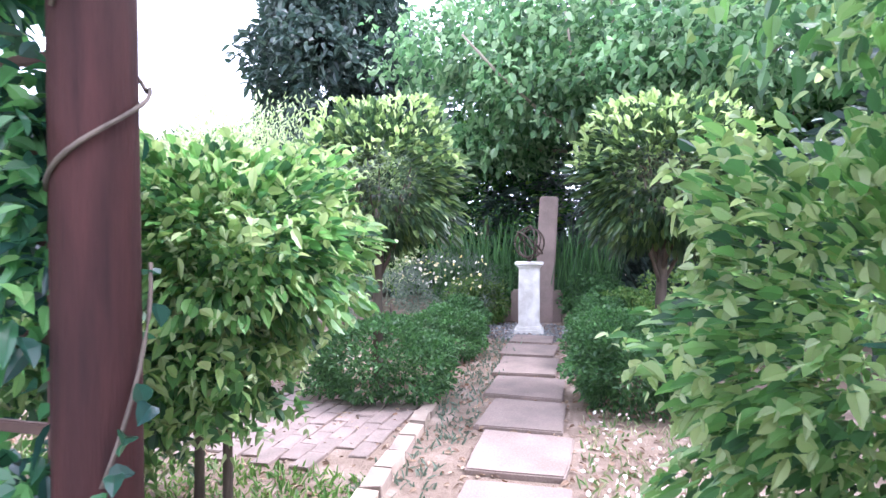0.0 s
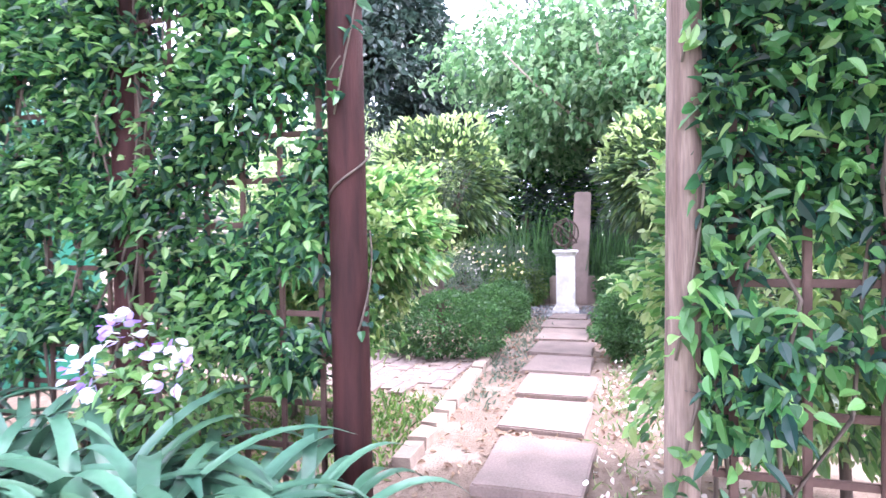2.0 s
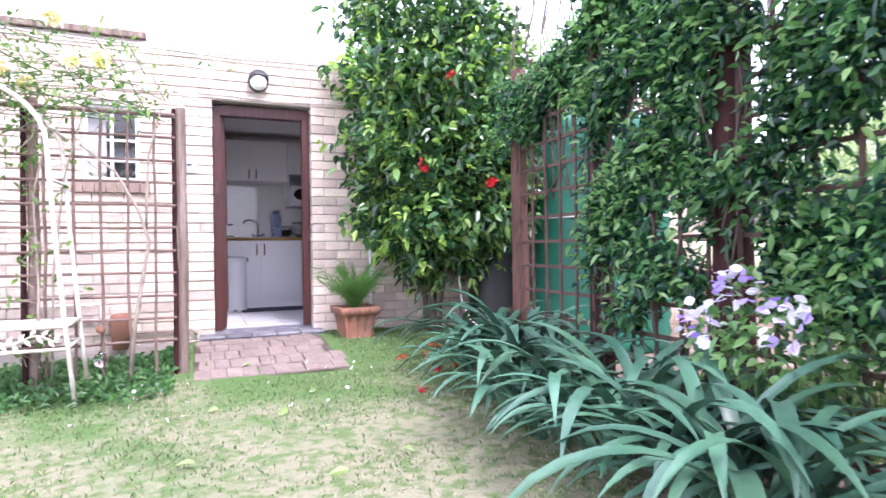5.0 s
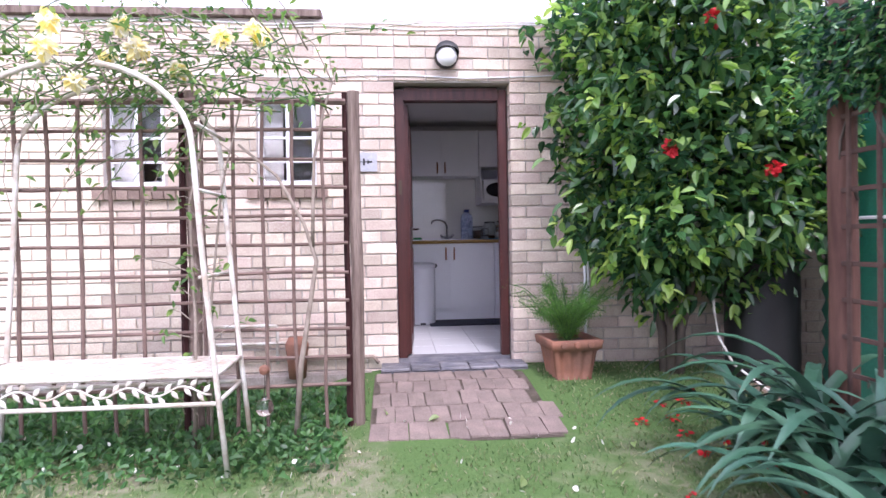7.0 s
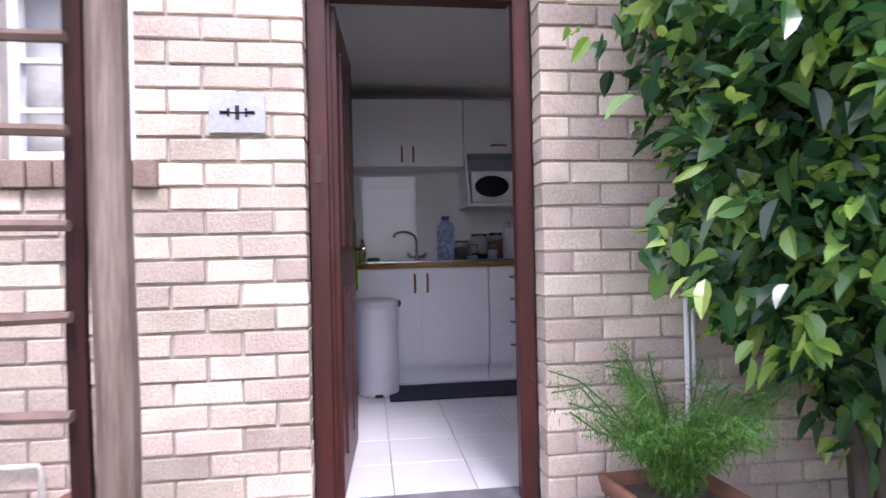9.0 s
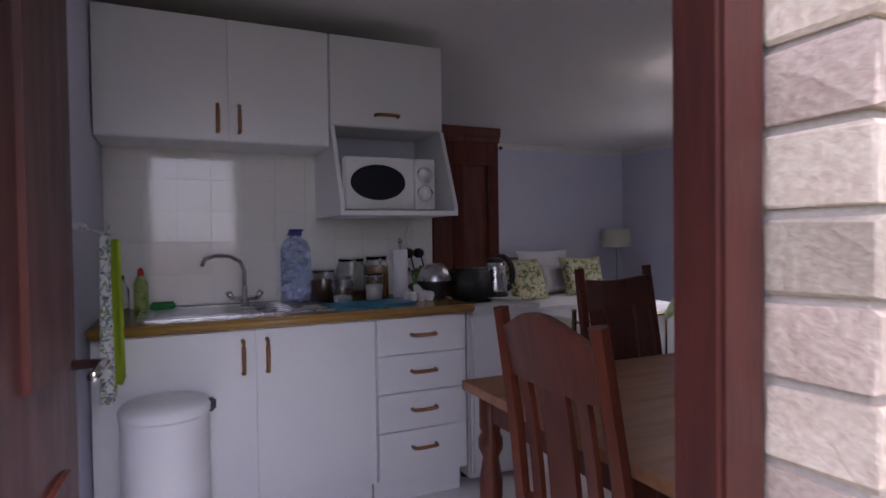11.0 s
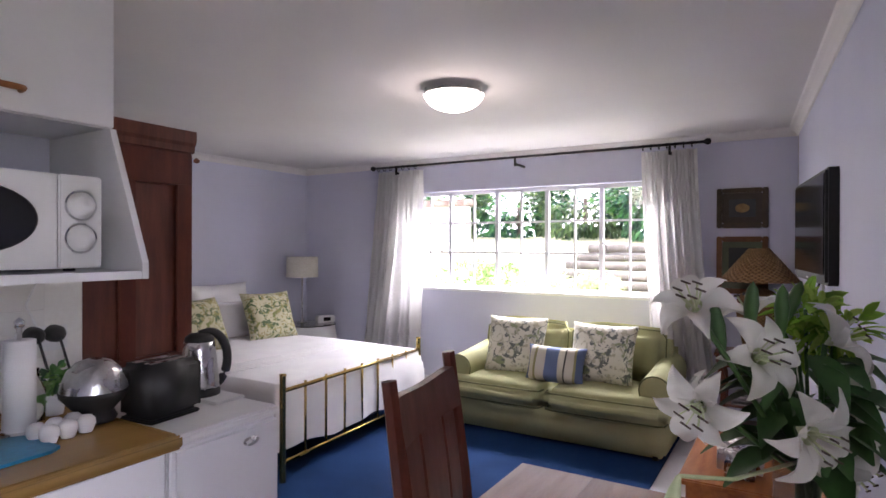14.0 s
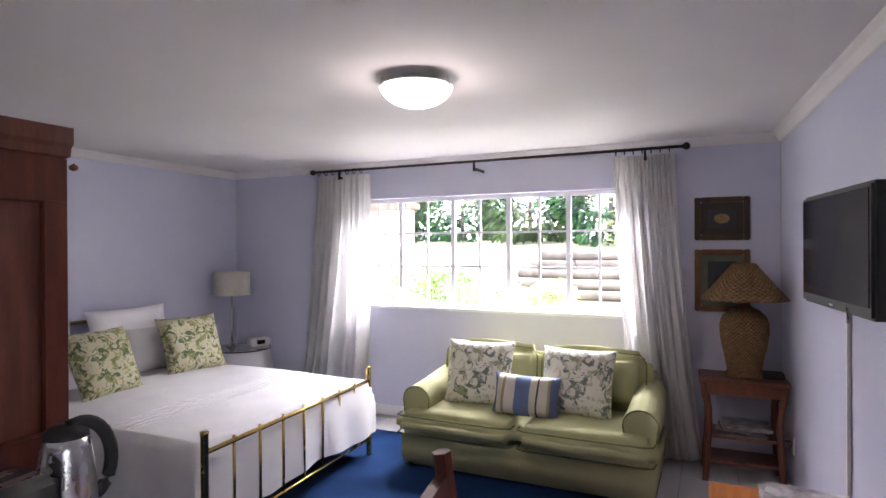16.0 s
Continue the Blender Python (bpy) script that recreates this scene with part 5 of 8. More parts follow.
for k, pts in enumerate(([(-0.17, 0.4, 2.02), (-1.14, 1.01, 2.7), (-1.83, 1.33, 3.3), (-2.26, 1.42, 3.86), (-2.47, 1.5, 4.65)], [(-1.14, 1.01, 2.7), (-1.74, 1.74, 2.63), (-2.29, 2.33, 2.86), (-2.84, 2.86, 3.28), (-3.14, 3.28, 3.72)], [(-1.61, 1.28, 3.03), (-2.13, 1.7, 3.17), (-2.6, 1.95, 3.5), (-2.82, 2.02, 4.0)], [(-0.68, 0.8, 2.42), (-1.34, 0.19, 2.95), (-1.89, -0.06, 3.64)])):
    part("limb", tube([(-0.3, 0.6, 2.2) if k in (0, 3) else pts[0]] + pts, 0.055 if k == 0 else 0.036, 8, r1=0.014), PALEBARK, maple, "", True)
for k, (x, y, r, h, nn) in enumerate(((11.5, -3.6, 1.5, 1.5, 5200), (11.8, -5.4, 1.6, 1.7, 5600), (11.5, -7.6, 1.8, 1.8, 5000), (12.5, -2.0, 1.6, 1.3, 4200), (13.5, -4.6, 2.0, 3.2, 6500), (13.5, -7.5, 2.2, 3.4, 6500), (9.0, -8.6, 1.6, 1.5, 4500), (6.0, -8.8, 1.5, 1.5, 4000), (13.5, -10.5, 2.4, 3.2, 5000), (4.0, -9.4, 1.2, 1.5, 3000), (17, -6.0, 2.6, 4.2, 5000), (16.5, -10, 2.6, 4.0, 4000))):
    t = thing("tall_shrub", (x, y, -0.2), "tall dark green shrub at the back of the garden", "shrub", group="dark shrubs at the back")
    rs_ = np.random.RandomState(240 + k)
    p, d = blob(nn, (0, 0, h), (r, r, h * 1.08), 240 + k, 0.6, 0.3, 2.4)
    leaves("foliage", p, outward(d, rs_, 0.5, 0.7), 0.17, 0.085, LEAF_DARK if k % 3 else LEAF_CAMELLIA, t, rng=rs_)
    part("stem", tube([(0, 0, -0.05), (0.1, 0, h)], 0.06, 7), BARK, t)
for k, (x, y, r, h) in enumerate(((7.6, -1.2, 1.2, 1.5), (9.4, -1.7, 1.3, 1.4), (10.5, 1.2, 1.5, 1.7), (6.6, -1.4, 0.9, 1.3))):
    t = thing("pale_shrub", (x, y, -0.2), "feathery pale yellow-green shrub", "shrub", group="pale shrubs")
    rs_ = np.random.RandomState(260 + k)
    p, d = blob(4200, (0, 0, h), (r, r, h), 260 + k, 0.5, 0.25, 2.2, -0.8)
    leaves("foliage", p, outward(d, rs_, 0.6, 0.5, 0.5), 0.11, 0.022, LEAF_PALE, t, rng=rs_)
    part("stem", tube([(0, 0, -0.05), (0.05, 0, h)], 0.03, 7), BARK, t)

# ---- litter, daisies, low weeds, lawn blades ----
def scatter(n, x0, x1, y0, y1, seed, up=0.01):
    r_ = np.random.RandomState(seed)
    x, y = r_.uniform(x0, x1, n), r_.uniform(y0, y1, n)
    z = np.array([ground_z(a, b) for a, b in zip(x, y)]) + up
    return np.stack([x, y, z], 1), r_


p, r_ = scatter(3600, 1.6, 8.5, -6.3, -2.2, 301, 0.012)
tagged(leaves("leaf_litter", p, r_.normal(size=p.shape) * np.array([1, 1, 0.15]), 0.045, 0.022, LITTER, rng=r_), "dry brown fallen leaves on the soil", "leaf litter", kind="stuff")
p, r_ = scatter(2200, 1.9, 7.5, -6.3, -5.45, 302, -0.02)
tagged(leaves("weeds", p, r_.normal(size=p.shape) * 0.6 + np.array([0, 0, 1.0]), 0.09, 0.014, GRASS, rng=r_), "low straggling weeds beside the path", "weeds", kind="stuff")
p, r_ = scatter(900, 3.2, 7.5, -4.80, -4.45, 303, -0.02)
tagged(leaves("weeds", p, r_.normal(size=p.shape) * 0.6 + np.array([0, 0, 1.0]), 0.09, 0.014, LEAF_GREY, rng=r_), "grey-green weeds beside the stones", "weeds", kind="stuff")
p, r_ = scatter(7000, 1.72, 3.4, -4.55, -2.4, 306, -0.02)
tagged(leaves("weeds", p, r_.normal(size=p.shape) * 0.6 + np.array([0, 0, 1.0]), 0.085, 0.014, LEAF_ROSE, rng=r_), "rough grass growing under the jasmine", "weeds", kind="stuff")
p, r_ = scatter(420, 1.9, 6.5, -6.2, -5.45, 304, 0.07)
tagged(leaves("daisies", p, r_.normal(size=p.shape) * 0.7 + np.array([-0.4, 0, 0.6]), 0.026, 0.026, DAISY, rng=r_, fold=0.05), "small white daisies in the weeds", "flowers", kind="stuff")


def lawn(n, x0, x1, y0, y1, seed, dens, h, material, label):
    p, r_ = scatter(n, x0, x1, y0, y1, seed, -0.004)
    keep = np.array([dens(a, b) > r_.uniform() for a, b in p[:, :2]])
    p = p[keep]
    tagged(leaves("lawn_grass", p, r_.normal(size=p.shape) * 0.5 + np.array([0, 0, 1.0]), h, 0.007, material, rng=r_, fold=0.1), label, "grass", kind="stuff")


def lush(x, y):
    if x < -0.58 and y > -1.1 and y > -0.3:
        return 0
    if -0.62 < x < 0.53 and y > -1.38:
        return 0
    v = smooth01((y + 3.0) / 1.6) * (0.55 + 0.45 * noise.noise((x * 1.5, y * 1.5, 3)))
    v = max(v, smooth01((-1.0 - x) / 1.2) * 0.9)
    return max(v, 0.3 + 0.6 * noise.noise((x * 2, y * 2, 1)))


lawn(80000, -3.2, 1.95, -5.2, -0.05, 311, lush, 0.036, GRASS, "short uneven lawn grass")


p, r_ = scatter(5200, -3.2, -0.72, -1.75, -0.35, 312, 0.0)
keep = (r_.uniform(size=len(p)) < np.clip((p[:, 1] + 1.8) * 2.5, 0, 1)) 
tagged(leaves("ground_cover", p[keep] + np.array([0, 0, 0.03]) * r_.uniform(0, 2, (keep.sum(), 1)), r_.normal(size=(keep.sum(), 3)) * 0.7 + np.array([0, 0, 0.6]), 0.06, 0.03, LEAF_BOX, rng=r_), "low leafy ground cover under the bench", "ground cover", kind="stuff")
p, r_ = scatter(60, -2.6, 0.6, -2.3, -0.9, 313, 0.05)
tagged(leaves("daisies", p, r_.normal(size=p.shape) * 0.5 + np.array([0, -0.3, 0.7]), 0.03, 0.03, DAISY, rng=r_, fold=0.05), "small white flowers in the grass", "flowers", kind="stuff")
# fallen camellia flowers and leaves
r_ = np.random.RandomState(320)
for k in range(13):
    x, y = r_.uniform(0.6, 1.5), r_.uniform(-2.2, -0.7)
    p, d = blob(16, (x, y, ground_z(x, y) + 0.02), (0.03, 0.03, 0.012), 330 + k, 0.4)
    ob = leaves("fallen_flower", p, outward(d, r_, 1.0, 0.4), 0.026, 0.022, PETAL_RED, rng=r_, fold=0.1)
    tagged(ob, "fallen red camellia flower on the grass", "flower", group="fallen camellia flowers")
for k in range(16):
    x, y = r_.uniform(-0.6, 1.4), r_.uniform(-3.2, -0.9)
    ob = leaves("fallen_leaf", np.array([[x, y, ground_z(x, y) + 0.025]]), np.array([[r_.normal(), r_.normal(), 0.1]]), 0.07, 0.038, LEAF_NEW, rng=r_)
    tagged(ob, "yellowed fallen leaf on the lawn", "leaf", group="fallen leaves")

# ---- camellia ----
def camellia():
    t = thing("camellia", (1.52, -0.32, -0.13), "large glossy dark green camellia with red flowers", "camellia")
    rs_ = np.random.RandomState(400)
    for k in range(6):
        a = k * 1.05
        part("trunk", tube([(0.05 * math.cos(a), 0.05 * math.sin(a), -0.03), (0.07 * math.cos(a), 0.07 * math.sin(a), 0.35), (0.22 * math.cos(a), 0.2 * math.sin(a), 0.9), (0.5 * math.cos(a), 0.4 * math.sin(a), 1.7)], 0.04, 8, r1=0.014), BARK, t, "", True)
    P, D = [], []
    for k, (c, r, n) in enumerate((((0.15, -0.12, 1.45), (0.95, 0.72, 0.85), 6400), ((0.1, -0.1, 2.3), (1.05, 0.75, 0.9), 6400), ((-0.05, 0.0, 3.1), (0.85, 0.7, 0.8), 3000), ((-0.22, -0.2, 1.05), (0.5, 0.5, 0.4), 1100))):
        p, d = blob(n, c, r, 410 + k, 0.35, 0.30, 2.8)
        P.append(p)
        D.append(d)
    p, d = np.concatenate(P), np.concatenate(D)
    keep = p[:, 1] < 0.26
    p, d = p[keep], d[keep]
    leaves("foliage", p, outward(d, rs_, 0.5, 0.75, -0.1), 0.098, 0.056, LEAF_CAMELLIA, t, rng=rs_, droop=0.2)
    i = rs_.choice(len(p), 780)
    q = p[i] + d[i] * 0.06
    leaves("young_leaves", np.repeat(q, 3, 0) + rs_.normal(size=(len(q) * 3, 3)) * 0.015, outward(np.repeat(d[i], 3, 0), rs_, 0.8, 0.5, 0.1), 0.085, 0.042, LEAF_SHOOT, t, "bright yellow-green young leaves", rng=rs_)
    for k, (x, y, z) in enumerate(((-0.35, -0.72, 1.55), (0.25, -0.78, 1.42), (-0.1, -0.75, 2.3), (0.55, -0.55, 1.9))):
        pp, dd = blob(26, (x, y, z), (0.028, 0.028, 0.028), 430 + k, 0.3)
        leaves("flower", pp, outward(dd, rs_, 1.0, 0.3), 0.04, 0.038, PETAL_RED, t, "red camellia flower", rng=rs_, fold=0.15)


camellia()

# ---- potted asparagus fern ----
def flower_pot():
    t = thing("flower_pot", (0.745, -0.37, -0.082), "square fluted terracotta pot with a raised rim", "pot", rz=4)
    bm = bmesh.new()
    rings = []
    for z, h in ((0, 0.125), (0.02, 0.135), (0.03, 0.137), (0.09, 0.146), (0.16, 0.156), (0.225, 0.166), (0.24, 0.168), (0.25, 0.185), (0.31, 0.195), (0.315, 0.187), (0.315, 0.165), (0.27, 0.16)):
        ring = []
        for s in range(96):
            u = s / 24.0
            side, f = int(u), (u - int(u)) * 2 - 1
            w = h * (1 - (0.16 * (0.5 + 0.5 * math.cos(f * 12.6 + z * 4)) if 0.02 < z < 0.24 else 0))
            x, y = ((f * h, -w), (w, f * h), (-f * h, w), (-w, -f * h))[side]
            ring.append(bm.verts.new((x, y, z)))
        rings.append(ring)
    grid_faces(bm, rings)
    part("body", bm, TERRACOTTA, t, "", True)
    part("soil", bx((-0.16, -0.16, 0.24), (0.16, 0.16, 0.275), 0.005), BARK, t)
    for k in range(3):
        part("rosette", lathe([(0.0, -0.01), (0.028, -0.01), (0.022, 0.012), (0.0, 0.016)], (0, 0, 0), 12, m=pose(-0.1 + 0.1 * k, -0.192, 0.283, 90, 0, 0), cap=False), TERRACOTTA, t)
    t.matrix_basis = t.matrix_basis @ Matrix.Scale(0.94, 4)
    f = thing("asparagus_fern", (0.745, -0.37, 0.17), "feathery light green fern in the pot", "fern")
    rs_ = np.random.RandomState(450)
    P, A = [], []
    for k in range(64):
        a, ln = rs_.uniform(0, 6.28), rs_.uniform(0.28, 0.60)
        sp = rs_.uniform(0.25, 0.78)
        pts = [Vector((sp * ln * s * math.cos(a), sp * ln * s * math.sin(a), ln * (1.3 * s - (0.35 + 0.4 * sp) * s * s) * rs_.uniform(0.85, 1.1))) for s in (0, 0.25, 0.5, 0.75, 1)]
        part("frond", tube(pts, 0.003, 4), LILY_GREEN, f)
        for s in range(150):
            u = rs_.uniform(0.15, 1) * 4
            i = min(3, int(u))
            P.append(pts[i].lerp(pts[i + 1], u - i) + Vector(rs_.normal(size=3)) * 0.02)
            A.append(rs_.normal(size=3))
    leaves("needles", np.array([tuple(v) for v in P]), np.array(A), 0.03, 0.0035, LEAF_FERN, f, rng=rs_)


flower_pot()

# ---- lattice, seat and rose ----
def lattice():
    t = thing("lattice_screen", (0, -1.03, 0), "square timber lattice screen on weathered posts", "lattice")
    rg_ = random.Random(31)
    for x, m in ((-0.67, GREYPOST), (-1.555, GREYPOST), (-2.66, GREYPOST)):
        part("post", tube([(x + 0.012 + rg_.uniform(-0.006, 0.006), 0.0, -0.3 + 0.34 * k) for k in range(7)], 0.037, 9, r1=0.034), m, t)
        part("post_face", tube([(x - 0.038 + rg_.uniform(-0.004, 0.004), -0.02, -0.3 + 0.29 * k) for k in range(8)], 0.021, 6, r1=0.016), REDPOST, t)
    for k in range(11):
        z = 0.115 + 0.1555 * k
        r = 0.018 if k == 10 else 0.0105
        part("rail", tube([(-2.68 + 0.33 * i, -0.064 + rg_.uniform(-0.002, 0.002), z + rg_.uniform(-0.006, 0.006)) for i in range(7)], r, 6), LATH, t)
    for k in range(12):
        x = -0.83 - 0.1585 * k
        if abs(x + 1.58) > 0.08:
            part("upright", tube([(x + rg_.uniform(-0.007, 0.007), -0.084 + rg_.uniform(-0.002, 0.002), -0.16 + 0.305 * i) for i in range(7)], 0.0105, 6), LATH, t)


lattice()


def arbour_seat():
    t = thing("arbour_seat", (0, 0, 0), "old white-painted iron garden seat under an arch", "garden seat")
    x1, x0, y0, y1, zs = -1.27, -2.45, -1.60, -1.17, 0.30
    for y in (y0, y1):
        for x, s in ((x1, 1), (x0, -1)):
            pts = [(x + s * 0.05, y, -0.22), (x, y, 0.3), (x - s * 0.05, y, 0.9), (x - s * 0.08, y, 1.35)]
            c, r = ((x0 + x1) / 2, 0.51), 0.51
            for k in range(1, 8):
                a = radians(k * 90 / 8)
                pts.append((c[0] + s * r * math.cos(a), y, 1.35 + 0.38 * math.sin(a)))
            part("arch_tube", tube(pts, 0.0135, 8), IRON_WHITE, t, "", True)
    for z in (zs, zs - 0.13):
        for a, b in (((x0, y0, z), (x1, y0, z)), ((x0, y1, z), (x1, y1, z)), ((x1, y0, z), (x1, y1, z)), ((x0, y0, z), (x0, y1, z))):
            part("seat_rail", tube([a, b], 0.011, 8), IRON_WHITE, t, "", True)
    # woven iron strips running both ways across the seat
    dpt = y1 - y0 - 0.02
    for k in range(31):
        for sg_ in (1, -1):
            xs = x0 - dpt + 0.055 * k if sg_ > 0 else x0 + 0.055 * k
            lo, hi = max(xs, x0 + 0.01), min(xs + dpt, x1 - 0.01)
            if hi - lo < 0.03:
                continue
            ya = y0 + 0.01 + (lo - xs if sg_ > 0 else dpt - (lo - xs))
            yb = y0 + 0.01 + (hi - xs if sg_ > 0 else dpt - (hi - xs))
            q = math.degrees(math.atan2(yb - ya, hi - lo))
            m = pose((lo + hi) / 2, (ya + yb) / 2, zs + (0.004 if sg_ > 0 else -0.001), 0, 0, q)
            h = math.hypot(hi - lo, yb - ya) / 2
            part("seat_strip", bx((-h, -0.010, -0.002), (h, 0.010, 0.002), 0.001, m, seg=1), IRON_WHITE, t)
    # cast apron: a wandering stem with leaves to both sides
    stem = [(x0 + 0.02 + 0.0285 * k, y0, zs - 0.066 + 0.022 * math.sin(k * 0.75)) for k in range(41)]
    part("scroll", tube(stem, 0.005, 5), IRON_WHITE, t, "", True)
    for k in range(2, 40):
        up = 1 if k % 2 else -1
        part("cast_leaf", lathe([(0.0, -0.026), (0.010, -0.010), (0.012, 0.004), (0.0, 0.028)], (0, 0, 0), 6, m=pose(stem[k][0] + 0.008, y0, stem[k][2] + up * 0.024, 0, 38 * up + (180 if up < 0 else 0), 0) @ Matrix.Diagonal((1, 0.4, 1, 1)), cap=False), IRON_WHITE, t)
    for z in (0.75, 1.15, 1.45):
        part("arch_rung", tube([(x1 - 0.06, y0, z), (x1 - 0.06, y1, z)], 0.009, 6), IRON_WHITE, t, "", True)


arbour_seat()


def climbing_rose():
    t = thing("climbing_rose", (0, -1.1, 0), "straggling climbing rose with bare canes and yellow flowers", "rose")
    rs_ = np.random.RandomState(500)
    P, A = [], []

    def cane(pts, r):
        part("cane", tube(pts, r, 6, r1=r * 0.45), PALEBARK, t, "", True)

    cane([(-0.99, -0.08, -0.2), (-0.95, -0.1, 0.25), (-0.90, -0.1, 0.55), (-0.86, -0.09, 0.8), (-0.92, -0.1, 1.0), (-1.05, -0.12, 1.25), (-1.25, -0.1, 1.42)], 0.017)
    cane([(-0.88, -0.09, 0.85), (-0.87, -0.1, 1.1), (-0.86, -0.1, 1.35), (-0.8, -0.12, 1.6), (-0.74, -0.1, 1.8)], 0.012)
    cane([(-1.5, -0.12, -0.2), (-1.47, -0.15, 0.5), (-1.5, -0.12, 1.1), (-1.4, -0.1, 1.6)], 0.011)
    cane([(-1.42, -0.1, -0.2), (-1.4, -0.12, 0.6), (-1.34, -0.1, 1.2), (-1.2, -0.1, 1.75)], 0.009)
    for k in range(34):
        z = rs_.uniform(0.0, 1.5)
        o = Vector((-1.47 + rs_.normal() * 0.05, -0.14, z))
        e = o + Vector((rs_.normal() * 0.09, rs_.normal() * 0.04, rs_.uniform(0.0, 0.12)))
        part("twig", tube([o, o.lerp(e, 0.5) + Vector((0, 0, 0.015)), e], 0.003, 4, r1=0.0015), PALEBARK, t)
        for _ in range(3):
            P.append(tuple(e + Vector(rs_.normal(size=3)) * 0.015))
            A.append(rs_.normal(size=3))
    for k in range(92):
        x, y, z = rs_.uniform(-2.9, -0.74), rs_.uniform(-0.35, 0.06), rs_.uniform(1.55, 1.9)
        pts = [Vector((x, y, z))]
        d = Vector((rs_.normal() * 0.2, rs_.normal() * 0.05, rs_.uniform(-0.1, 0.22)))
        if x > -1.7:
            d.x = -abs(d.x) - 0.03
        for s in range(4):
            pts.append(pts[-1] + d + Vector(rs_.normal(size=3)) * 0.03)
            d.z -= 0.05
        part("twig", tube(pts, 0.0042, 5, r1=0.0016), PALEBARK if k % 2 else LILY_GREEN, t, "", True)
        for s in range(17):
            u = rs_.uniform(0, 3.99)
            i = int(u)
            P.append(tuple(pts[i].lerp(pts[i + 1], u - i) + Vector(rs_.normal(size=3)) * 0.03))
            A.append(rs_.normal(size=3))
    leaves("foliage", np.array(P), np.array(A), 0.046, 0.025, LEAF_ROSE, t, rng=rs_)
    for k in range(14):
        x, y, z = rs_.uniform(-2.9, -1.1), rs_.uniform(-0.6, -0.05), rs_.uniform(1.62, 2.1)
        pp, dd = blob(40, (x, y, z), (0.025, 0.025, 0.02), 520 + k, 0.2)
        leaves("flower", pp, outward(dd, rs_, 1.0, 0.4), 0.045, 0.04, PETAL_YELLOW, t, "pale yellow rose", rng=rs_, fold=0.2)


climbing_rose()

# ---- things on the front wall ----
lp = thing("bulkhead_lamp", (-0.04, 0.0, 2.26), "round bulkhead wall lamp with a dark hood", "wall lamp")
part("body", lathe([(0.0, 0), (0.086, 0), (0.086, 0.05), (0.08, 0.066), (0.0, 0.068)], (0, 0, 0), 28, m=pose(0, 0.0, 0, 90, 0, 0), cap=False), BLACK, lp, "", True)
part("diffuser", lathe([(0.078, 0.064), (0.07, 0.085), (0.042, 0.104), (0.0, 0.112)], (0, 0, 0), 24, m=pose(0, 0, -0.006, 90, 0, 0), cap=False), WHITEPLASTIC, lp, "frosted glass diffuser", True)
bm = bmesh.new()
ra = [bm.verts.new((0.09 * math.cos(radians(a)), -0.002, 0.09 * math.sin(radians(a)))) for a in range(0, 181, 12)]
rb = [bm.verts.new((0.088 * math.cos(radians(a)), -0.105, 0.01 + 0.082 * math.sin(radians(a)))) for a in range(0, 181, 12)]
rc = [bm.verts.new((0.075 * math.cos(radians(a)), -0.115, 0.012 + 0.04 * math.sin(radians(a)))) for a in range(0, 181, 12)]
grid_faces(bm, [ra, rb, rc], False, False)
part("hood", bm, BLACK, lp, "", True)
pl = thing("name_plate", (-0.662, -0.006, 1.486), "small engraved steel plate on the brick wall", "plate")
part("plate", bx((-0.096, -0.006, -0.072), (0.096, 0.006, 0.072), 0.003), mat("dull_steel", (0.5, 0.5, 0.53), (0.42, 0.42, 0.45), 0.45, metal=0.6), pl)
for x, w, h in ((-0.045, 0.03, 0.012), (0.0, 0.014, 0.05), (0.045, 0.03, 0.012), (0.0, 0.11, 0.006), (-0.03, 0.008, 0.03), (0.03, 0.008, 0.03)):
    part("mark", bx((x - w / 2, -0.0085, -h / 2), (x + w / 2, -0.0065, h / 2), 0), BLACK, pl)
pp = thing("water_pipe", (0, 0, 0), "white painted water pipes clipped to the wall", "pipe")
part("pipe", tube([(0.985, -0.03, 0.95), (0.985, -0.03, 0.30), (0.985, -0.03, 0.05)], 0.011, 8), WHITEPLASTIC, pp, "", True)
part("pipe", tube([(1.01, -0.03, 0.95), (1.01, -0.03, 0.47), (1.02, -0.03, 0.45), (1.04, -0.03, 0.44), (1.5, -0.03, 0.44)], 0.010, 8), WHITEPLASTIC, pp, "", True)
for z in (0.3, 0.8):
    part("clip", bx((0.965, -0.045, z), (1.03, -0.001, z + 0.02), 0.003), STEEL, pp)
pp = thing("water_pipe", (0, 0, 0), "brick-coloured pipes low on the wall", "pipe")
part("pipe", tube([(-1.75, -0.03, 0.30), (-1.32, -0.03, 0.30), (-1.31, -0.03, 0.28), (-1.31, -0.03, 0.02)], 0.012, 8), IRON_WHITE, pp, "", True)
part("pipe", tube([(-1.75, -0.03, 0.17), (-1.22, -0.03, 0.17)], 0.012, 8), IRON_WHITE, pp, "", True)
part("pipe", tube([(-2.6, -0.03, 0.05), (-0.62, -0.03, 0.05), (-0.58, -0.03, 0.0)], 0.014, 8), EDGER, pp, "", True)
dr = lathe([(0.06, -0.12), (0.075, 0.05), (0.085, 0.12), (0.06, 0.17)], (-1.16, -0.10, 0.05), 16)
solid("drain_pipe", dr, TERRACOTTA, "short clay drain pipe at the foot of the wall", "pipe", smooth=True)
cb = thing("cable", (0, 0, 0), "thin white cables along the top of the wall", "cable")
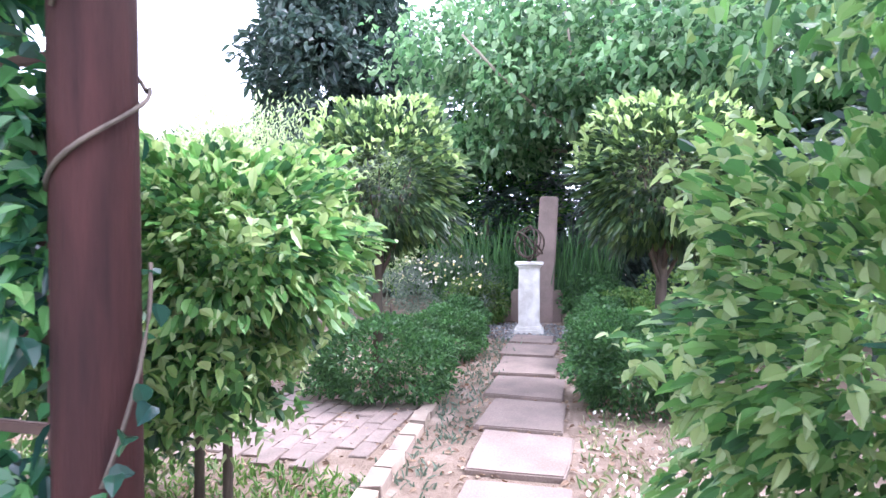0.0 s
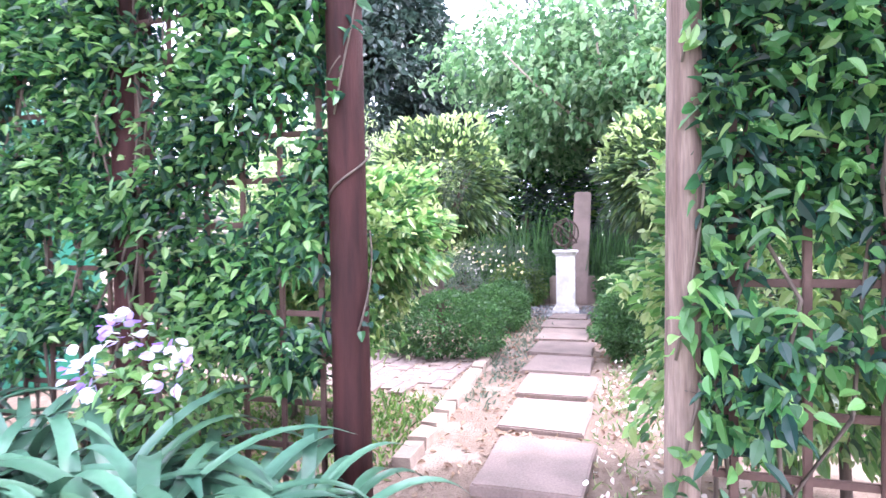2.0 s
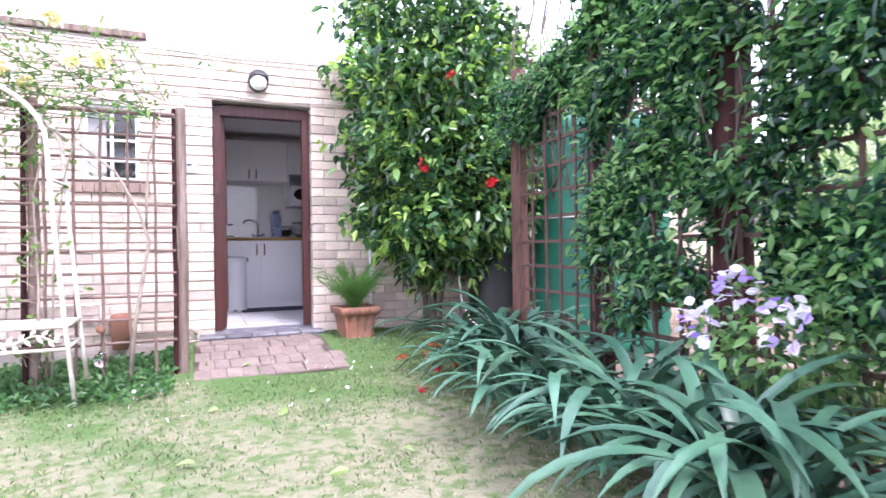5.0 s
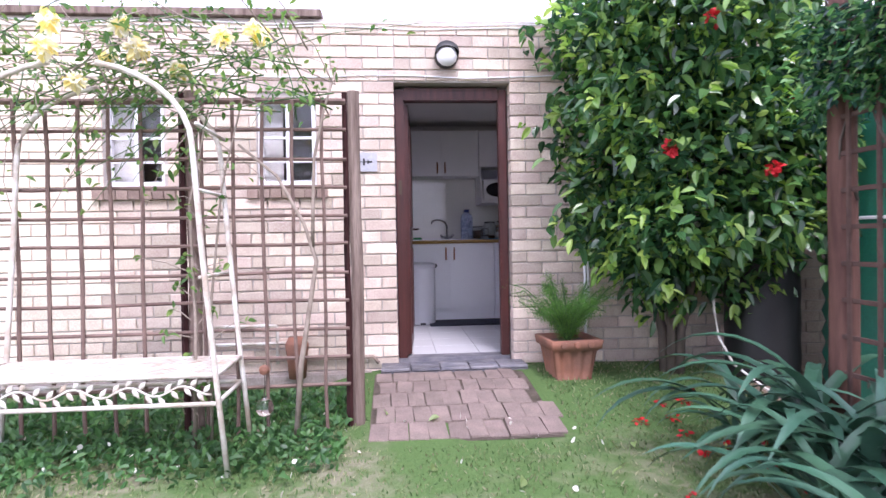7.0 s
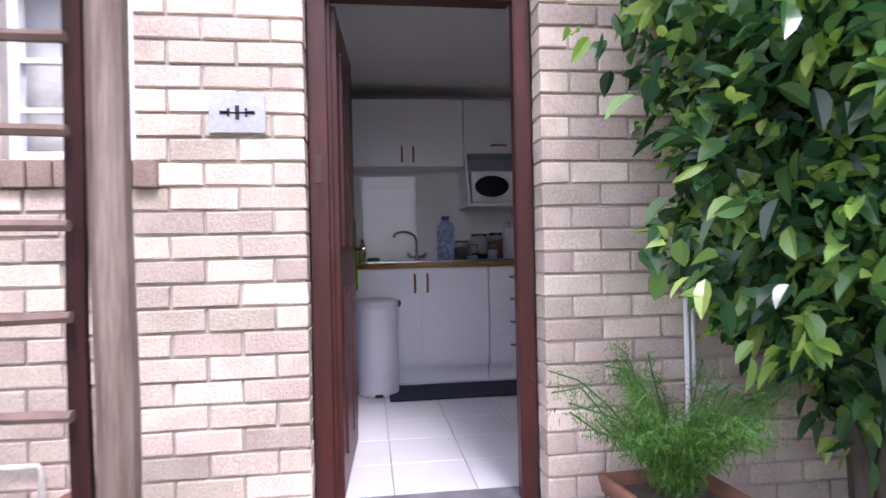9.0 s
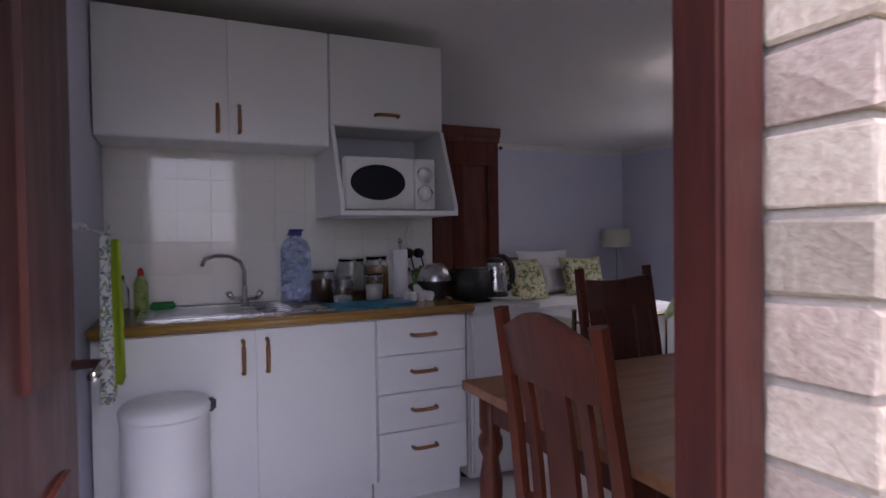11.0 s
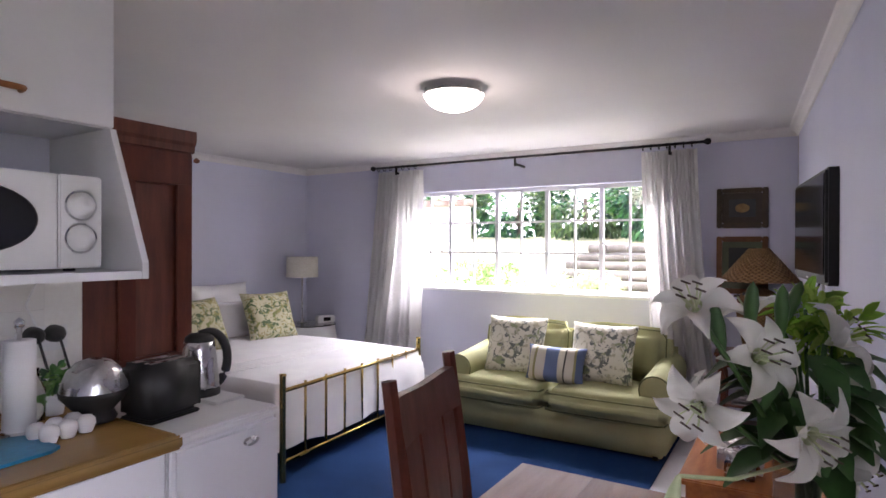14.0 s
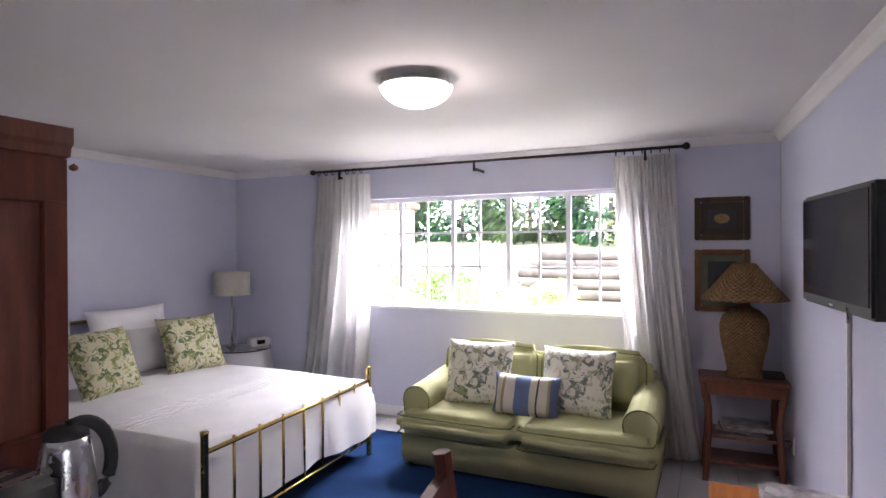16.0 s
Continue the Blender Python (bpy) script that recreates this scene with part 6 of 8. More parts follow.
for k, z in enumerate((2.115, 2.50, 2.47)):
    pts = [(x * 0.35 - 3.4, -0.008, z + 0.012 * math.sin(x * 1.7 + k)) for x in range(18)]
    part("wire", tube(pts, 0.005, 5), WHITEPLASTIC, cb, "", True)
hs = tube([(1.72, -0.52, 0.62), (1.70, -0.56, 0.40), (1.70, -0.62, 0.22), (1.74, -0.72, 0.06), (1.84, -0.90, -0.06), (1.98, -1.15, -0.12), (2.05, -1.45, -0.155), (1.98, -1.8, -0.175), (1.85, -2.1, -0.185)], 0.0085, 8)
solid("garden_hose", hs, IRON_WHITE, "pale garden hose trailing down by the tank", "hose", smooth=True)
# made-up black barrel, added to darken the gap between camellia and tank
wb = thing("dark_gap_barrel", (2.13, -0.42, -0.14), "tall black barrel shape added to fill the dark gap by the tank", "barrel")
part("body", lathe([(0.215, 0), (0.23, 0.03)] + [(0.238 + 0.005 * (k % 2), 0.1 + 0.11 * k) for k in range(14)] + [(0.225, 1.66)], (0, 0, 0), 28), BLACK, wb, "", True)
part("lid", lathe([(0.242, 1.66), (0.242, 1.70), (0.10, 1.72), (0.0, 1.722)], (0, 0, 0), 28, cap=False), BLACK, wb, "", True)
hg = thing("hanging_glass_ball", (-1.155, -1.155, 0.02), "clear glass garden ball hanging on a rusty wire", "ornament")
part("ball", lathe([(0.0, -0.05), (0.028, -0.042), (0.046, -0.018), (0.048, 0.008), (0.034, 0.036), (0.012, 0.048), (0.012, 0.06)], (0, 0, 0), 20, cap=False), GLASS, hg, "", True)
part("wire", tube([(0, 0, 0.055), (0.004, 0.002, 0.13), (-0.002, 0.01, 0.235)], 0.003, 5), RUST, hg)
part("rosette", lathe([(0.0, -0.012), (0.03, -0.012), (0.022, 0.008), (0.0, 0.014)], (0, 0, 0), 8, m=pose(0, -0.004, 0.2, 90, 0, 0), cap=False), TERRACOTTA, hg, "rust-red metal flower")

# ---- outside the wide window ----
lw = thing("log_wall", (0, 0, 0), "low retaining wall of stacked timber logs", "retaining wall")
rg = random.Random(6)
for k in range(6):
    z = 0.72 + k * 0.135
    pts = [(8.3 + 0.06 * k + rg.uniform(-0.02, 0.02), 4.0 - s * 0.9 - 0.15 * k, z + rg.uniform(-0.015, 0.015)) for s in range(6)]
    part("log", tube(pts, 0.066, 10), LOGWOOD, lw, "", True)
for k, (x, y, r, h) in enumerate(((7.6, 4.2, 0.45, 0.4), (7.4, 3.5, 0.35, 0.33), (8.0, 5.0, 0.5, 0.45), (7.8, 2.9, 0.3, 0.3))):
    t = thing("flower_bed_plant", (x, y, ground_z(x, y)), "low yellow-green plant in the bed outside", "plant", group="bed plants outside the window")
    rs_ = np.random.RandomState(600 + k)
    p, d = blob(900, (0, 0, h * 0.4), (r, r, h * 0.6), 600 + k, 0.4, 0.2, 2, -0.7)
    leaves("foliage", p, outward(d, rs_, 0.6, 0.5, 0.4), 0.08, 0.02, LEAF_PALE if k % 2 else LEAF_ROSE, t, rng=rs_)
for k in range(9):
    x, y = 15.0 + 0.6 * math.sin(k * 2.1), -1.0 + k * 2.1
    t = thing("boundary_hedge", (x, y, ground_z(x, y)), "tall leafy green hedge at the top of the bank", "hedge", group="boundary hedge")
    rs_ = np.random.RandomState(620 + k)
    p, d = blob(3000, (0, 0, 1.0), (1.3, 1.5, 1.25), 620 + k, 0.6, 0.3, 2.2)
    leaves("foliage", p, outward(d, rs_, 0.5, 0.7), 0.16, 0.10, LEAF_BAY if k % 2 else LEAF_VINE, t, rng=rs_)
    part("stem", tube([(0, 0, -0.1), (0, 0, 1.0)], 0.06, 6), BARK, t)
hw = thing("garden_wall", (0, 0, 0), "pale plastered garden wall with a brown coping", "wall")
part("wall", bx((12.0, 7.2, 0.5), (12.25, 13.0, 2.35), 0.01), CEILPAINT, hw)
part("coping", bx((11.9, 7.1, 2.35), (12.35, 13.1, 2.5), 0.02), GREYPOST, hw)
# ---- kitchen ----
def bar_handle(parent, c, length, vertical=True):
    h = length / 2
    x, y, z = c
    if vertical:
        pts = [(x, y + 0.03, z - h), (x, y + 0.004, z - h + 0.004), (x, y, z - h + 0.02), (x, y - 0.002, z), (x, y, z + h - 0.02), (x, y + 0.004, z + h - 0.004), (x, y + 0.03, z + h)]
    else:
        pts = [(x - h, y + 0.03, z), (x - h + 0.004, y + 0.004, z), (x - h + 0.02, y, z), (x, y - 0.002, z), (x + h - 0.02, y, z), (x + h - 0.004, y + 0.004, z), (x + h, y + 0.03, z)]
    return part("handle", tube(pts, 0.0085, 8), HANDLE, parent, "curved wooden bar handle", True)


def base_unit(x0, x1, doors, label, drawers=0, handles=()):
    t = thing("base_cabinet", (0, 0, 0), label, "cabinet", group="kitchen base cabinets")
    part("body", bx((x0 + 0.002, 2.125, 0.13), (x1 - 0.002, 2.70, 0.86), 0.002), WHITEPAINT, t)
    part("plinth", bx((x0 + 0.002, 2.19, 0.0), (x1 - 0.002, 2.22, 0.128), 0.002), WHITEPAINT, t)
    if drawers:
        zs = (0.856, 0.692, 0.521, 0.350, 0.135)
        for k in range(4):
            d = part("drawer_front", bx((x0 + 0.004, 2.105, zs[k + 1] + 0.003), (x1 - 0.004, 2.124, zs[k] - 0.003), 0.003), WHITEPAINT, t)
            bar_handle(d, ((x0 + x1) / 2, 2.075, zs[k] - 0.078), 0.115, False)
    for (a, b, hx) in doors:
        d = part("door", bx((a + 0.003, 2.105, 0.138), (b - 0.003, 2.124, 0.853), 0.003), WHITEPAINT, t)
        bar_handle(d, (hx, 2.075, 0.748), 0.13)


base_unit(-0.415, 0.66, [(-0.41, 0.155, 0.110), (0.157, 0.658, 0.202)], "white two-door kitchen base cabinet")
base_unit(0.662, 1.10, [], "white kitchen cabinet with four drawers", 4)

wt = thing("worktop", (0, 0, 0), "light brown wood-effect kitchen worktop", "worktop")
part("top", bx((-0.418, 2.0935, 0.862), (1.1175, 2.722, 0.8995), 0.002), WORKTOP, wt)
part("front_edge", bx((-0.418, 2.075, 0.862), (1.135, 2.093, 0.90), 0.009, seg=4), WORKTOP, wt, "rounded front edge", True)
part("end_edge", bx((1.118, 2.0935, 0.862), (1.135, 2.722, 0.90), 0.009, seg=4), WORKTOP, wt, "rounded end strip", True)


def upper_units():
    t = thing("wall_cabinet", (0, 0, 0), "white two-door kitchen wall cabinet", "cabinet", group="kitchen wall cabinets")
    part("body", bx((-0.415, 2.385, 1.64), (0.535, 2.722, 2.165), 0.002), WHITEPAINT, t)
    for a, b, hx in ((-0.412, 0.092, 0.05), (0.094, 0.533, 0.138)):
        d = part("door", bx((a + 0.002, 2.366, 1.642), (b - 0.002, 2.384, 2.162), 0.003), WHITEPAINT, t)
        bar_handle(d, (hx, 2.336, 1.735), 0.115)
    t = thing("microwave_cabinet", (0, 0, 0), "white wall cabinet with an open shelf below a flap", "cabinet", group="kitchen wall cabinets")
    x0, x1 = 0.538, 1.112
    part("body", bx((x0, 2.385, 1.742), (x1, 2.722, 2.165), 0.002), WHITEPAINT, t)
    d = part("flap", bx((x0 + 0.002, 2.366, 1.744), (x1 - 0.002, 2.384, 2.162), 0.003), WHITEPAINT, t)
    bar_handle(d, (0.815, 2.336, 1.80), 0.115, False)
    for x in (x0, x1 - 0.018):
        bm = bmesh.new()
        out = [(2.722, 1.315), (2.20, 1.315), (2.20, 1.36), (2.36, 1.74), (2.722, 1.74)]
        lo = [bm.verts.new((x, y, z)) for y, z in out]
        hi = [bm.verts.new((x + 0.018, y, z)) for y, z in out]
        grid_faces(bm, [lo, hi])
        bmesh.ops.recalc_face_normals(bm, faces=bm.faces[:])
        part("side_panel", bm, WHITEPAINT, t)
    part("shelf", bx((x0 + 0.018, 2.20, 1.315), (x1 - 0.018, 2.722, 1.337), 0.002), WHITEPAINT, t)
    part("back_panel", bx((x0 + 0.018, 2.70, 1.337), (x1 - 0.018, 2.72, 1.742), 0.001), WALLPAINT, t)


upper_units()


def microwave():
    t = thing("microwave", (0.80, 2.45, 1.339), "white microwave oven with an oval dark window", "microwave")
    part("body", bx((-0.225, -0.16, 0.006), (0.225, 0.16, 0.25), 0.008), WHITEPLASTIC, t)
    d = part("door", bx((-0.224, -0.182, 0.008), (0.115, -0.162, 0.248), 0.006), WHITEPLASTIC, t)
    bm = lathe([(0.0, 0.0), (0.128, 0.0), (0.133, 0.004), (0.128, 0.007), (0.0, 0.008)], (0, 0, 0), 40, m=Matrix.Translation((-0.065, -0.182, 0.13)) @ Matrix.Diagonal((1, 1, 0.62, 1)) @ pose(0, 0, 0, 90, 0, 0), cap=False)
    part("window", bm, SCREEN, d, "oval dark glass window")
    p = part("control_panel", bx((0.118, -0.180, 0.008), (0.224, -0.162, 0.248), 0.004), WHITEPLASTIC, t)
    for z in (0.17, 0.085):
        part("dial", lathe([(0.034, 0), (0.034, 0.006), (0.026, 0.010), (0.024, 0.022), (0.0, 0.023)], (0, 0, 0), 24, m=pose(0.17, -0.180, z, 90, 0, 0), cap=False), WHITEPLASTIC, p, "grey-ringed dial", True)
        part("dial_ring", lathe([(0.036, 0), (0.040, 0), (0.040, 0.002), (0.036, 0.002)], (0, 0, 0), 24, m=pose(0.17, -0.1805, z, 90, 0, 0), cap=False), STEEL, p)
    for x in (-0.18, 0.18):
        part("foot", lathe([(0.015, -0.002), (0.015, 0.008)], (x, -0.1, 0), 10), BLACK, t)


microwave()

# splashback
sp = tagged(part("splashback", bx((-0.418, 2.716, 0.902), (1.2, 2.7245, 1.64), 0), GROUT), "glossy white square wall tiles", "tiles", kind="structure")
tm = brick_meshes(0.1495, 0.1495, 0.006, 2, GLOSSTILE, 40, 0.0, 0.0009)
rg = random.Random(7)
for i in range(11):
    for j in range(5):
        x, z = -0.34 + i * 0.15, 0.9025 + j * 0.15
        if x + 0.075 > 1.2 or z + 0.15 > 1.66:
            continue
        share("wall_tile", tm[(i + j) % 2], sp, pose(x, 2.7125, z, rg.uniform(-0.14, 0.14), 0, rg.uniform(-0.14, 0.14)))

# sink and tap
sk = thing("sink", (0, 0, 0.9), "stainless steel sink with a ribbed drainer", "sink")
bm = bmesh.new()
X0, X1, Y0, Y1 = -0.21, 0.13, 2.25, 2.55
out = [(-0.24, 2.19), (0.50, 2.19), (0.53, 2.22), (0.53, 2.60), (0.50, 2.63), (-0.24, 2.63), (-0.27, 2.60), (-0.27, 2.22)]
part("rim", prism(out, 0.0008, 0.005), STEEL, sk)
# flat plates, no recess: the bowl's shade is put into a darker steel
part("bowl", bx((X0, Y0, 0.0055), (X1, Y1, 0.0062), 0.0003, bm=bx((X0 + 0.03, Y0 + 0.03, 0.0063), (X1 - 0.03, Y1 - 0.03, 0.0068), 0.0002)), mat("shaded_steel", (0.25, 0.25, 0.26), (0.32, 0.32, 0.33), 0.3, metal=1.0), sk)
for k in range(9):
    part("rib", tube([(0.19, 2.26 + k * 0.035, 0.006), (0.47, 2.26 + k * 0.035, 0.006)], 0.004, 6), STEEL, sk, "", True)
tp = thing("mixer_tap", (0.17, 2.60, 0.905), "chrome swan-neck mixer tap with two handles", "tap")
part("body", lathe([(0.022, 0), (0.022, 0.01), (0.014, 0.02), (0.014, 0.09)], (0, 0, 0), 16, bm=tube([(-0.06, 0, 0.03), (0.06, 0, 0.03)], 0.011, 10)), CHROME, tp, "", True)
part("spout", tube([(0, 0, 0.08), (0, 0, 0.16), (-0.02, -0.01, 0.205), (-0.07, -0.03, 0.232), (-0.13, -0.05, 0.235), (-0.175, -0.07, 0.22), (-0.19, -0.075, 0.19)], 0.0095, 10), CHROME, tp, "", True)
for s in (-1, 1):
    part("tap_handle", tube([(s * 0.055, 0, 0.03), (s * 0.075, -0.01, 0.06)], 0.013, 8, r1=0.016), CHROME, tp, "", True)


def water_bottle():
    t = thing("water_bottle", (0.405, 2.56, 0.906), "large clear blue plastic water bottle", "bottle")
    prof = [(0.0, 0.004), (0.06, 0.0), (0.074, 0.012)]
    for k in range(9):
        prof += [(0.0755, 0.03 + k * 0.024), (0.0705, 0.042 + k * 0.024)]
    prof += [(0.074, 0.25), (0.06, 0.29), (0.035, 0.312), (0.026, 0.318), (0.026, 0.33)]
    prof += [(0.0, 0.331)]
    part("body", lathe(prof, (0, 0, 0), 28, cap=False), BOTTLE, t, "", True)
    part("cap", lathe([(0.032, 0.322), (0.032, 0.35), (0.028, 0.354), (0.0, 0.354)], (0, 0, 0), 20, cap=False), mat("blue_cap", (0.03, 0.06, 0.28), None, 0.4), t, "dark blue screw cap", True)
    part("carry_ring", tube([(0.036 * math.cos(radians(q)), 0.036 * math.sin(radians(q)), 0.340 + 0.010 * math.cos(radians(q))) for q in range(0, 361, 20)], 0.005, 6), mat("blue_ring", (0.03, 0.06, 0.28), None, 0.4), t, "", True)


water_bottle()


def jar(x, y, r, h, fill, fh, label):
    t = thing("storage_jar", (x, y, 0.902), label, "jar", group="glass jars on the worktop")
    part("glass", lathe([(0.0, 0.001), (r, 0.001), (r, h * 0.82), (r * 0.86, h * 0.9), (r * 0.86, h), (r * 0.82, h), (r * 0.82, h * 0.9), (r * 0.95, h * 0.8), (r * 0.95, 0.006), (0.0, 0.006)], (0, 0, 0), 24, cap=False), GLASS, t, "", True)
    part("lid", lathe([(r * 0.88, h * 1.0), (r * 0.88, h * 1.06), (0.0, h * 1.07)], (0, 0, 0), 24, cap=False), GLASS, t, "", True)
    part("clip_ring", tube(arc((0, 0, h * 0.95), r * 0.9, 0, 360, 24, "xy"), 0.0028, 5), STEEL, t, "wire clip", True)
    part("clip", bx((-0.008, -r * 0.95 - 0.006, h * 0.78), (0.008, -r * 0.9, h * 1.0), 0.002), STEEL, t)
    if fh:
        part("contents", lathe([(0.0, 0.007), (r * 0.93, 0.007), (r * 0.93, fh), (r * 0.5, fh + 0.006), (0.0, fh + 0.004)], (0, 0, 0), 20, cap=False), fill, t, "", True)


COFFEE = mat("coffee", (0.10, 0.05, 0.025), (0.16, 0.08, 0.04), 0.9, scale=40)
SUGAR = mat("sugar", (0.75, 0.74, 0.72), (0.7, 0.69, 0.67), 0.9)
GRAINS = mat("grains", (0.36, 0.2, 0.08), (0.28, 0.15, 0.06), 0.9, scale=40)
jar(0.54, 2.57, 0.066, 0.15, COFFEE, 0.10, "clip-top glass jar of ground coffee")
jar(0.60, 2.43, 0.05, 0.12, SUGAR, 0.03, "small glass jar, nearly empty")
jar(0.685, 2.575, 0.074, 0.20, COFFEE, 0.04, "tall clip-top glass jar")
jar(0.765, 2.45, 0.047, 0.13, SUGAR, 0.075, "small glass jar of white sugar")
jar(0.825, 2.59, 0.062, 0.205, GRAINS, 0.16, "tall clip-top glass jar of brown cereal")
cbm = prism([(-0.20, -0.10), (0.17, -0.10), (0.20, -0.08), (0.20, 0.08), (0.17, 0.10), (-0.20, 0.10), (-0.215, 0.08), (-0.215, -0.08)], 0, 0.008)
ob = solid("chopping_board", cbm, mat("blue_plastic", (0.02, 0.26, 0.44), (0.015, 0.22, 0.38), 0.35), "bright blue plastic chopping board", "chopping board")
ob.matrix_basis = pose(0.70, 2.305, 0.9015, 0, 0, 4)
kr = thing("kitchen_roll", (0.905, 2.45, 0.902), "white paper towel roll on a chrome stand", "kitchen roll")
part("roll", lathe([(0.018, 0.012), (0.038, 0.012), (0.038, 0.25), (0.018, 0.25)], (0, 0, 0), 28), LINEN, kr, "", True)
part("stand", lathe([(0.055, 0), (0.055, 0.006), (0.006, 0.010), (0.006, 0.28), (0.012, 0.285), (0.013, 0.30), (0.0, 0.312)], (0, 0, 0), 20, cap=False), CHROME, kr, "", True)
gl = thing("glass_bottle", (0.985, 2.55, 0.902), "small clear glass bottle", "bottle")
part("glass", lathe([(0.0, 0.0), (0.028, 0.0), (0.028, 0.09), (0.012, 0.12), (0.012, 0.15), (0.0, 0.15)], (0, 0, 0), 16, cap=False), GLASS, gl, "", True)
eb = thing("egg_box", (0.955, 2.335, 0.902), "pale egg carton on the worktop", "egg box", rz=10)
for i in range(3):
    for j in range(2):
        part("cup", lathe([(0.016, 0), (0.024, 0.022), (0.022, 0.036), (0.014, 0.044), (0.0, 0.047)], (-0.05 + 0.05 * i, -0.025 + 0.05 * j, 0), 12, cap=False), CEILPAINT, eb, "", True)
hp = thing("herb_pot", (1.045, 2.57, 0.902), "small white pot with a green sprig", "pot")
part("pot", lathe([(0.025, 0), (0.034, 0.06), (0.03, 0.06), (0.0, 0.05)], (0, 0, 0), 16, cap=False), WHITEPLASTIC, hp, "", True)
p, d = blob(60, (0, 0, 0.1), (0.03, 0.03, 0.04), 700, 0.2)
leaves("leaf_sprig", p, outward(d, np.random.RandomState(1)), 0.04, 0.02, LEAF_JASMINE, hp)
so = thing("wall_socket", (0, 0, 0), "double wall socket with two black plugs", "socket")
part("plate", bx((1.0, 2.704, 1.07), (1.15, 2.7115, 1.15), 0.004), WHITEPLASTIC, so)
for x in (1.045, 1.105):
    part("plug", lathe([(0.028, 0), (0.026, 0.03), (0.015, 0.045), (0.0, 0.046)], (0, 0, 0), 16, m=pose(x, 2.703, 1.125, 90, 0, 0), cap=False), BLACK, so, "black plug", True)
    part("flex", tube([(x, 2.66, 1.115), (x + 0.01, 2.63, 1.03), (x + 0.03, 2.60, 0.93)], 0.004, 6), BLACK, so, "", True)
part("flex", tube([(1.06, 2.708, 1.15), (1.03, 2.706, 1.22), (1.06, 2.705, 1.29), (1.05, 2.70, 1.33)], 0.0035, 6), WHITEPLASTIC, so, "thin white flex", True)
pc = thing("egg_cooker", (1.075, 2.405, 0.902), "round steel-domed egg cooker on a black base", "egg cooker")
part("base", lathe([(0.055, 0), (0.06, 0.01), (0.05, 0.03), (0.088, 0.075), (0.09, 0.09)], (0, 0, 0), 28), BLACK, pc, "", True)
part("dome", lathe([(0.087, 0.09), (0.085, 0.105), (0.07, 0.145), (0.045, 0.17), (0.02, 0.178), (0.0, 0.179)], (0, 0, 0), 28, cap=False), STEEL, pc, "", True)
part("side_handle", lathe([(0.0, -0.025), (0.02, -0.022), (0.024, 0.0), (0.02, 0.022), (0.0, 0.025)], (0.108, -0.01, 0.10), 12, cap=False), BLACK, pc, "", True)

# fridge and what stands on it
fr = thing("fridge", (0, 0, 0), "small white under-counter fridge", "fridge")
part("body", bx((1.15, 2.19, 0.03), (1.545, 2.70, 0.845), 0.008), WHITEPAINT, fr)
part("top", bx((1.147, 2.15, 0.846), (1.548, 2.70, 0.873), 0.008), WHITEPLASTIC, fr)
d = part("door", bx((1.15, 2.15, 0.06), (1.545, 2.187, 0.842), 0.014, seg=3), WHITEPAINT, fr)
part("handle", lathe([(0.0, -0.004), (0.028, 0.0), (0.03, 0.006), (0.0, 0.012)], (0, 0, 0), 20, m=Matrix.Translation((1.42, 2.15, 0.79)) @ Matrix.Diagonal((1, 1, 0.5, 1)) @ pose(0, 0, 0, 90, 0, 0), cap=False), STEEL, d, "oval steel badge handle", True)
for x in (1.18, 1.51):
    part("foot", lathe([(0.02, 0), (0.02, 0.035)], (x, 2.3, 0), 10), BLACK, fr)
ts = thing("toaster", (1.262, 2.375, 0.874), "long black two-slice toaster", "toaster", rz=6)
part("body", bx((-0.095, -0.075, 0.01), (0.095, 0.075, 0.175), 0.018, seg=3), BLACK, ts, "", True)
part("side", bx((0.096, -0.06, 0.02), (0.103, 0.06, 0.16), 0.003), BLACK, ts)
for y in (-0.03, 0.03):
    part("slot", bx((-0.072, y - 0.014, 0.1745), (0.072, y + 0.014, 0.1765), 0.0005), STEEL, ts)
part("base", bx((-0.09, -0.07, 0.0), (0.09, 0.07, 0.012), 0.004), BLACK, ts)
tr_ = solid("tray", bx((1.42, 2.32, 0.8745), (1.62 - 0.075, 2.62, 0.884), 0.004), WHITEPLASTIC, "thin white tray under the kettle", "tray")
kt = thing("kettle", (1.468, 2.47, 0.884), "steel jug kettle with a black handle", "kettle", rz=-25)
kt.matrix_basis = kt.matrix_basis @ Matrix.Scale(0.93, 4)
part("base", lathe([(0.075, 0), (0.075, 0.018), (0.06, 0.024)], (0, 0, 0), 24), BLACK, kt, "", True)
part("body", lathe([(0.068, 0.026), (0.0705, 0.032), (0.070, 0.05), (0.067, 0.09), (0.062, 0.13), (0.057, 0.17), (0.053, 0.20)], (0, 0, 0), 28), STEEL, kt, "", True)
part("lid", lathe([(0.053, 0.20), (0.052, 0.215), (0.035, 0.228), (0.0, 0.232)], (0, 0, 0), 24, cap=False), BLACK, kt, "", True)
part("handle", tube([(0.0, 0, 0.224)] + [(0.036 + 0.066 * math.cos(radians(q)), 0, 0.128 + 0.104 * math.sin(radians(q))) for q in range(92, -75, -12)], 0.017, 12), BLACK, kt, "", True)

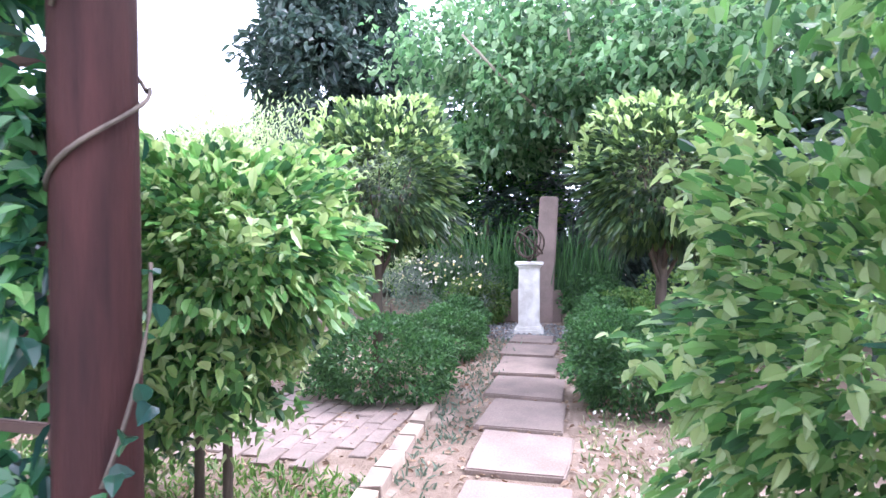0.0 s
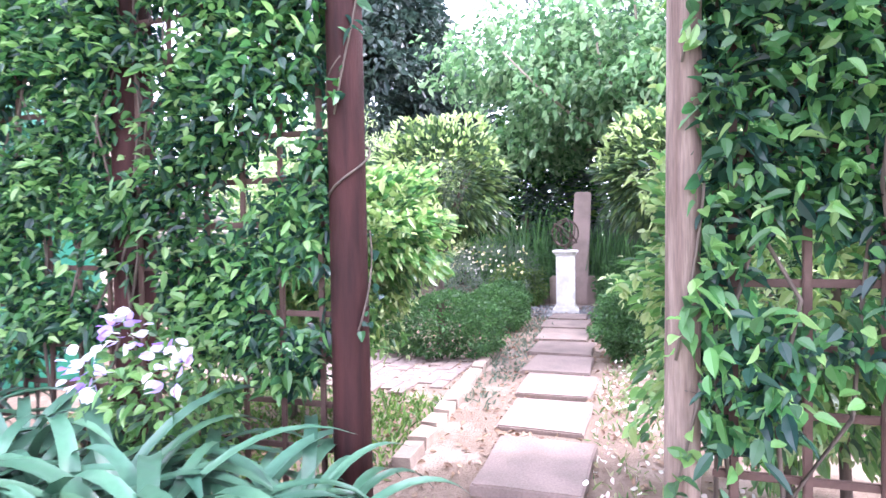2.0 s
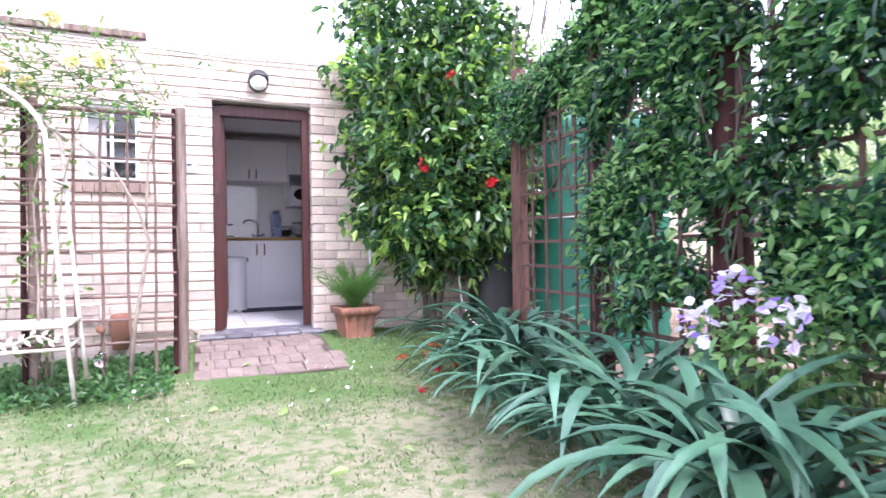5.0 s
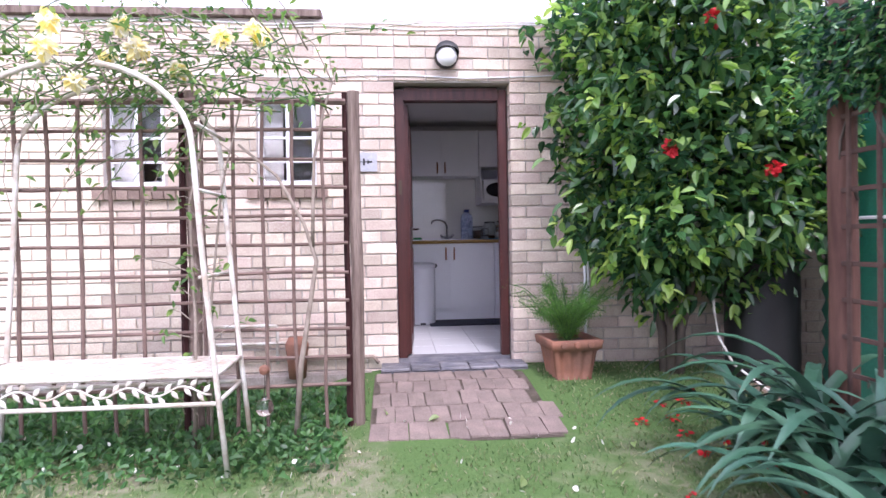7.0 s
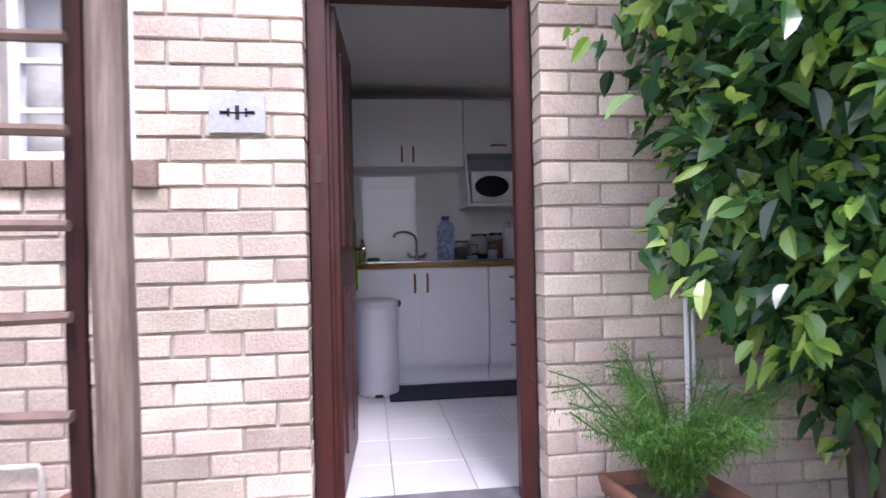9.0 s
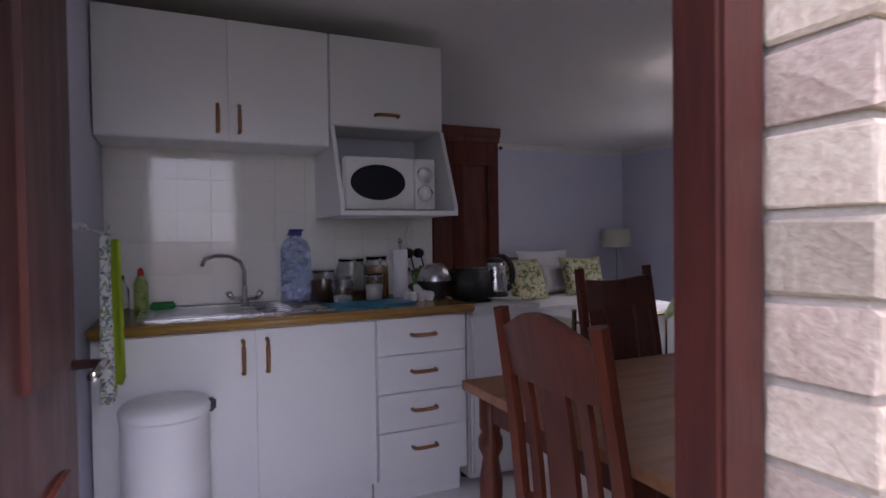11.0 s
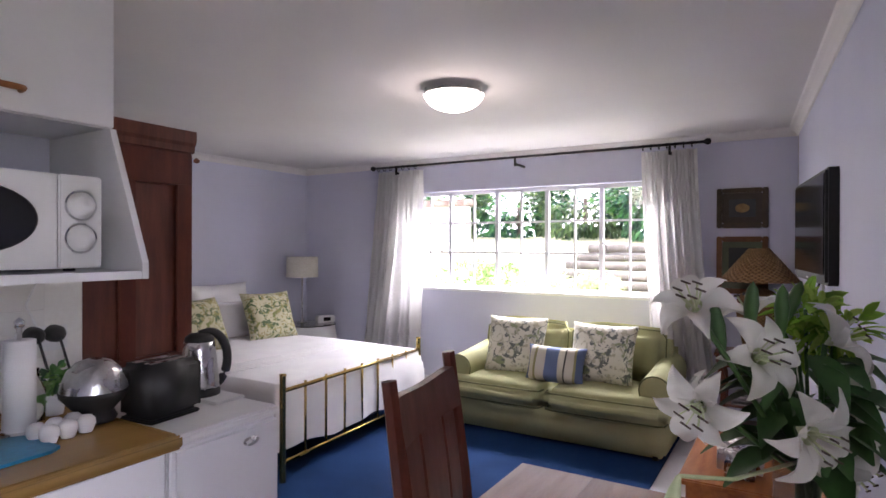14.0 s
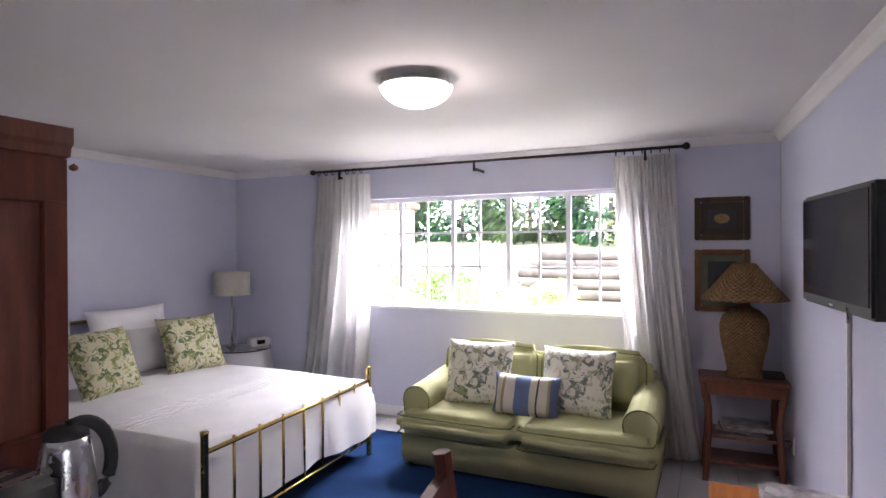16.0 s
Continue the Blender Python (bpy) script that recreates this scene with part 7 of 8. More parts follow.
# bin, towel, mat, washing-up things
bn = thing("pedal_bin", (-0.168, 1.935, 0), "tall white metal pedal bin", "bin")
part("body", lathe([(0.135, 0.0), (0.14, 0.02), (0.142, 0.60), (0.144, 0.61)], (0, 0, 0), 36), WHITEPAINT, bn, "", True)
part("lid", lathe([(0.147, 0.612), (0.148, 0.635), (0.135, 0.652), (0.08, 0.664), (0.0, 0.667)], (0, 0, 0), 36, cap=False), WHITEPAINT, bn, "", True)
part("hinge", bx((0.13, -0.02, 0.60), (0.165, 0.02, 0.645), 0.008), BLACK, bn)
part("pedal", bx((-0.03, -0.17, 0.01), (0.03, -0.12, 0.025), 0.006), BLACK, bn)


def cloth(w, h, y0, seed, folds=3, depth=0.02, n=18, m=14):
    bm = bmesh.new()
    rows = []
    for side in (0.0, 0.004):
        g = []
        for j in range(m + 1):
            g.append([bm.verts.new((depth * math.sin(folds * 6.28 * i / n + seed) * (1 - 0.5 * j / m) + side, (i / n - 0.5) * w * (1 - 0.25 * j / m), h * j / m)) for i in range(n + 1)])
        rows.append(g)
        for j in range(m):
            for i in range(n):
                bm.faces.new((g[j][i], g[j][i + 1], g[j + 1][i + 1], g[j + 1][i]))
    return bm


LIME = mat("lime_towel", (0.42, 0.56, 0.03), (0.36, 0.5, 0.02), 0.95, bump=0.5, bscale=200)
ob = solid("tea_towel", cloth(0.17, 0.50, 0, 1), LIME, "lime green tea towel on a wall hook", "tea towel", smooth=True)
ob.matrix_basis = pose(-0.318, 2.03, 0.72, 0, 0, 0)
ob = solid("tea_towel", cloth(0.15, 0.56, 0, 2), spotted("floral_towel", (0.7, 0.7, 0.68), [(0.08, 0.1, 0.25), (0.2, 0.3, 0.12)], 30), "white tea towel with small blue flowers", "tea towel", smooth=True)
ob.matrix_basis = pose(-0.34, 1.93, 0.68, 0, 0, 0)
hk = thing("towel_hook", (-0.418, 1.98, 1.26), "small wall hook rail", "hook")
part("rail", bx((0, -0.1, -0.01), (0.012, 0.1, 0.015), 0.003), STEEL, hk)
part("hook", tube([(0.01, 0, 0), (0.08, 0, -0.02), (0.09, 0, 0.01)], 0.005, 6), STEEL, hk)
ob = solid("floor_mat", bx((-0.10, 1.66, 0.006), (1.0, 2.08, 0.016), 0.004), MAT, "dark charcoal kitchen mat on the tiles", "mat")
dl = thing("washing_up_liquid", (-0.27, 2.62, 0.902), "green dish soap bottle with a red cap", "bottle")
part("bottle", lathe([(0.028, 0), (0.03, 0.01), (0.03, 0.12), (0.014, 0.155)], (0, 0, 0), 16), mat("green_soap", (0.16, 0.26, 0.03), (0.3, 0.36, 0.12), 0.3, scale=30), dl, "", True)
part("cap", lathe([(0.013, 0.155), (0.013, 0.175), (0.006, 0.19), (0.0, 0.19)], (0, 0, 0), 12, cap=False), PETAL_RED, dl)
sg = solid("sponge", bx((-0.235, 2.56, 0.902), (-0.13, 2.63, 0.935), 0.008), mat("green_sponge", (0.02, 0.22, 0.05), (0.015, 0.17, 0.04), 0.95, bump=0.6), "small green scouring sponge by the sink", "sponge")
pbm = lathe([(0.03, 0), (0.03, 0.1), (0.012, 0.13), (0.012, 0.16), (0.0, 0.16)], (-0.345, 2.60, 0.902), 16, cap=False)
solid("soap_bottle", pbm, GLASS, "clear soap bottle by the sink", "bottle", smooth=True)

# ---- dining table, chairs, lilies ----
def dining_table():
    t = thing("dining_table", (0, 0, 0), "brown wooden dining table with turned legs", "table")
    for k, (y0, y1) in enumerate(((1.17, 1.392), (0.9455, 1.1695), (0.721, 0.945), (0.50, 0.7205))):
        part("plank", bx((0.72, y0, 0.712), (1.815, y1, 0.742), 0.0012), TABLEWOOD, t)
    for y in (0.545, 1.32):
        part("apron", bx((0.80, y, 0.62), (1.74, y + 0.022, 0.711), 0.003), CHAIRWOOD, t)
    for x in (0.775, 1.74):
        part("apron", bx((x, 0.57, 0.62), (x + 0.022, 1.315, 0.711), 0.003), CHAIRWOOD, t)
    for x in (0.79, 1.745):
        for y in (0.565, 1.33):
            part("leg", lathe([(0.022, 0), (0.03, 0.03), (0.022, 0.1), (0.034, 0.25), (0.038, 0.42), (0.026, 0.5), (0.04, 0.53), (0.04, 0.56), (0.03, 0.58), (0.036, 0.6), (0.036, 0.711)], (x, y, 0), 16), CHAIRWOOD, t, "", True)


dining_table()


def dining_chair(loc, rz, label, top=1.04, w=0.42, hump=0.05, slats=((-0.105, 0.035), (0.0, 0.10), (0.105, 0.035))):
    t = thing("dining_chair", loc, label, "chair", group="dining chairs", rz=rz)
    h = w / 2
    for s in (-1, 1):
        bm = tube([(s * h, 0.01, 0), (s * h, 0.0, 0.45), (s * (h - 0.005), -0.03, 0.75), (s * (h - 0.012), -0.075, top)], 0.021, 6)
        part("back_post", bm, CHAIRWOOD, t)
        part("leg", bx((s * (h - 0.01) - 0.02, 0.36, 0), (s * (h - 0.01) + 0.02, 0.40, 0.43), 0.004), CHAIRWOOD, t)
    part("seat", bx((-h - 0.01, -0.01, 0.43), (h + 0.01, 0.42, 0.465), 0.012, seg=3), CHAIRWOOD, t)
    bm, rings = bmesh.new(), []
    for i in range(13):
        u = i / 6 - 1
        zt = top - 0.042 + hump * (1 - u * u) ** 2
        ring = []
        for (yy, zz) in ((-0.012, zt), (0.012, zt), (0.012, top - 0.16), (-0.012, top - 0.16)):
            f = (zz - 0.45) / (top - 0.45)
            ring.append(bm.verts.new((u * (h - 0.012), -0.075 * f * f + yy - 0.015 * (1 - u * u), zz)))
        rings.append(ring)
    grid_faces(bm, rings)
    bmesh.ops.recalc_face_normals(bm, faces=bm.faces[:])
    part("top_rail", bm, CHAIRWOOD, t)
    part("lower_rail", bx((-h + 0.01, -0.02, 0.53), (h - 0.01, 0.004, 0.58), 0.004), CHAIRWOOD, t)
    for x, wd in slats:
        bm, rings = bmesh.new(), []
        for k in range(7):
            z = 0.57 + (top - 0.15 - 0.57) * k / 6
            f = (z - 0.45) / (top - 0.45)
            y = -0.075 * f * f - 0.012
            rings.append([bm.verts.new((x + a * wd / 2, y + b * 0.007, z)) for a, b in ((-1, -1), (1, -1), (1, 1), (-1, 1))])
        grid_faces(bm, rings)
        bmesh.ops.recalc_face_normals(bm, faces=bm.faces[:])
        part("slat", bm, CHAIRWOOD, t)
    for y in (0.14, 0.26):
        part("stretcher", bx((-h, y, 0.16), (h, y + 0.02, 0.19), 0.004), CHAIRWOOD, t)


dining_chair((0.665, 0.735, 0), -90, "dark red-stained wooden chair at the end of the table", 1.04, 0.38)
dining_chair((1.52, 1.485, 0), 191, "dark red-stained slat-back chair at the far side of the table", 1.08, 0.45, -0.012, ((-0.135, 0.085), (0.0, 0.15), (0.135, 0.085)))


def lily(parent, c, way, size, seed, opened=1.0):
    """Six curled petals, stamens and a throat."""
    rg_ = random.Random(seed)
    q = Vector(way).normalized().to_track_quat("Z", "Y").to_matrix().to_4x4()
    m0 = Matrix.Translation(c) @ q
    for k in range(6):
        bm, rings = bmesh.new(), []
        wide = 0.38 if k % 2 else 0.50
        for i in range(9):
            f = i / 8
            r = size * (0.06 + 0.75 * f * opened ** 0.5)
            z = size * (0.10 + 0.62 * f - 0.55 * opened * f ** 2.6)
            w = size * wide * math.sin(math.pi * min(0.985, 0.06 + 0.94 * f) ** 0.8) ** 0.8
            row = []
            for s in (-1, -0.5, 0, 0.5, 1):
                ruffle = 0.02 * size * math.sin(9 * f + 3 * s + k)
                row.append(bm.verts.new(m0 @ pose(0, 0, 0, 0, 0, 60 * k + rg_.uniform(-1, 1)) @ Vector((r, s * w / 2, z + abs(s) ** 2 * w * 0.30 + ruffle))))
            rings.append(row)
        grid_faces(bm, rings, False, False)
        part("petal", bm, PETAL_W, parent, "", True)
    part("throat", lathe([(0.02 * size, 0), (0.08 * size, 0.10 * size), (0.15 * size, 0.24 * size)], (0, 0, 0), 12, m=m0, cap=False), PALEGREEN, parent, "pale green throat", True)
    for k in range(6):
        a = k * 1.047
        e = Vector((0.2 * size * math.cos(a), 0.2 * size * math.sin(a), 0.62 * size))
        part("stamen", tube([m0 @ Vector((0, 0, 0.1 * size)), m0 @ (e * 0.7), m0 @ e], 0.0016, 4), PALEGREEN, parent)
        part("anther", tube([m0 @ (e + Vector((-0.008, 0.004, 0))), m0 @ (e + Vector((0.008, -0.004, 0.002)))], 0.0017, 5), BARK, parent, "dark anther")


def lilies():
    V = Vector((1.415, 0.655, 0.742))
    t = thing("vase", tuple(V), "tall clear glass vase half full of water", "vase")
    part("glass", lathe([(0.0, 0.002), (0.058, 0.002), (0.062, 0.30), (0.0595, 0.30), (0.0555, 0.018), (0.0, 0.016)], (0, 0, 0), 32, cap=False), THINGLASS, t, "", True)
    f = thing("lily_bouquet", tuple(V), "white lilies with green leaves and buds in a vase", "flowers")
    blooms = [((-0.259, 0.159, 0.56), (-0.68, 0.12, 0.75), 0.1), ((-0.238, 0.153, 0.418), (-0.97, 0.16, -0.25), 0.105), ((-0.131, 0.09, 0.474), (-0.65, -0.62, 0.36), 0.115), ((-0.178, 0.023, 0.381), (-0.61, -0.73, -0.24), 0.125), ((-0.048, -0.019, 0.497), (0.08, -0.84, 0.51), 0.115), ((0.049, 0.042, 0.421), (0.57, 0.05, 0.5), 0.11), ((0.054, -0.04, 0.385), (0.5, -0.81, 0.0), 0.115), ((0.008, 0.091, 0.524), (-0.02, 0.29, 0.9), 0.1), ((-0.045, -0.037, 0.301), (0.07, -0.85, -0.49), 0.11), ((-0.094, 0.149, 0.376), (0.07, 0.86, -0.11), 0.1)]
    for k, (c, w, s) in enumerate(blooms):
        tip = Vector(c)
        part("stem", tube([(0.02 * math.cos(k * 2.1), 0.02 * math.sin(k * 2.1), 0.03), (0.02 * math.cos(k + 1), 0.02 * math.sin(k + 1), 0.25), tip * 0.75 + Vector((0, 0, 0.06)), tip], 0.0045, 6), LILY_GREEN, f, "", True)
        lily(f, tip, w, s * 0.86, k)
    for k, (c, w) in enumerate((((-0.13, 0.09, 0.56), (-0.06, -0.07, 1.0)), ((-0.093, 0.045, 0.554), (0.04, -0.02, 1.0)), ((-0.338, 0.183, 0.281), (-0.52, 0.16, -0.8)), ((-0.184, 0.135, 0.527), (-0.15, 0.14, 0.95)), ((0.003, 0.031, 0.559), (0.11, -0.34, 0.9)))):
        m = Matrix.Translation(c) @ Vector(w).normalized().to_track_quat("Z", "Y").to_matrix().to_4x4()
        part("bud", lathe([(0.004, -0.045), (0.010, -0.02), (0.0125, 0.008), (0.009, 0.034), (0.0, 0.048)], (0, 0, 0), 10, m=m, cap=False), PALEGREEN if k == 2 else LILY_GREEN, f, "closed bud", True)
        part("stem", tube([(0, 0, 0.28), Vector(c) * 0.6 + Vector((0, 0, 0.12)), Vector(c) - Vector(w).normalized() * 0.045], 0.0035, 5), LILY_GREEN if k != 2 else PALEGREEN, f, "", True)
    rs_ = np.random.RandomState(760)
    for k, c in enumerate(((0.043, 0.008, 0.547), (0.046, -0.04, 0.522), (0.082, 0.02, 0.481))):
        pp, dd = blob(70, c, (0.042, 0.042, 0.032), 770 + k, 0.2)
        leaves("green_flower", pp, outward(dd, rs_, 1.0, 0.35, 0.3), 0.05, 0.016, LEAF_SHOOT, f, "yellow-green flower head", rng=rs_, fold=0.2)
        part("stem", tube([(0, 0, 0.26), Vector(c) * 0.7 + Vector((0, 0, 0.05)), c], 0.0035, 5), LILY_GREEN, f, "", True)
    for k in range(56):
        a, z = rs_.uniform(0, 6.28), rs_.uniform(0.26, 0.48)
        o = Vector((0.04 * math.cos(a), 0.04 * math.sin(a) + 0.01, z))
        d = Vector((math.cos(a), math.sin(a), rs_.uniform(-0.1, 0.6))).normalized()
        bm, rings = bmesh.new(), []
        ln, wd = rs_.uniform(0.09, 0.15), rs_.uniform(0.046, 0.072)
        sd = d.cross(Vector((0, 0, 1))).normalized()
        for i in range(6):
            q = i / 5
            p = o + d * ln * q + Vector((0, 0, -0.5 * ln * q * q))
            w = wd * math.sin(math.pi * min(0.97, 0.05 + q * 0.95))
            rings.append([bm.verts.new(p - sd * w / 2 + Vector((0, 0, w * 0.2))), bm.verts.new(p), bm.verts.new(p + sd * w / 2 + Vector((0, 0, w * 0.2)))])
        grid_faces(bm, rings, False, False)
        part("leaf", bm, LILY_GREEN, f, "", True)


lilies()

# ---- wardrobe ----
def wardrobe():
    t = thing("wardrobe", (0, 0, 0), "dark mahogany panelled wardrobe", "wardrobe")
    x0, x1, y0, y1 = 1.215, 1.75, 2.905, 3.42
    part("carcass", bx((x0, y0 + 0.02, 0.0), (x1, y1, 1.80), 0.004), WARDROBE, t)
    part("plinth", bx((x0 - 0.01, y0 - 0.01, 0.0), (x1 + 0.01, y0 + 0.019, 0.12), 0.004), WARDROBE, t)
    for a, b in ((x0, x0 + 0.085), (1.43, 1.50), (x1 - 0.075, x1)):
        part("stile", bx((a, y0, 0.12), (b, y0 + 0.0195, 1.72), 0.004), CHAIRWOOD, t)
    for a, b in ((1.66, 1.80), (0.12, 0.26), (0.86, 0.96)):
        part("rail", bx((x0 + 0.001, y0 - 0.002, a), (x1 - 0.001, y0 + 0.019, b), 0.004), CHAIRWOOD, t)
    bm, rings = bmesh.new(), []
    for d, z in ((0.0, 1.80), (0.006, 1.805), (0.007, 1.83), (0.012, 1.845), (0.012, 1.895)):
        rings.append([bm.verts.new(v) for v in ((x0 - d, y0 - d, z), (x1 + d, y0 - d, z), (x1 + d, y1 + d, z), (x0 - d, y1 + d, z))])
    grid_faces(bm, rings)
    part("cornice", bm, WARDROBE, t)
    part("finial", lathe([(0.0, 0.0), (0.012, 0.005), (0.014, 0.015), (0.0, 0.026)], (x1 + 0.012, y0 - 0.01, 1.76), 12, cap=False), WARDROBE, t, "", True)


wardrobe()

# ---- bed ----
def bed_():
    t = thing("bed", (0, 0, 0), "brass double bed made up with white covers", "bed")
    F = [Vector((2.592, 3.245, 0)), Vector((4.167, 3.333, 0))]
    for p in F:
        part("foot_post", lathe([(0.016, 0), (0.021, 0.01), (0.0185, 0.03), (0.0185, 0.635), (0.021, 0.64), (0.021, 0.65), (0.0, 0.655)], tuple(p), 16, cap=False), BRASS, t, "", True)
    for z, r in ((0.55, 0.0125), (0.13, 0.011)):
        part("foot_rail", tube([F[0] + Vector((0, 0, z)), F[1] + Vector((0, 0, z))], r, 10), BRASS, t, "", True)
    for k in range(1, 8):
        p = F[0].lerp(F[1], k / 8)
        part("spindle", tube([p + Vector((0, 0, 0.13)), p + Vector((0, 0, 0.575))], 0.0085, 8), BRASS, t, "", True)
    for x in (2.62, 4.15):
        part("head_post", lathe([(0.02, 0), (0.02, 1.0), (0.024, 1.01), (0.0, 1.03)], (x, 5.48, 0), 14, cap=False), BRASS, t, "", True)
    part("head_rail", tube([(2.62, 5.48, 0.95), (4.15, 5.48, 0.95)], 0.014, 8), BRASS, t, "", True)
    part("bed_base", bx((2.66, 3.36, 0.14), (4.12, 5.44, 0.34), 0.02), MAT, t, "dark valance")
    part("mattress", bx((2.65, 3.36, 0.34), (4.13, 5.45, 0.53), 0.05, seg=3), LINEN, t, "", True)
    # cover with hanging, wavy edge
    bm = bmesh.new()
    nx, ny = 44, 48
    x0, x1, y0, y1 = 2.63, 4.15, 3.33, 5.40
    g = []
    drop = 0.39
    for j in range(-7, ny + 1):
        row = []
        for i in range(-7, nx + 8):
            fx, fy = min(max(i / nx, 0), 1), min(max(j / ny, 0), 1)
            x, y, z = x0 + fx * (x1 - x0), y0 + fy * (y1 - y0), 0.562
            ex = (-i if i < 0 else i - nx if i > nx else 0) / 7
            ey = (-j if j < 0 else 0) / 7
            e = min(1.0, math.hypot(ex, ey))
            w = 0.02 * math.sin(y * 17) * e if ex else 0.02 * math.sin(x * 19) * e
            sx = -1 if i < 0 else 1
            x += sx * (0.05 * math.sin(min(1, ex * 2) * math.pi / 2) * (1 if ex else 0) + (w if ex else 0))
            y -= (0.035 * math.sin(min(1, ey * 2) * math.pi / 2) + w * 0.6) if ey else 0
            z -= drop * max(ex, ey) * (1 + 0.035 * math.sin((x + y) * 9)) + (0 if e else 0.0)
            z += 0.008 * math.sin(x * 5.3 + 1) * math.sin(y * 4.1)
            row.append(bm.verts.new((x, y, z)))
        g.append(row)
    for a, b in zip(g, g[1:]):
        for i in range(len(a) - 1):
            bm.faces.new((a[i], a[i + 1], b[i + 1], b[i]))
    part("bed_cover", bm, LINEN, t, "white cotton bed cover", True)
    for k in range(5):
        y = 3.85 + 0.045 * k
        part("cover_stripe", tube([(2.66 + 0.1 * s, y, 0.567 + 0.008 * math.sin((2.66 + 0.1 * s) * 5.3 + 1) * math.sin(y * 4.1)) for s in range(15)], 0.0035, 5), LINEN, t, "", True)


bed_()
FLORAL = spotted("green_floral_cloth", (0.56, 0.53, 0.36), [(0.20, 0.24, 0.08), (0.10, 0.15, 0.07), (0.34, 0.30, 0.12)], 11, 0.56, 0.60)
for k, (x, y, z, w, h, d, tilt, rz, m, lab) in enumerate((
        (2.95, 5.30, 0.78, 0.68, 0.46, 0.16, -12, 0, LINEN, "plump white bed pillow standing against the wall"),
        (3.75, 5.30, 0.80, 0.72, 0.50, 0.16, -12, 3, LINEN, "large square white pillow standing up"),
        (3.05, 5.12, 0.72, 0.62, 0.40, 0.15, -20, 0, LINEN, "plain white cotton bed pillow"),
        (3.85, 5.10, 0.72, 0.55, 0.36, 0.15, -20, -4, LINEN, "plain white cotton bed pillow"),
        (3.13, 4.74, 0.76, 0.48, 0.46, 0.15, -24, 8, FLORAL, "cream and green leaf-print cushion on the bed"),
        (3.92, 4.82, 0.76, 0.50, 0.46, 0.16, -24, -10, FLORAL, "cream and green leaf-print cushion on the bed"))):
    ob = solid("pillow" if m is LINEN else "cushion", cushion(w, h, d), m, lab, "pillow" if m is LINEN else "cushion", smooth=True)
    ob.matrix_basis = pose(x, y, z, tilt, 0, rz)

# bedside table, lamp, clock
bt = thing("bedside_table", (4.80, 5.16, 0), "round bedside table with a white cloth and glass top", "table")
bm, rings = bmesh.new(), []
for r, z in ((0.30, 0.02), (0.29, 0.25), (0.275, 0.45), (0.265, 0.54), (0.26, 0.553), (0.0, 0.555)):
    rings.append([bm.verts.new(((r + (0.025 * math.sin(k * 7.0 * 6.283 / 60) * (0.56 - z) / 0.5 if r else 0)) * math.cos(k * 6.283 / 60), (r + (0.025 * math.sin(k * 7.0 * 6.283 / 60) * (0.56 - z) / 0.5 if r else 0)) * math.sin(k * 6.283 / 60), z)) for k in range(60)] if r else None)
rings = [r for r in rings if r]
grid_faces(bm, rings)
part("cloth", bm, LINEN, bt, "white floor-length cloth", True)
part("glass_top", lathe([(0.275, 0.556), (0.275, 0.563)], (0, 0, 0), 40), GLASS, bt)
bl = thing("bedside_lamp", (4.80, 5.28, 0.564), "bedside lamp with a white drum shade on a clear stem", "lamp")
part("base", lathe([(0.05, 0), (0.048, 0.01), (0.02, 0.02), (0.018, 0.05), (0.01, 0.06)], (0, 0, 0), 20), CHROME, bl, "", True)
part("stem", lathe([(0.009, 0.06), (0.011, 0.2), (0.009, 0.55)], (0, 0, 0), 12), CHROME, bl, "", True)
part("shade", lathe([(0.172, 0.50), (0.168, 0.72), (0.165, 0.72), (0.169, 0.50)], (0, 0, 0), 36, cap=False), SHADE, bl, "", True)
cr = thing("clock_radio", (4.95, 5.08, 0.564), "small silver clock radio with a dark display", "clock radio", rz=-25)
part("body", bx((-0.10, -0.05, 0), (0.10, 0.05, 0.075), 0.012), WHITEPLASTIC, cr)
part("display", bx((-0.04, -0.053, 0.02), (0.04, -0.0505, 0.06), 0.001), SCREEN, cr)

# ---- sofa ----
def plump(a, b, r, m=None, swell=0.02):
    """A stuffed box cushion: rounded edges, swollen faces."""
    bm = bx(a, b, r, seg=5)
    bmesh.ops.subdivide_edges(bm, edges=[e for e in bm.edges if e.calc_length() > 0.12], cuts=5, use_grid_fill=True)
    c = [(a[i] + b[i]) / 2 for i in range(3)]
    h = [(b[i] - a[i]) / 2 for i in range(3)]
    for v in bm.verts:
        u = [min(1.0, abs(v.co[i] - c[i]) / h[i]) for i in range(3)]
        for i in range(3):
            j, k = (i + 1) % 3, (i + 2) % 3
            v.co[i] += math.copysign(swell * u[i] * (1 - u[j] ** 2) * (1 - u[k] ** 2), v.co[i] - c[i])
        v.co.z += 0.004 * math.sin(v.co.y * 11 + v.co.x * 7)
    if m:
        bmesh.ops.transform(bm, matrix=m, verts=bm.verts)
    return bm


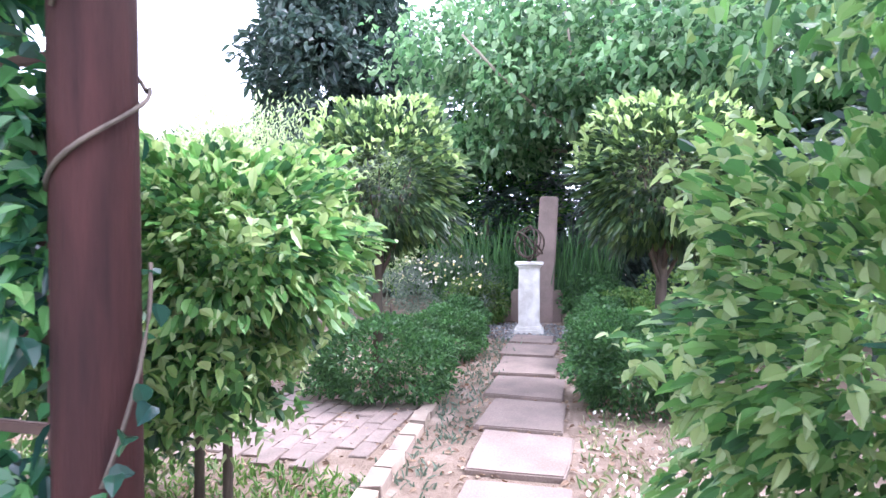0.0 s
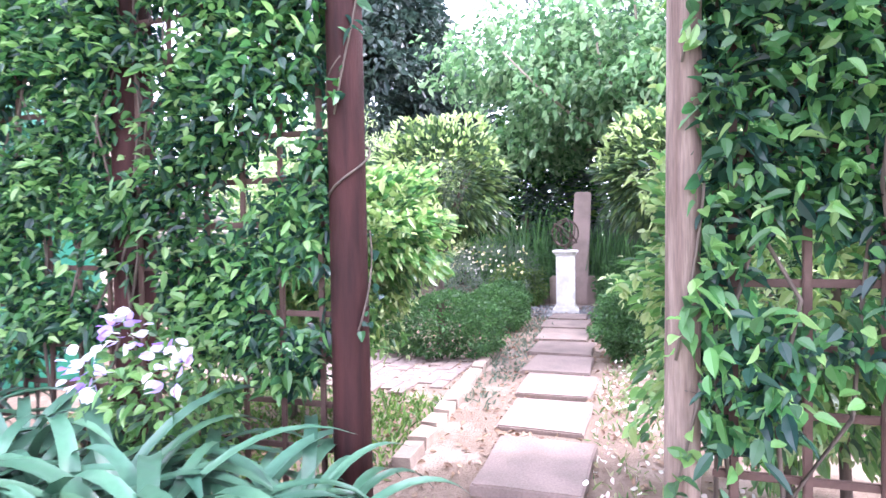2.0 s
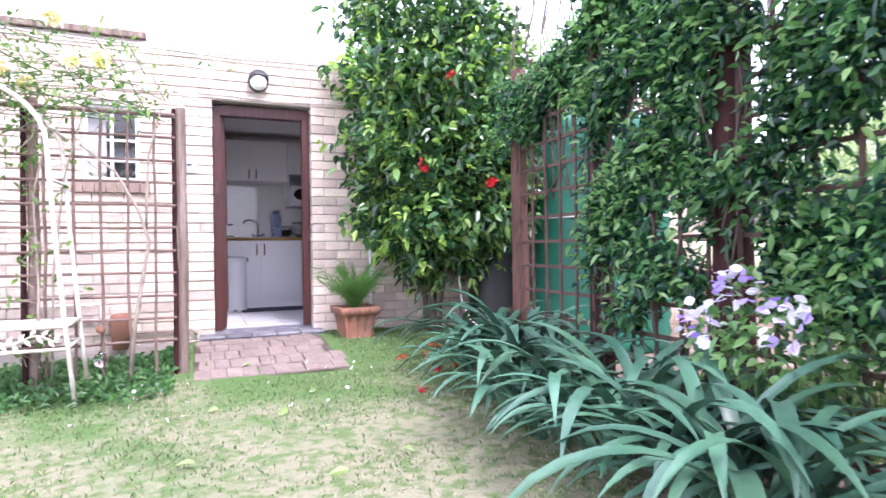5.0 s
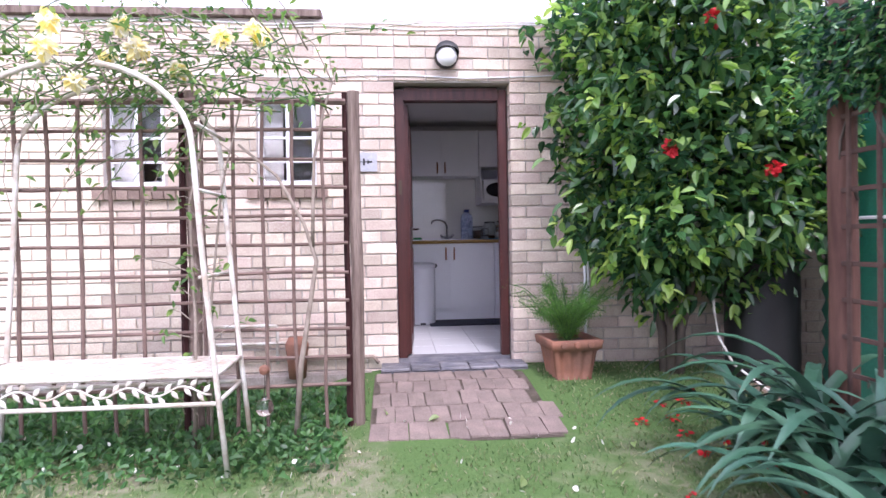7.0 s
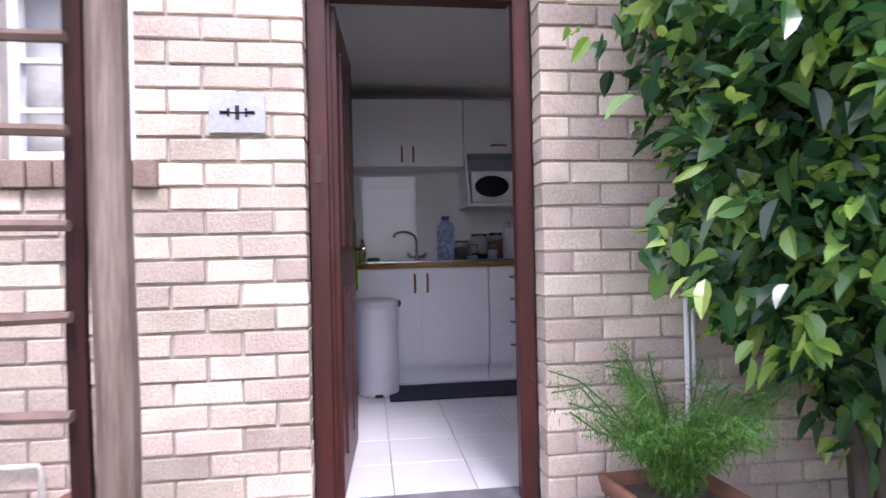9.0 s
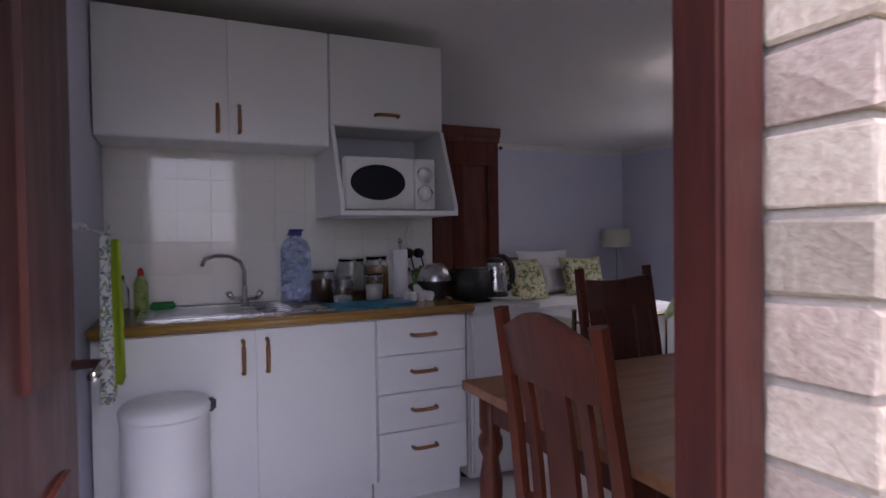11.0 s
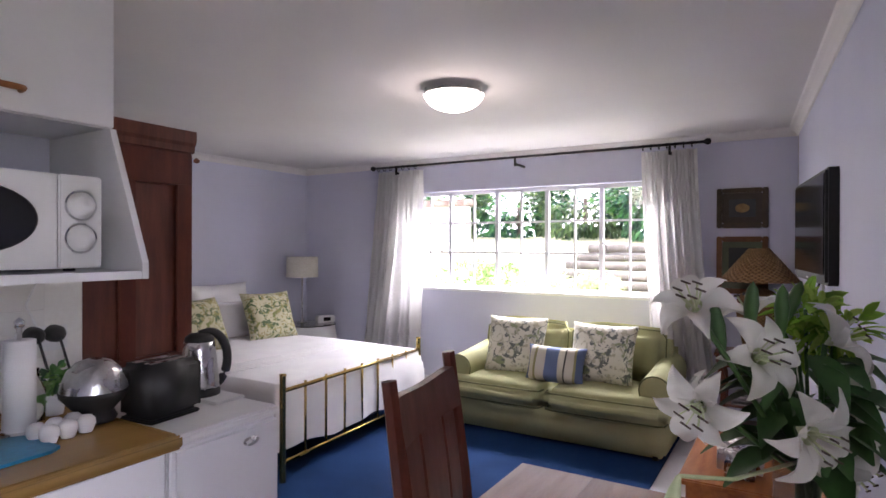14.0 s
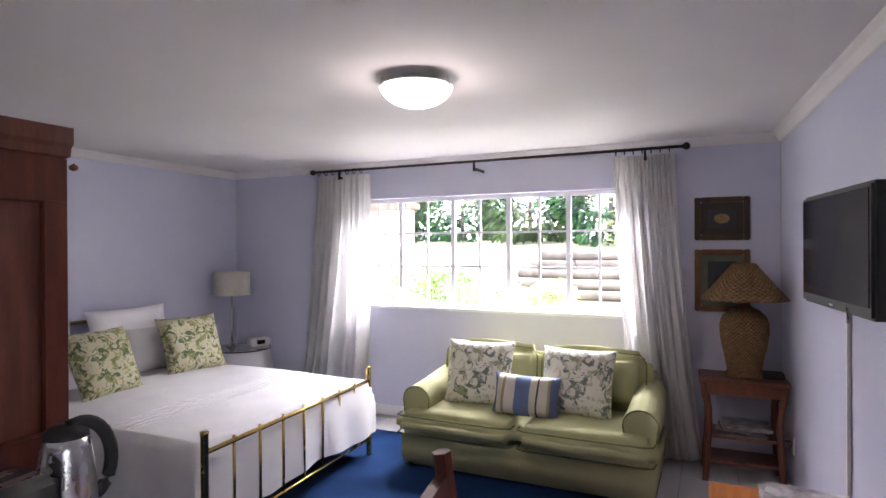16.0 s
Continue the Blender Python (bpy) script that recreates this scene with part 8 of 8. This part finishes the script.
def sofa():
    t = thing("sofa", (0, 0, 0), "two-seat sofa in pale green cloth with dark piping", "sofa")
    x0, x1, y0, y1 = 4.06, 4.93, 1.36, 3.04
    ym = (y0 + y1) / 2
    part("base", bx((x0 + 0.02, y0 + 0.015, 0.03), (x1, y1 - 0.015, 0.25), 0.025, seg=3), SOFA, t, "", True)
    for a, b in ((y0 - 0.005, ym - 0.004), (ym + 0.004, y1 + 0.005)):
        c = part("seat_cushion", plump((x0 - 0.045, a, 0.235), (x1 - 0.24, b, 0.395), 0.06), SOFA, t, "", True)
        ring = [(x0 + 0.06, a + 0.012), (x0 - 0.01, a + 0.02), (x0 - 0.03, a + 0.07), (x0 - 0.034, (a + b) / 2), (x0 - 0.03, b - 0.07), (x0 - 0.01, b - 0.02), (x0 + 0.06, b - 0.012)]
        part("piping", tube([(x, y, 0.374) for x, y in ring], 0.0055, 6), PIPING, c, "", True)
        part("piping", tube([(x, y, 0.256) for x, y in ring], 0.0055, 6), PIPING, c, "", True)
    part("back", bx((x1 - 0.18, y0 + 0.06, 0.25), (x1, y1 - 0.06, 0.73), 0.08, seg=5), SOFA, t, "", True)
    for a, b in ((y0 + 0.10, ym - 0.006), (ym + 0.006, y1 - 0.10)):
        m = pose(x1 - 0.225, (a + b) / 2, 0.385, 0, 9, 0)
        h = (b - a) / 2
        c = part("back_cushion", plump((-0.105, -h, 0.0), (0.105, h, 0.40), 0.07, m, 0.03), SOFA, t, "", True)
        part("piping", tube([m @ Vector(q) for q in ((-0.085, -h + 0.012, 0.06), (-0.088, -h + 0.012, 0.33), (-0.086, -h + 0.05, 0.385), (-0.092, 0, 0.402), (-0.086, h - 0.05, 0.385), (-0.088, h - 0.012, 0.33), (-0.085, h - 0.012, 0.06))], 0.005, 6), PIPING, c, "", True)
    for y, sg_ in ((y0, 1), (y1, -1)):
        bm, rings = bmesh.new(), []
        out = [(0.012, 0.24), (0.008, 0.36), (0.0, 0.43)] + [(0.098 - 0.102 * math.cos(radians(q)), 0.455 + 0.095 * math.sin(radians(q))) for q in range(0, 181, 20)] + [(0.195, 0.42), (0.188, 0.36), (0.186, 0.24)]
        for x, k, up in ((x0 + 0.10, 0.90, 0), (x0 + 0.102, 0.97, 0), (x0 + 0.112, 1.0, 0), (x0 + 0.35, 1.0, 0.015), (x1 - 0.12, 1.0, 0.06), (x1 - 0.06, 0.96, 0.06)):
            rings.append([bm.verts.new((x, y + sg_ * (0.098 + (u - 0.098) * k), 0.36 + (z - 0.36) * k + up * max(0, z - 0.3) / 0.25)) for u, z in out])
        grid_faces(bm, rings)
        bmesh.ops.recalc_face_normals(bm, faces=bm.faces[:])
        for f in bm.faces:
            f.smooth = len(f.verts) == 4
        a = part("arm", bm, SOFA, t)
        part("piping", tube([(x0 + 0.103, y + sg_ * (0.098 + (u - 0.098) * 0.985), 0.36 + (z - 0.36) * 0.985) for u, z in out[1:-1]], 0.0055, 6), PIPING, a, "", True)
    for x in (x0 + 0.06, x1 - 0.06):
        for y in (y0 + 0.08, y1 - 0.08):
            part("foot", lathe([(0.02, 0), (0.025, 0.04)], (x, y, 0.0), 10), BLACK, t)


sofa()
LEAFY = spotted("leaf_print_cloth", (0.74, 0.72, 0.62), [(0.30, 0.34, 0.20), (0.16, 0.18, 0.16), (0.5, 0.48, 0.36)], 9, 0.555, 0.60)
STRIPE = spotted("striped_cloth", (0.6, 0.57, 0.48), [(0.0, (0.10, 0.14, 0.24)), (0.07, (0.6, 0.57, 0.48)), (0.16, (0.30, 0.28, 0.14)), (0.20, (0.62, 0.6, 0.52)), (0.36, (0.14, 0.2, 0.36)), (0.60, (0.6, 0.57, 0.46)), (0.70, (0.06, 0.06, 0.05)), (0.73, (0.6, 0.57, 0.48)), (0.86, (0.34, 0.32, 0.16)), (0.9, (0.12, 0.17, 0.3))], 1 / 0.44, stripes=True)
for (x, y, z, w, h, d, rx, rz, m, lab) in ((4.49, 2.60, 0.605, 0.50, 0.48, 0.15, -20, -86, LEAFY, "cream cushion printed with green leaves on the sofa"), (4.49, 1.90, 0.60, 0.50, 0.47, 0.15, -20, -94, LEAFY, "cream cushion printed with green leaves on the sofa"), (4.32, 2.20, 0.52, 0.46, 0.28, 0.14, -20, -92, STRIPE, "small blue and cream striped cushion on the sofa")):
    ob = solid("cushion", cushion(w, h, d), m, lab, "cushion", smooth=True, group="sofa cushions")
    ob.matrix_basis = pose(x, y, z, 0, 0, rz) @ pose(0, 0, 0, rx, 0, 0)

# ---- curtains and rod ----
def curtain(y0, y1, b0, b1, seed, tieback, label):
    bm, rings = bmesh.new(), []
    n, m = 150, 40
    for j in range(m + 1):
        f = j / m
        z = 2.165 - f * 2.13
        a = y0 + (b0 - y0) * f ** 1.3
        b = y1 + (b1 - y1) * f ** 1.3
        row = []
        for i in range(n + 1):
            u = i / n
            y = a + (b - a) * u
            amp = 0.016 + 0.044 * min(1, f * 2.2) * (0.75 + 0.45 * math.sin(u * 9 + seed * 2))
            drift = 0.9 * math.sin(f * 2.6 + seed + u * 2) * f + 0.5 * math.sin(f * 7 + u * 11 + seed)* f
            tight = (1 - min(1, f * 5)) * 0.6
            ph = u * 2 * math.pi * 6.5 + 1.5 * math.sin(u * 7 + seed) + 0.8 * math.sin(u * 17 + 2 * seed) + drift
            x = 4.975 + amp * math.sin(ph) + 0.011 * math.sin(ph * 2.7 + f * 5 + seed) + tight * 0.014 * math.sin(u * 2 * math.pi * 16)
            x += 0.006 * math.sin(f * 23 + u * 9) * math.sin(f * 9 + u * 21) - 0.05 * f * f * math.sin(u * 3.1)
            row.append(bm.verts.new((x, y + 0.02 * math.cos(ph) * f, z)))
        rings.append(row)
    grid_faces(bm, rings, False, False)
    bmesh.ops.solidify(bm, geom=bm.faces[:], thickness=0.003)
    t = thing("curtain", (0, 0, 0), label, "curtain", group="white curtains")
    part("cloth", bm, CURTAIN, t, "", True)
    for k in range(7):
        y = y0 + (y1 - y0) * (k + 0.5) / 7
        part("ring", tube(arc((4.91, y, 2.19), 0.022, 0, 360, 16, "xz"), 0.0035, 5), BLACKIRON, t, "", True)


curtain(3.83, 4.36, 3.90, 4.60, 1, None, "white gathered curtain drawn to the corner side")
curtain(1.31, 1.73, 1.12, 1.60, 4, None, "white gathered curtain drawn beside the pictures")
cr = thing("curtain_rod", (0, 0, 0), "black iron curtain rod with knob ends", "curtain rod")
part("rod", tube([(4.91, 1.26, 2.20), (4.91, 4.36, 2.20)], 0.011, 10), BLACKIRON, cr, "", True)
for y, s in ((1.25, -1), (4.37, 1)):
    part("finial", lathe([(0.011, -0.01), (0.018, 0.0), (0.026, 0.018), (0.02, 0.038), (0.0, 0.045)], (0, 0, 0), 14, m=pose(4.91, y, 2.20, -90 * s, 0, 0), cap=False), BLACKIRON, cr, "", True)
for y in (1.5, 2.80, 4.1):
    part("bracket", bx((4.90, y - 0.008, 2.12), (4.92, y + 0.008, 2.20), 0.002, bm=bx((4.90, y - 0.008, 2.13), (5.128, y + 0.008, 2.15), 0.002)), BLACKIRON, cr)

# ---- ceiling lamp ----
cl = thing("ceiling_lamp", (2.945, 2.295, 2.284), "round frosted glass ceiling lamp, lit", "ceiling lamp")
part("rim", lathe([(0.085, 0.0), (0.085, -0.028), (0.158, -0.034), (0.168, -0.038), (0.169, -0.043), (0.160, -0.046)], (0, 0, 0), 40), WHITEPLASTIC, cl, "", True)
part("glass_bowl", lathe([(0.167, -0.043), (0.160, -0.060), (0.140, -0.086), (0.110, -0.107), (0.070, -0.122), (0.0, -0.131)], (0, 0, 0), 40, cap=False), glow("lit_frosted_glass", (1.0, 0.94, 0.84), 1.3), cl, "glowing frosted glass bowl", True)
for a in (0.4, 2.5, 4.6):
    part("clip", bx((-0.006, -0.006, -0.04), (0.006, 0.01, 0.0), 0.002, m=pose(0.168 * math.cos(a), 0.168 * math.sin(a), -0.015, 0, 0, math.degrees(a))), CHROME, cl)
bulb = new("ceiling_lamp_light", bpy.data.lights.new("ceiling_lamp_light", "POINT"))
bulb.data.energy, bulb.data.color, bulb.data.shadow_soft_size = 0.55, (1.0, 0.92, 0.82), 0.12
bulb.location = (2.945, 2.295, 2.04)

# ---- corner table, woven lamp, pictures, television ----
st = thing("side_table", (4.83, 0.90, 0), "tall reddish wooden side table with two shelves", "side table", rz=2)
part("top", bx((-0.16, -0.26, 0.635), (0.16, 0.26, 0.662), 0.006), REDTABLE, st)
for z in (0.12, 0.28):
    part("shelf", bx((-0.13, -0.22, z), (0.13, 0.22, z + 0.018), 0.004), REDTABLE, st)
for x in (-0.13, 0.13):
    for y in (-0.21, 0.21):
        q = 1 if y > 0 else -1
        part("leg", tube([(x, y + q * dy, z) for dy, z in ((0.012, 0.0), (0.006, 0.08), (0.0, 0.2), (-0.012, 0.36), (-0.006, 0.48), (0.014, 0.56), (0.02, 0.634))], 0.021, 8), REDTABLE, st, "", True)
part("apron", bx((-0.14, -0.23, 0.56), (-0.122, 0.23, 0.634), 0.003), REDTABLE, st)
wlamp = thing("table_lamp", (4.85, 0.885, 0.664), "big woven seagrass table lamp with a wide cone shade", "lamp")
part("base", lathe([(0.118, 0), (0.12, 0.015), (0.104, 0.03), (0.104, 0.05), (0.116, 0.12), (0.134, 0.20), (0.146, 0.28), (0.146, 0.34), (0.13, 0.39), (0.09, 0.43), (0.05, 0.45), (0.032, 0.46), (0.03, 0.52)], (0, 0, 0), 40), WOVEN, wlamp, "", True)
prof = []
for k in range(15):
    f = k / 14
    prof.append((0.26 - 0.195 * f + 0.003 * (k % 2), 0.50 + 0.235 * f))
part("shade", lathe(prof + [(0.055, 0.735), (0.245, 0.505)], (0, 0, 0), 40, cap=False), WOVEN, wlamp, "", True)
bk = solid("black_box", bx((4.78, 0.66, 0.664), (4.9, 0.79, 0.70), 0.006), BLACK, "small black box on the side table", "box")
PAPER = mat("magazine_cover", (0.5, 0.48, 0.46), (0.12, 0.1, 0.12), 0.4, scale=14, var=0.5)
rg = random.Random(14)
for k in range(7):
    ob = solid("magazine", bx((-0.10, -0.14, 0), (0.10, 0.14, 0.009), 0.002), PAPER, "glossy magazine in a loose pile on the shelf", "magazine", group="magazines on the shelf")
    ob.matrix_basis = pose(4.82 + rg.uniform(-0.015, 0.015), 0.90 + rg.uniform(-0.03, 0.03), 0.2985 + k * 0.0098, 0, 0, rg.uniform(-12, 12))


def picture(z0, z1, fm, mount, motif, label):
    t = thing("picture", (5.128, 0, 0), label, "picture", group="framed pictures")
    y0, y1, w = 0.835, 1.187, 0.04
    for a, b in (((-0.025, y0, z0), (0, y0 + w, z1)), ((-0.025, y1 - w, z0), (0, y1, z1)), ((-0.0245, y0 + w, z0), (0, y1 - w, z0 + w)), ((-0.0245, y0 + w, z1 - w), (0, y1 - w, z1))):
        part("frame", bx(a, b, 0.006), fm, t)
    part("mount", bx((-0.010, y0 + w, z0 + w), (-0.004, y1 - w, z1 - w), 0), mount, t)
    zc = (z0 + z1) / 2
    part("inner_mount", bx((-0.0125, y0 + 0.085, z0 + 0.085), (-0.0105, y1 - 0.085, z1 - 0.085), 0), mat("inner_mount", (0.03, 0.035, 0.04), (0.05, 0.05, 0.05), 0.6), t)
    part("motif", lathe([(0.0, 0.0), (0.05, 0.0), (0.045, 0.002), (0.0, 0.0025)], (0, 0, 0), 14, m=Matrix.Translation((-0.0127, 1.01, zc)) @ Matrix.Diagonal((1, 1, 0.7, 1)) @ pose(0, 0, 0, 0, -90, 0), cap=False), motif, t)


picture(1.552, 1.857, mat("dark_gilt_frame", (0.07, 0.045, 0.02), (0.03, 0.02, 0.012), 0.4), mat("brown_mount", (0.06, 0.045, 0.035), None, 0.8), mat("tan_motif", (0.3, 0.2, 0.08), (0.2, 0.12, 0.05), 0.8, scale=30), "small dark framed print in a gilt frame")
picture(1.05, 1.488, mat("brown_frame", (0.20, 0.085, 0.03), (0.12, 0.05, 0.02), 0.4), mat("green_mount", (0.14, 0.16, 0.10), None, 0.8), mat("dark_motif", (0.02, 0.02, 0.02), None, 0.8), "brown framed print with a green mount")


def television():
    t = thing("television", (3.50, 0.60, 1.495), "black flat-screen television on a wall bracket", "television", rz=187)
    part("casing", bx((-0.42, -0.02, -0.25), (0.44, 0.045, 0.25), 0.012), BLACK, t)
    part("screen", bx((-0.395, -0.024, -0.205), (0.415, -0.0195, 0.228), 0.001), SCREEN, t)
    part("back_box", bx((-0.3, 0.046, -0.18), (0.3, 0.08, 0.18), 0.01), BLACK, t)
    part("bracket", bx((-0.05, 0.08, -0.06), (0.05, 0.135, 0.06), 0.004), BLACKIRON, t)
    part("logo", bx((-0.02, -0.0225, -0.235), (0.02, -0.0205, -0.227), 0), STEEL, t)


television()
tcb = tube([(3.30, 0.60, 1.27), (3.27, 0.60, 1.235), (3.33, 0.59, 1.21), (3.42, 0.575, 1.23), (3.50, 0.565, 1.29)], 0.005, 6)
solid("television_cable", tcb, BLACK, "loop of black cable under the television", "cable", smooth=True)
cd = thing("cable_duct", (3.52, 0, 0), "white cable duct running down the wall", "duct")
part("duct", bx((-0.014, 0.548, 0.05), (0.014, 0.562, 1.30), 0.003), WHITEPLASTIC, cd)
ws = thing("wall_socket", (4.75, 0.62, 0.29), "white wall socket with plugs near the floor", "socket", rz=3.6)
part("plate", bx((-0.07, 0.0, -0.055), (0.07, 0.014, 0.055), 0.004), WHITEPLASTIC, ws)
for x in (-0.03, 0.03):
    part("plug", bx((x - 0.02, 0.014, -0.02), (x + 0.02, 0.055, 0.02), 0.006), BLACK if x < 0 else WHITEPLASTIC, ws)

ct = thing("coffee_table", (0, 0, 0), "low orange pine chest used as a table", "table")
part("top", bx((2.72, 0.56, 0.425), (3.48, 1.09, 0.45), 0.006), ORANGEWOOD, ct)
part("body", bx((2.75, 0.59, 0.03), (3.45, 1.06, 0.424), 0.004), ORANGEWOOD, ct)
for x in (2.78, 3.42):
    for y in (0.62, 1.03):
        part("foot", lathe([(0.02, 0), (0.025, 0.03)], (x, y, 0), 10), ORANGEWOOD, ct)
for k in range(8):
    ob = solid("magazine", bx((-0.105, -0.145, 0), (0.105, 0.145, 0.008), 0.002), PAPER, "glossy magazine in a pile on the pine chest", "magazine", group="magazines on the chest")
    ob.matrix_basis = pose(3.28 + rg.uniform(-0.02, 0.02), 0.74 + rg.uniform(-0.02, 0.02), 0.451 + k * 0.0085, 0, 0, rg.uniform(-15, 15))
sp_ = solid("toaster", bx((2.80, 0.78, 0.451), (2.98, 0.95, 0.60), 0.03, seg=4), STEEL, "rounded shiny steel box on the chest", "box", smooth=True)

# ---- floors, tiles, bricks ----
solid("carpet", bx((1.9, 1.38, 0.004), (4.70, 5.50, 0.014), 0.004), CARPET, "deep blue fitted carpet", "carpet", kind="structure")
fl = tagged(part("floor", bx((-0.42, 0.2, -0.12), (5.13, 5.54, -0.006), 0), DARKGROUT), "white ceramic floor tiles with dark joints", "floor", kind="structure")
ft = brick_meshes(0.3405, 0.010, 0.3405, 2, FLOORTILE, 60, 0.0, 0.002)
for i in range(17):
    for j in range(16):
        x, y = -0.305 + i * 0.344, 0.235 + j * 0.344
        if x + 0.16 > 5.12 or y + 0.34 > 5.53 or (2.1 < x < 4.5 and 1.42 < y < 5.1):
            continue
        if (x > 1.0 and y > 2.9) and x < 2.1:
            continue
        if x < 1.2 and y > 2.5:
            continue
        share("floor_tile", ft[(i + j) % 2], fl, pose(x, y, -0.006, 0, 0, 0))
solid("room_floor", bx((-3.38, 0.24, -0.12), (-0.56, 5.54, 0.0), 0), DARKGROUT, "plain floor of the dim side room", "floor", kind="structure")
lay(-0.43, -1, wall_left, wall_top, 2.0, -3.55, 1)
lay(0.43, 1, wall_right, wall_top, 2.1, 5.2, 2)
rest_top = brick_meshes(L - 0.010, C - 0.010, 0.112, 4, BRICK, 3)
rg = random.Random(9)
for i in range(6):
    z = Z0 + (27 + i) * C
    if z + C * 0.7 > TOP:
        break
    for k in range(5):
        x0 = -0.43 + k * L - (L / 2 if i % 2 else 0)
        a, b = max(x0, -0.43), min(x0 + L, 0.43)
        if b - a > 0.03:
            share("brick", rg.choice(rest_top), wall_top, Matrix.Translation(((a + b) / 2, 0, z + 0.005)) @ Matrix.Diagonal(((b - a - 0.010) / (L - 0.010), 1, 1, 1)))
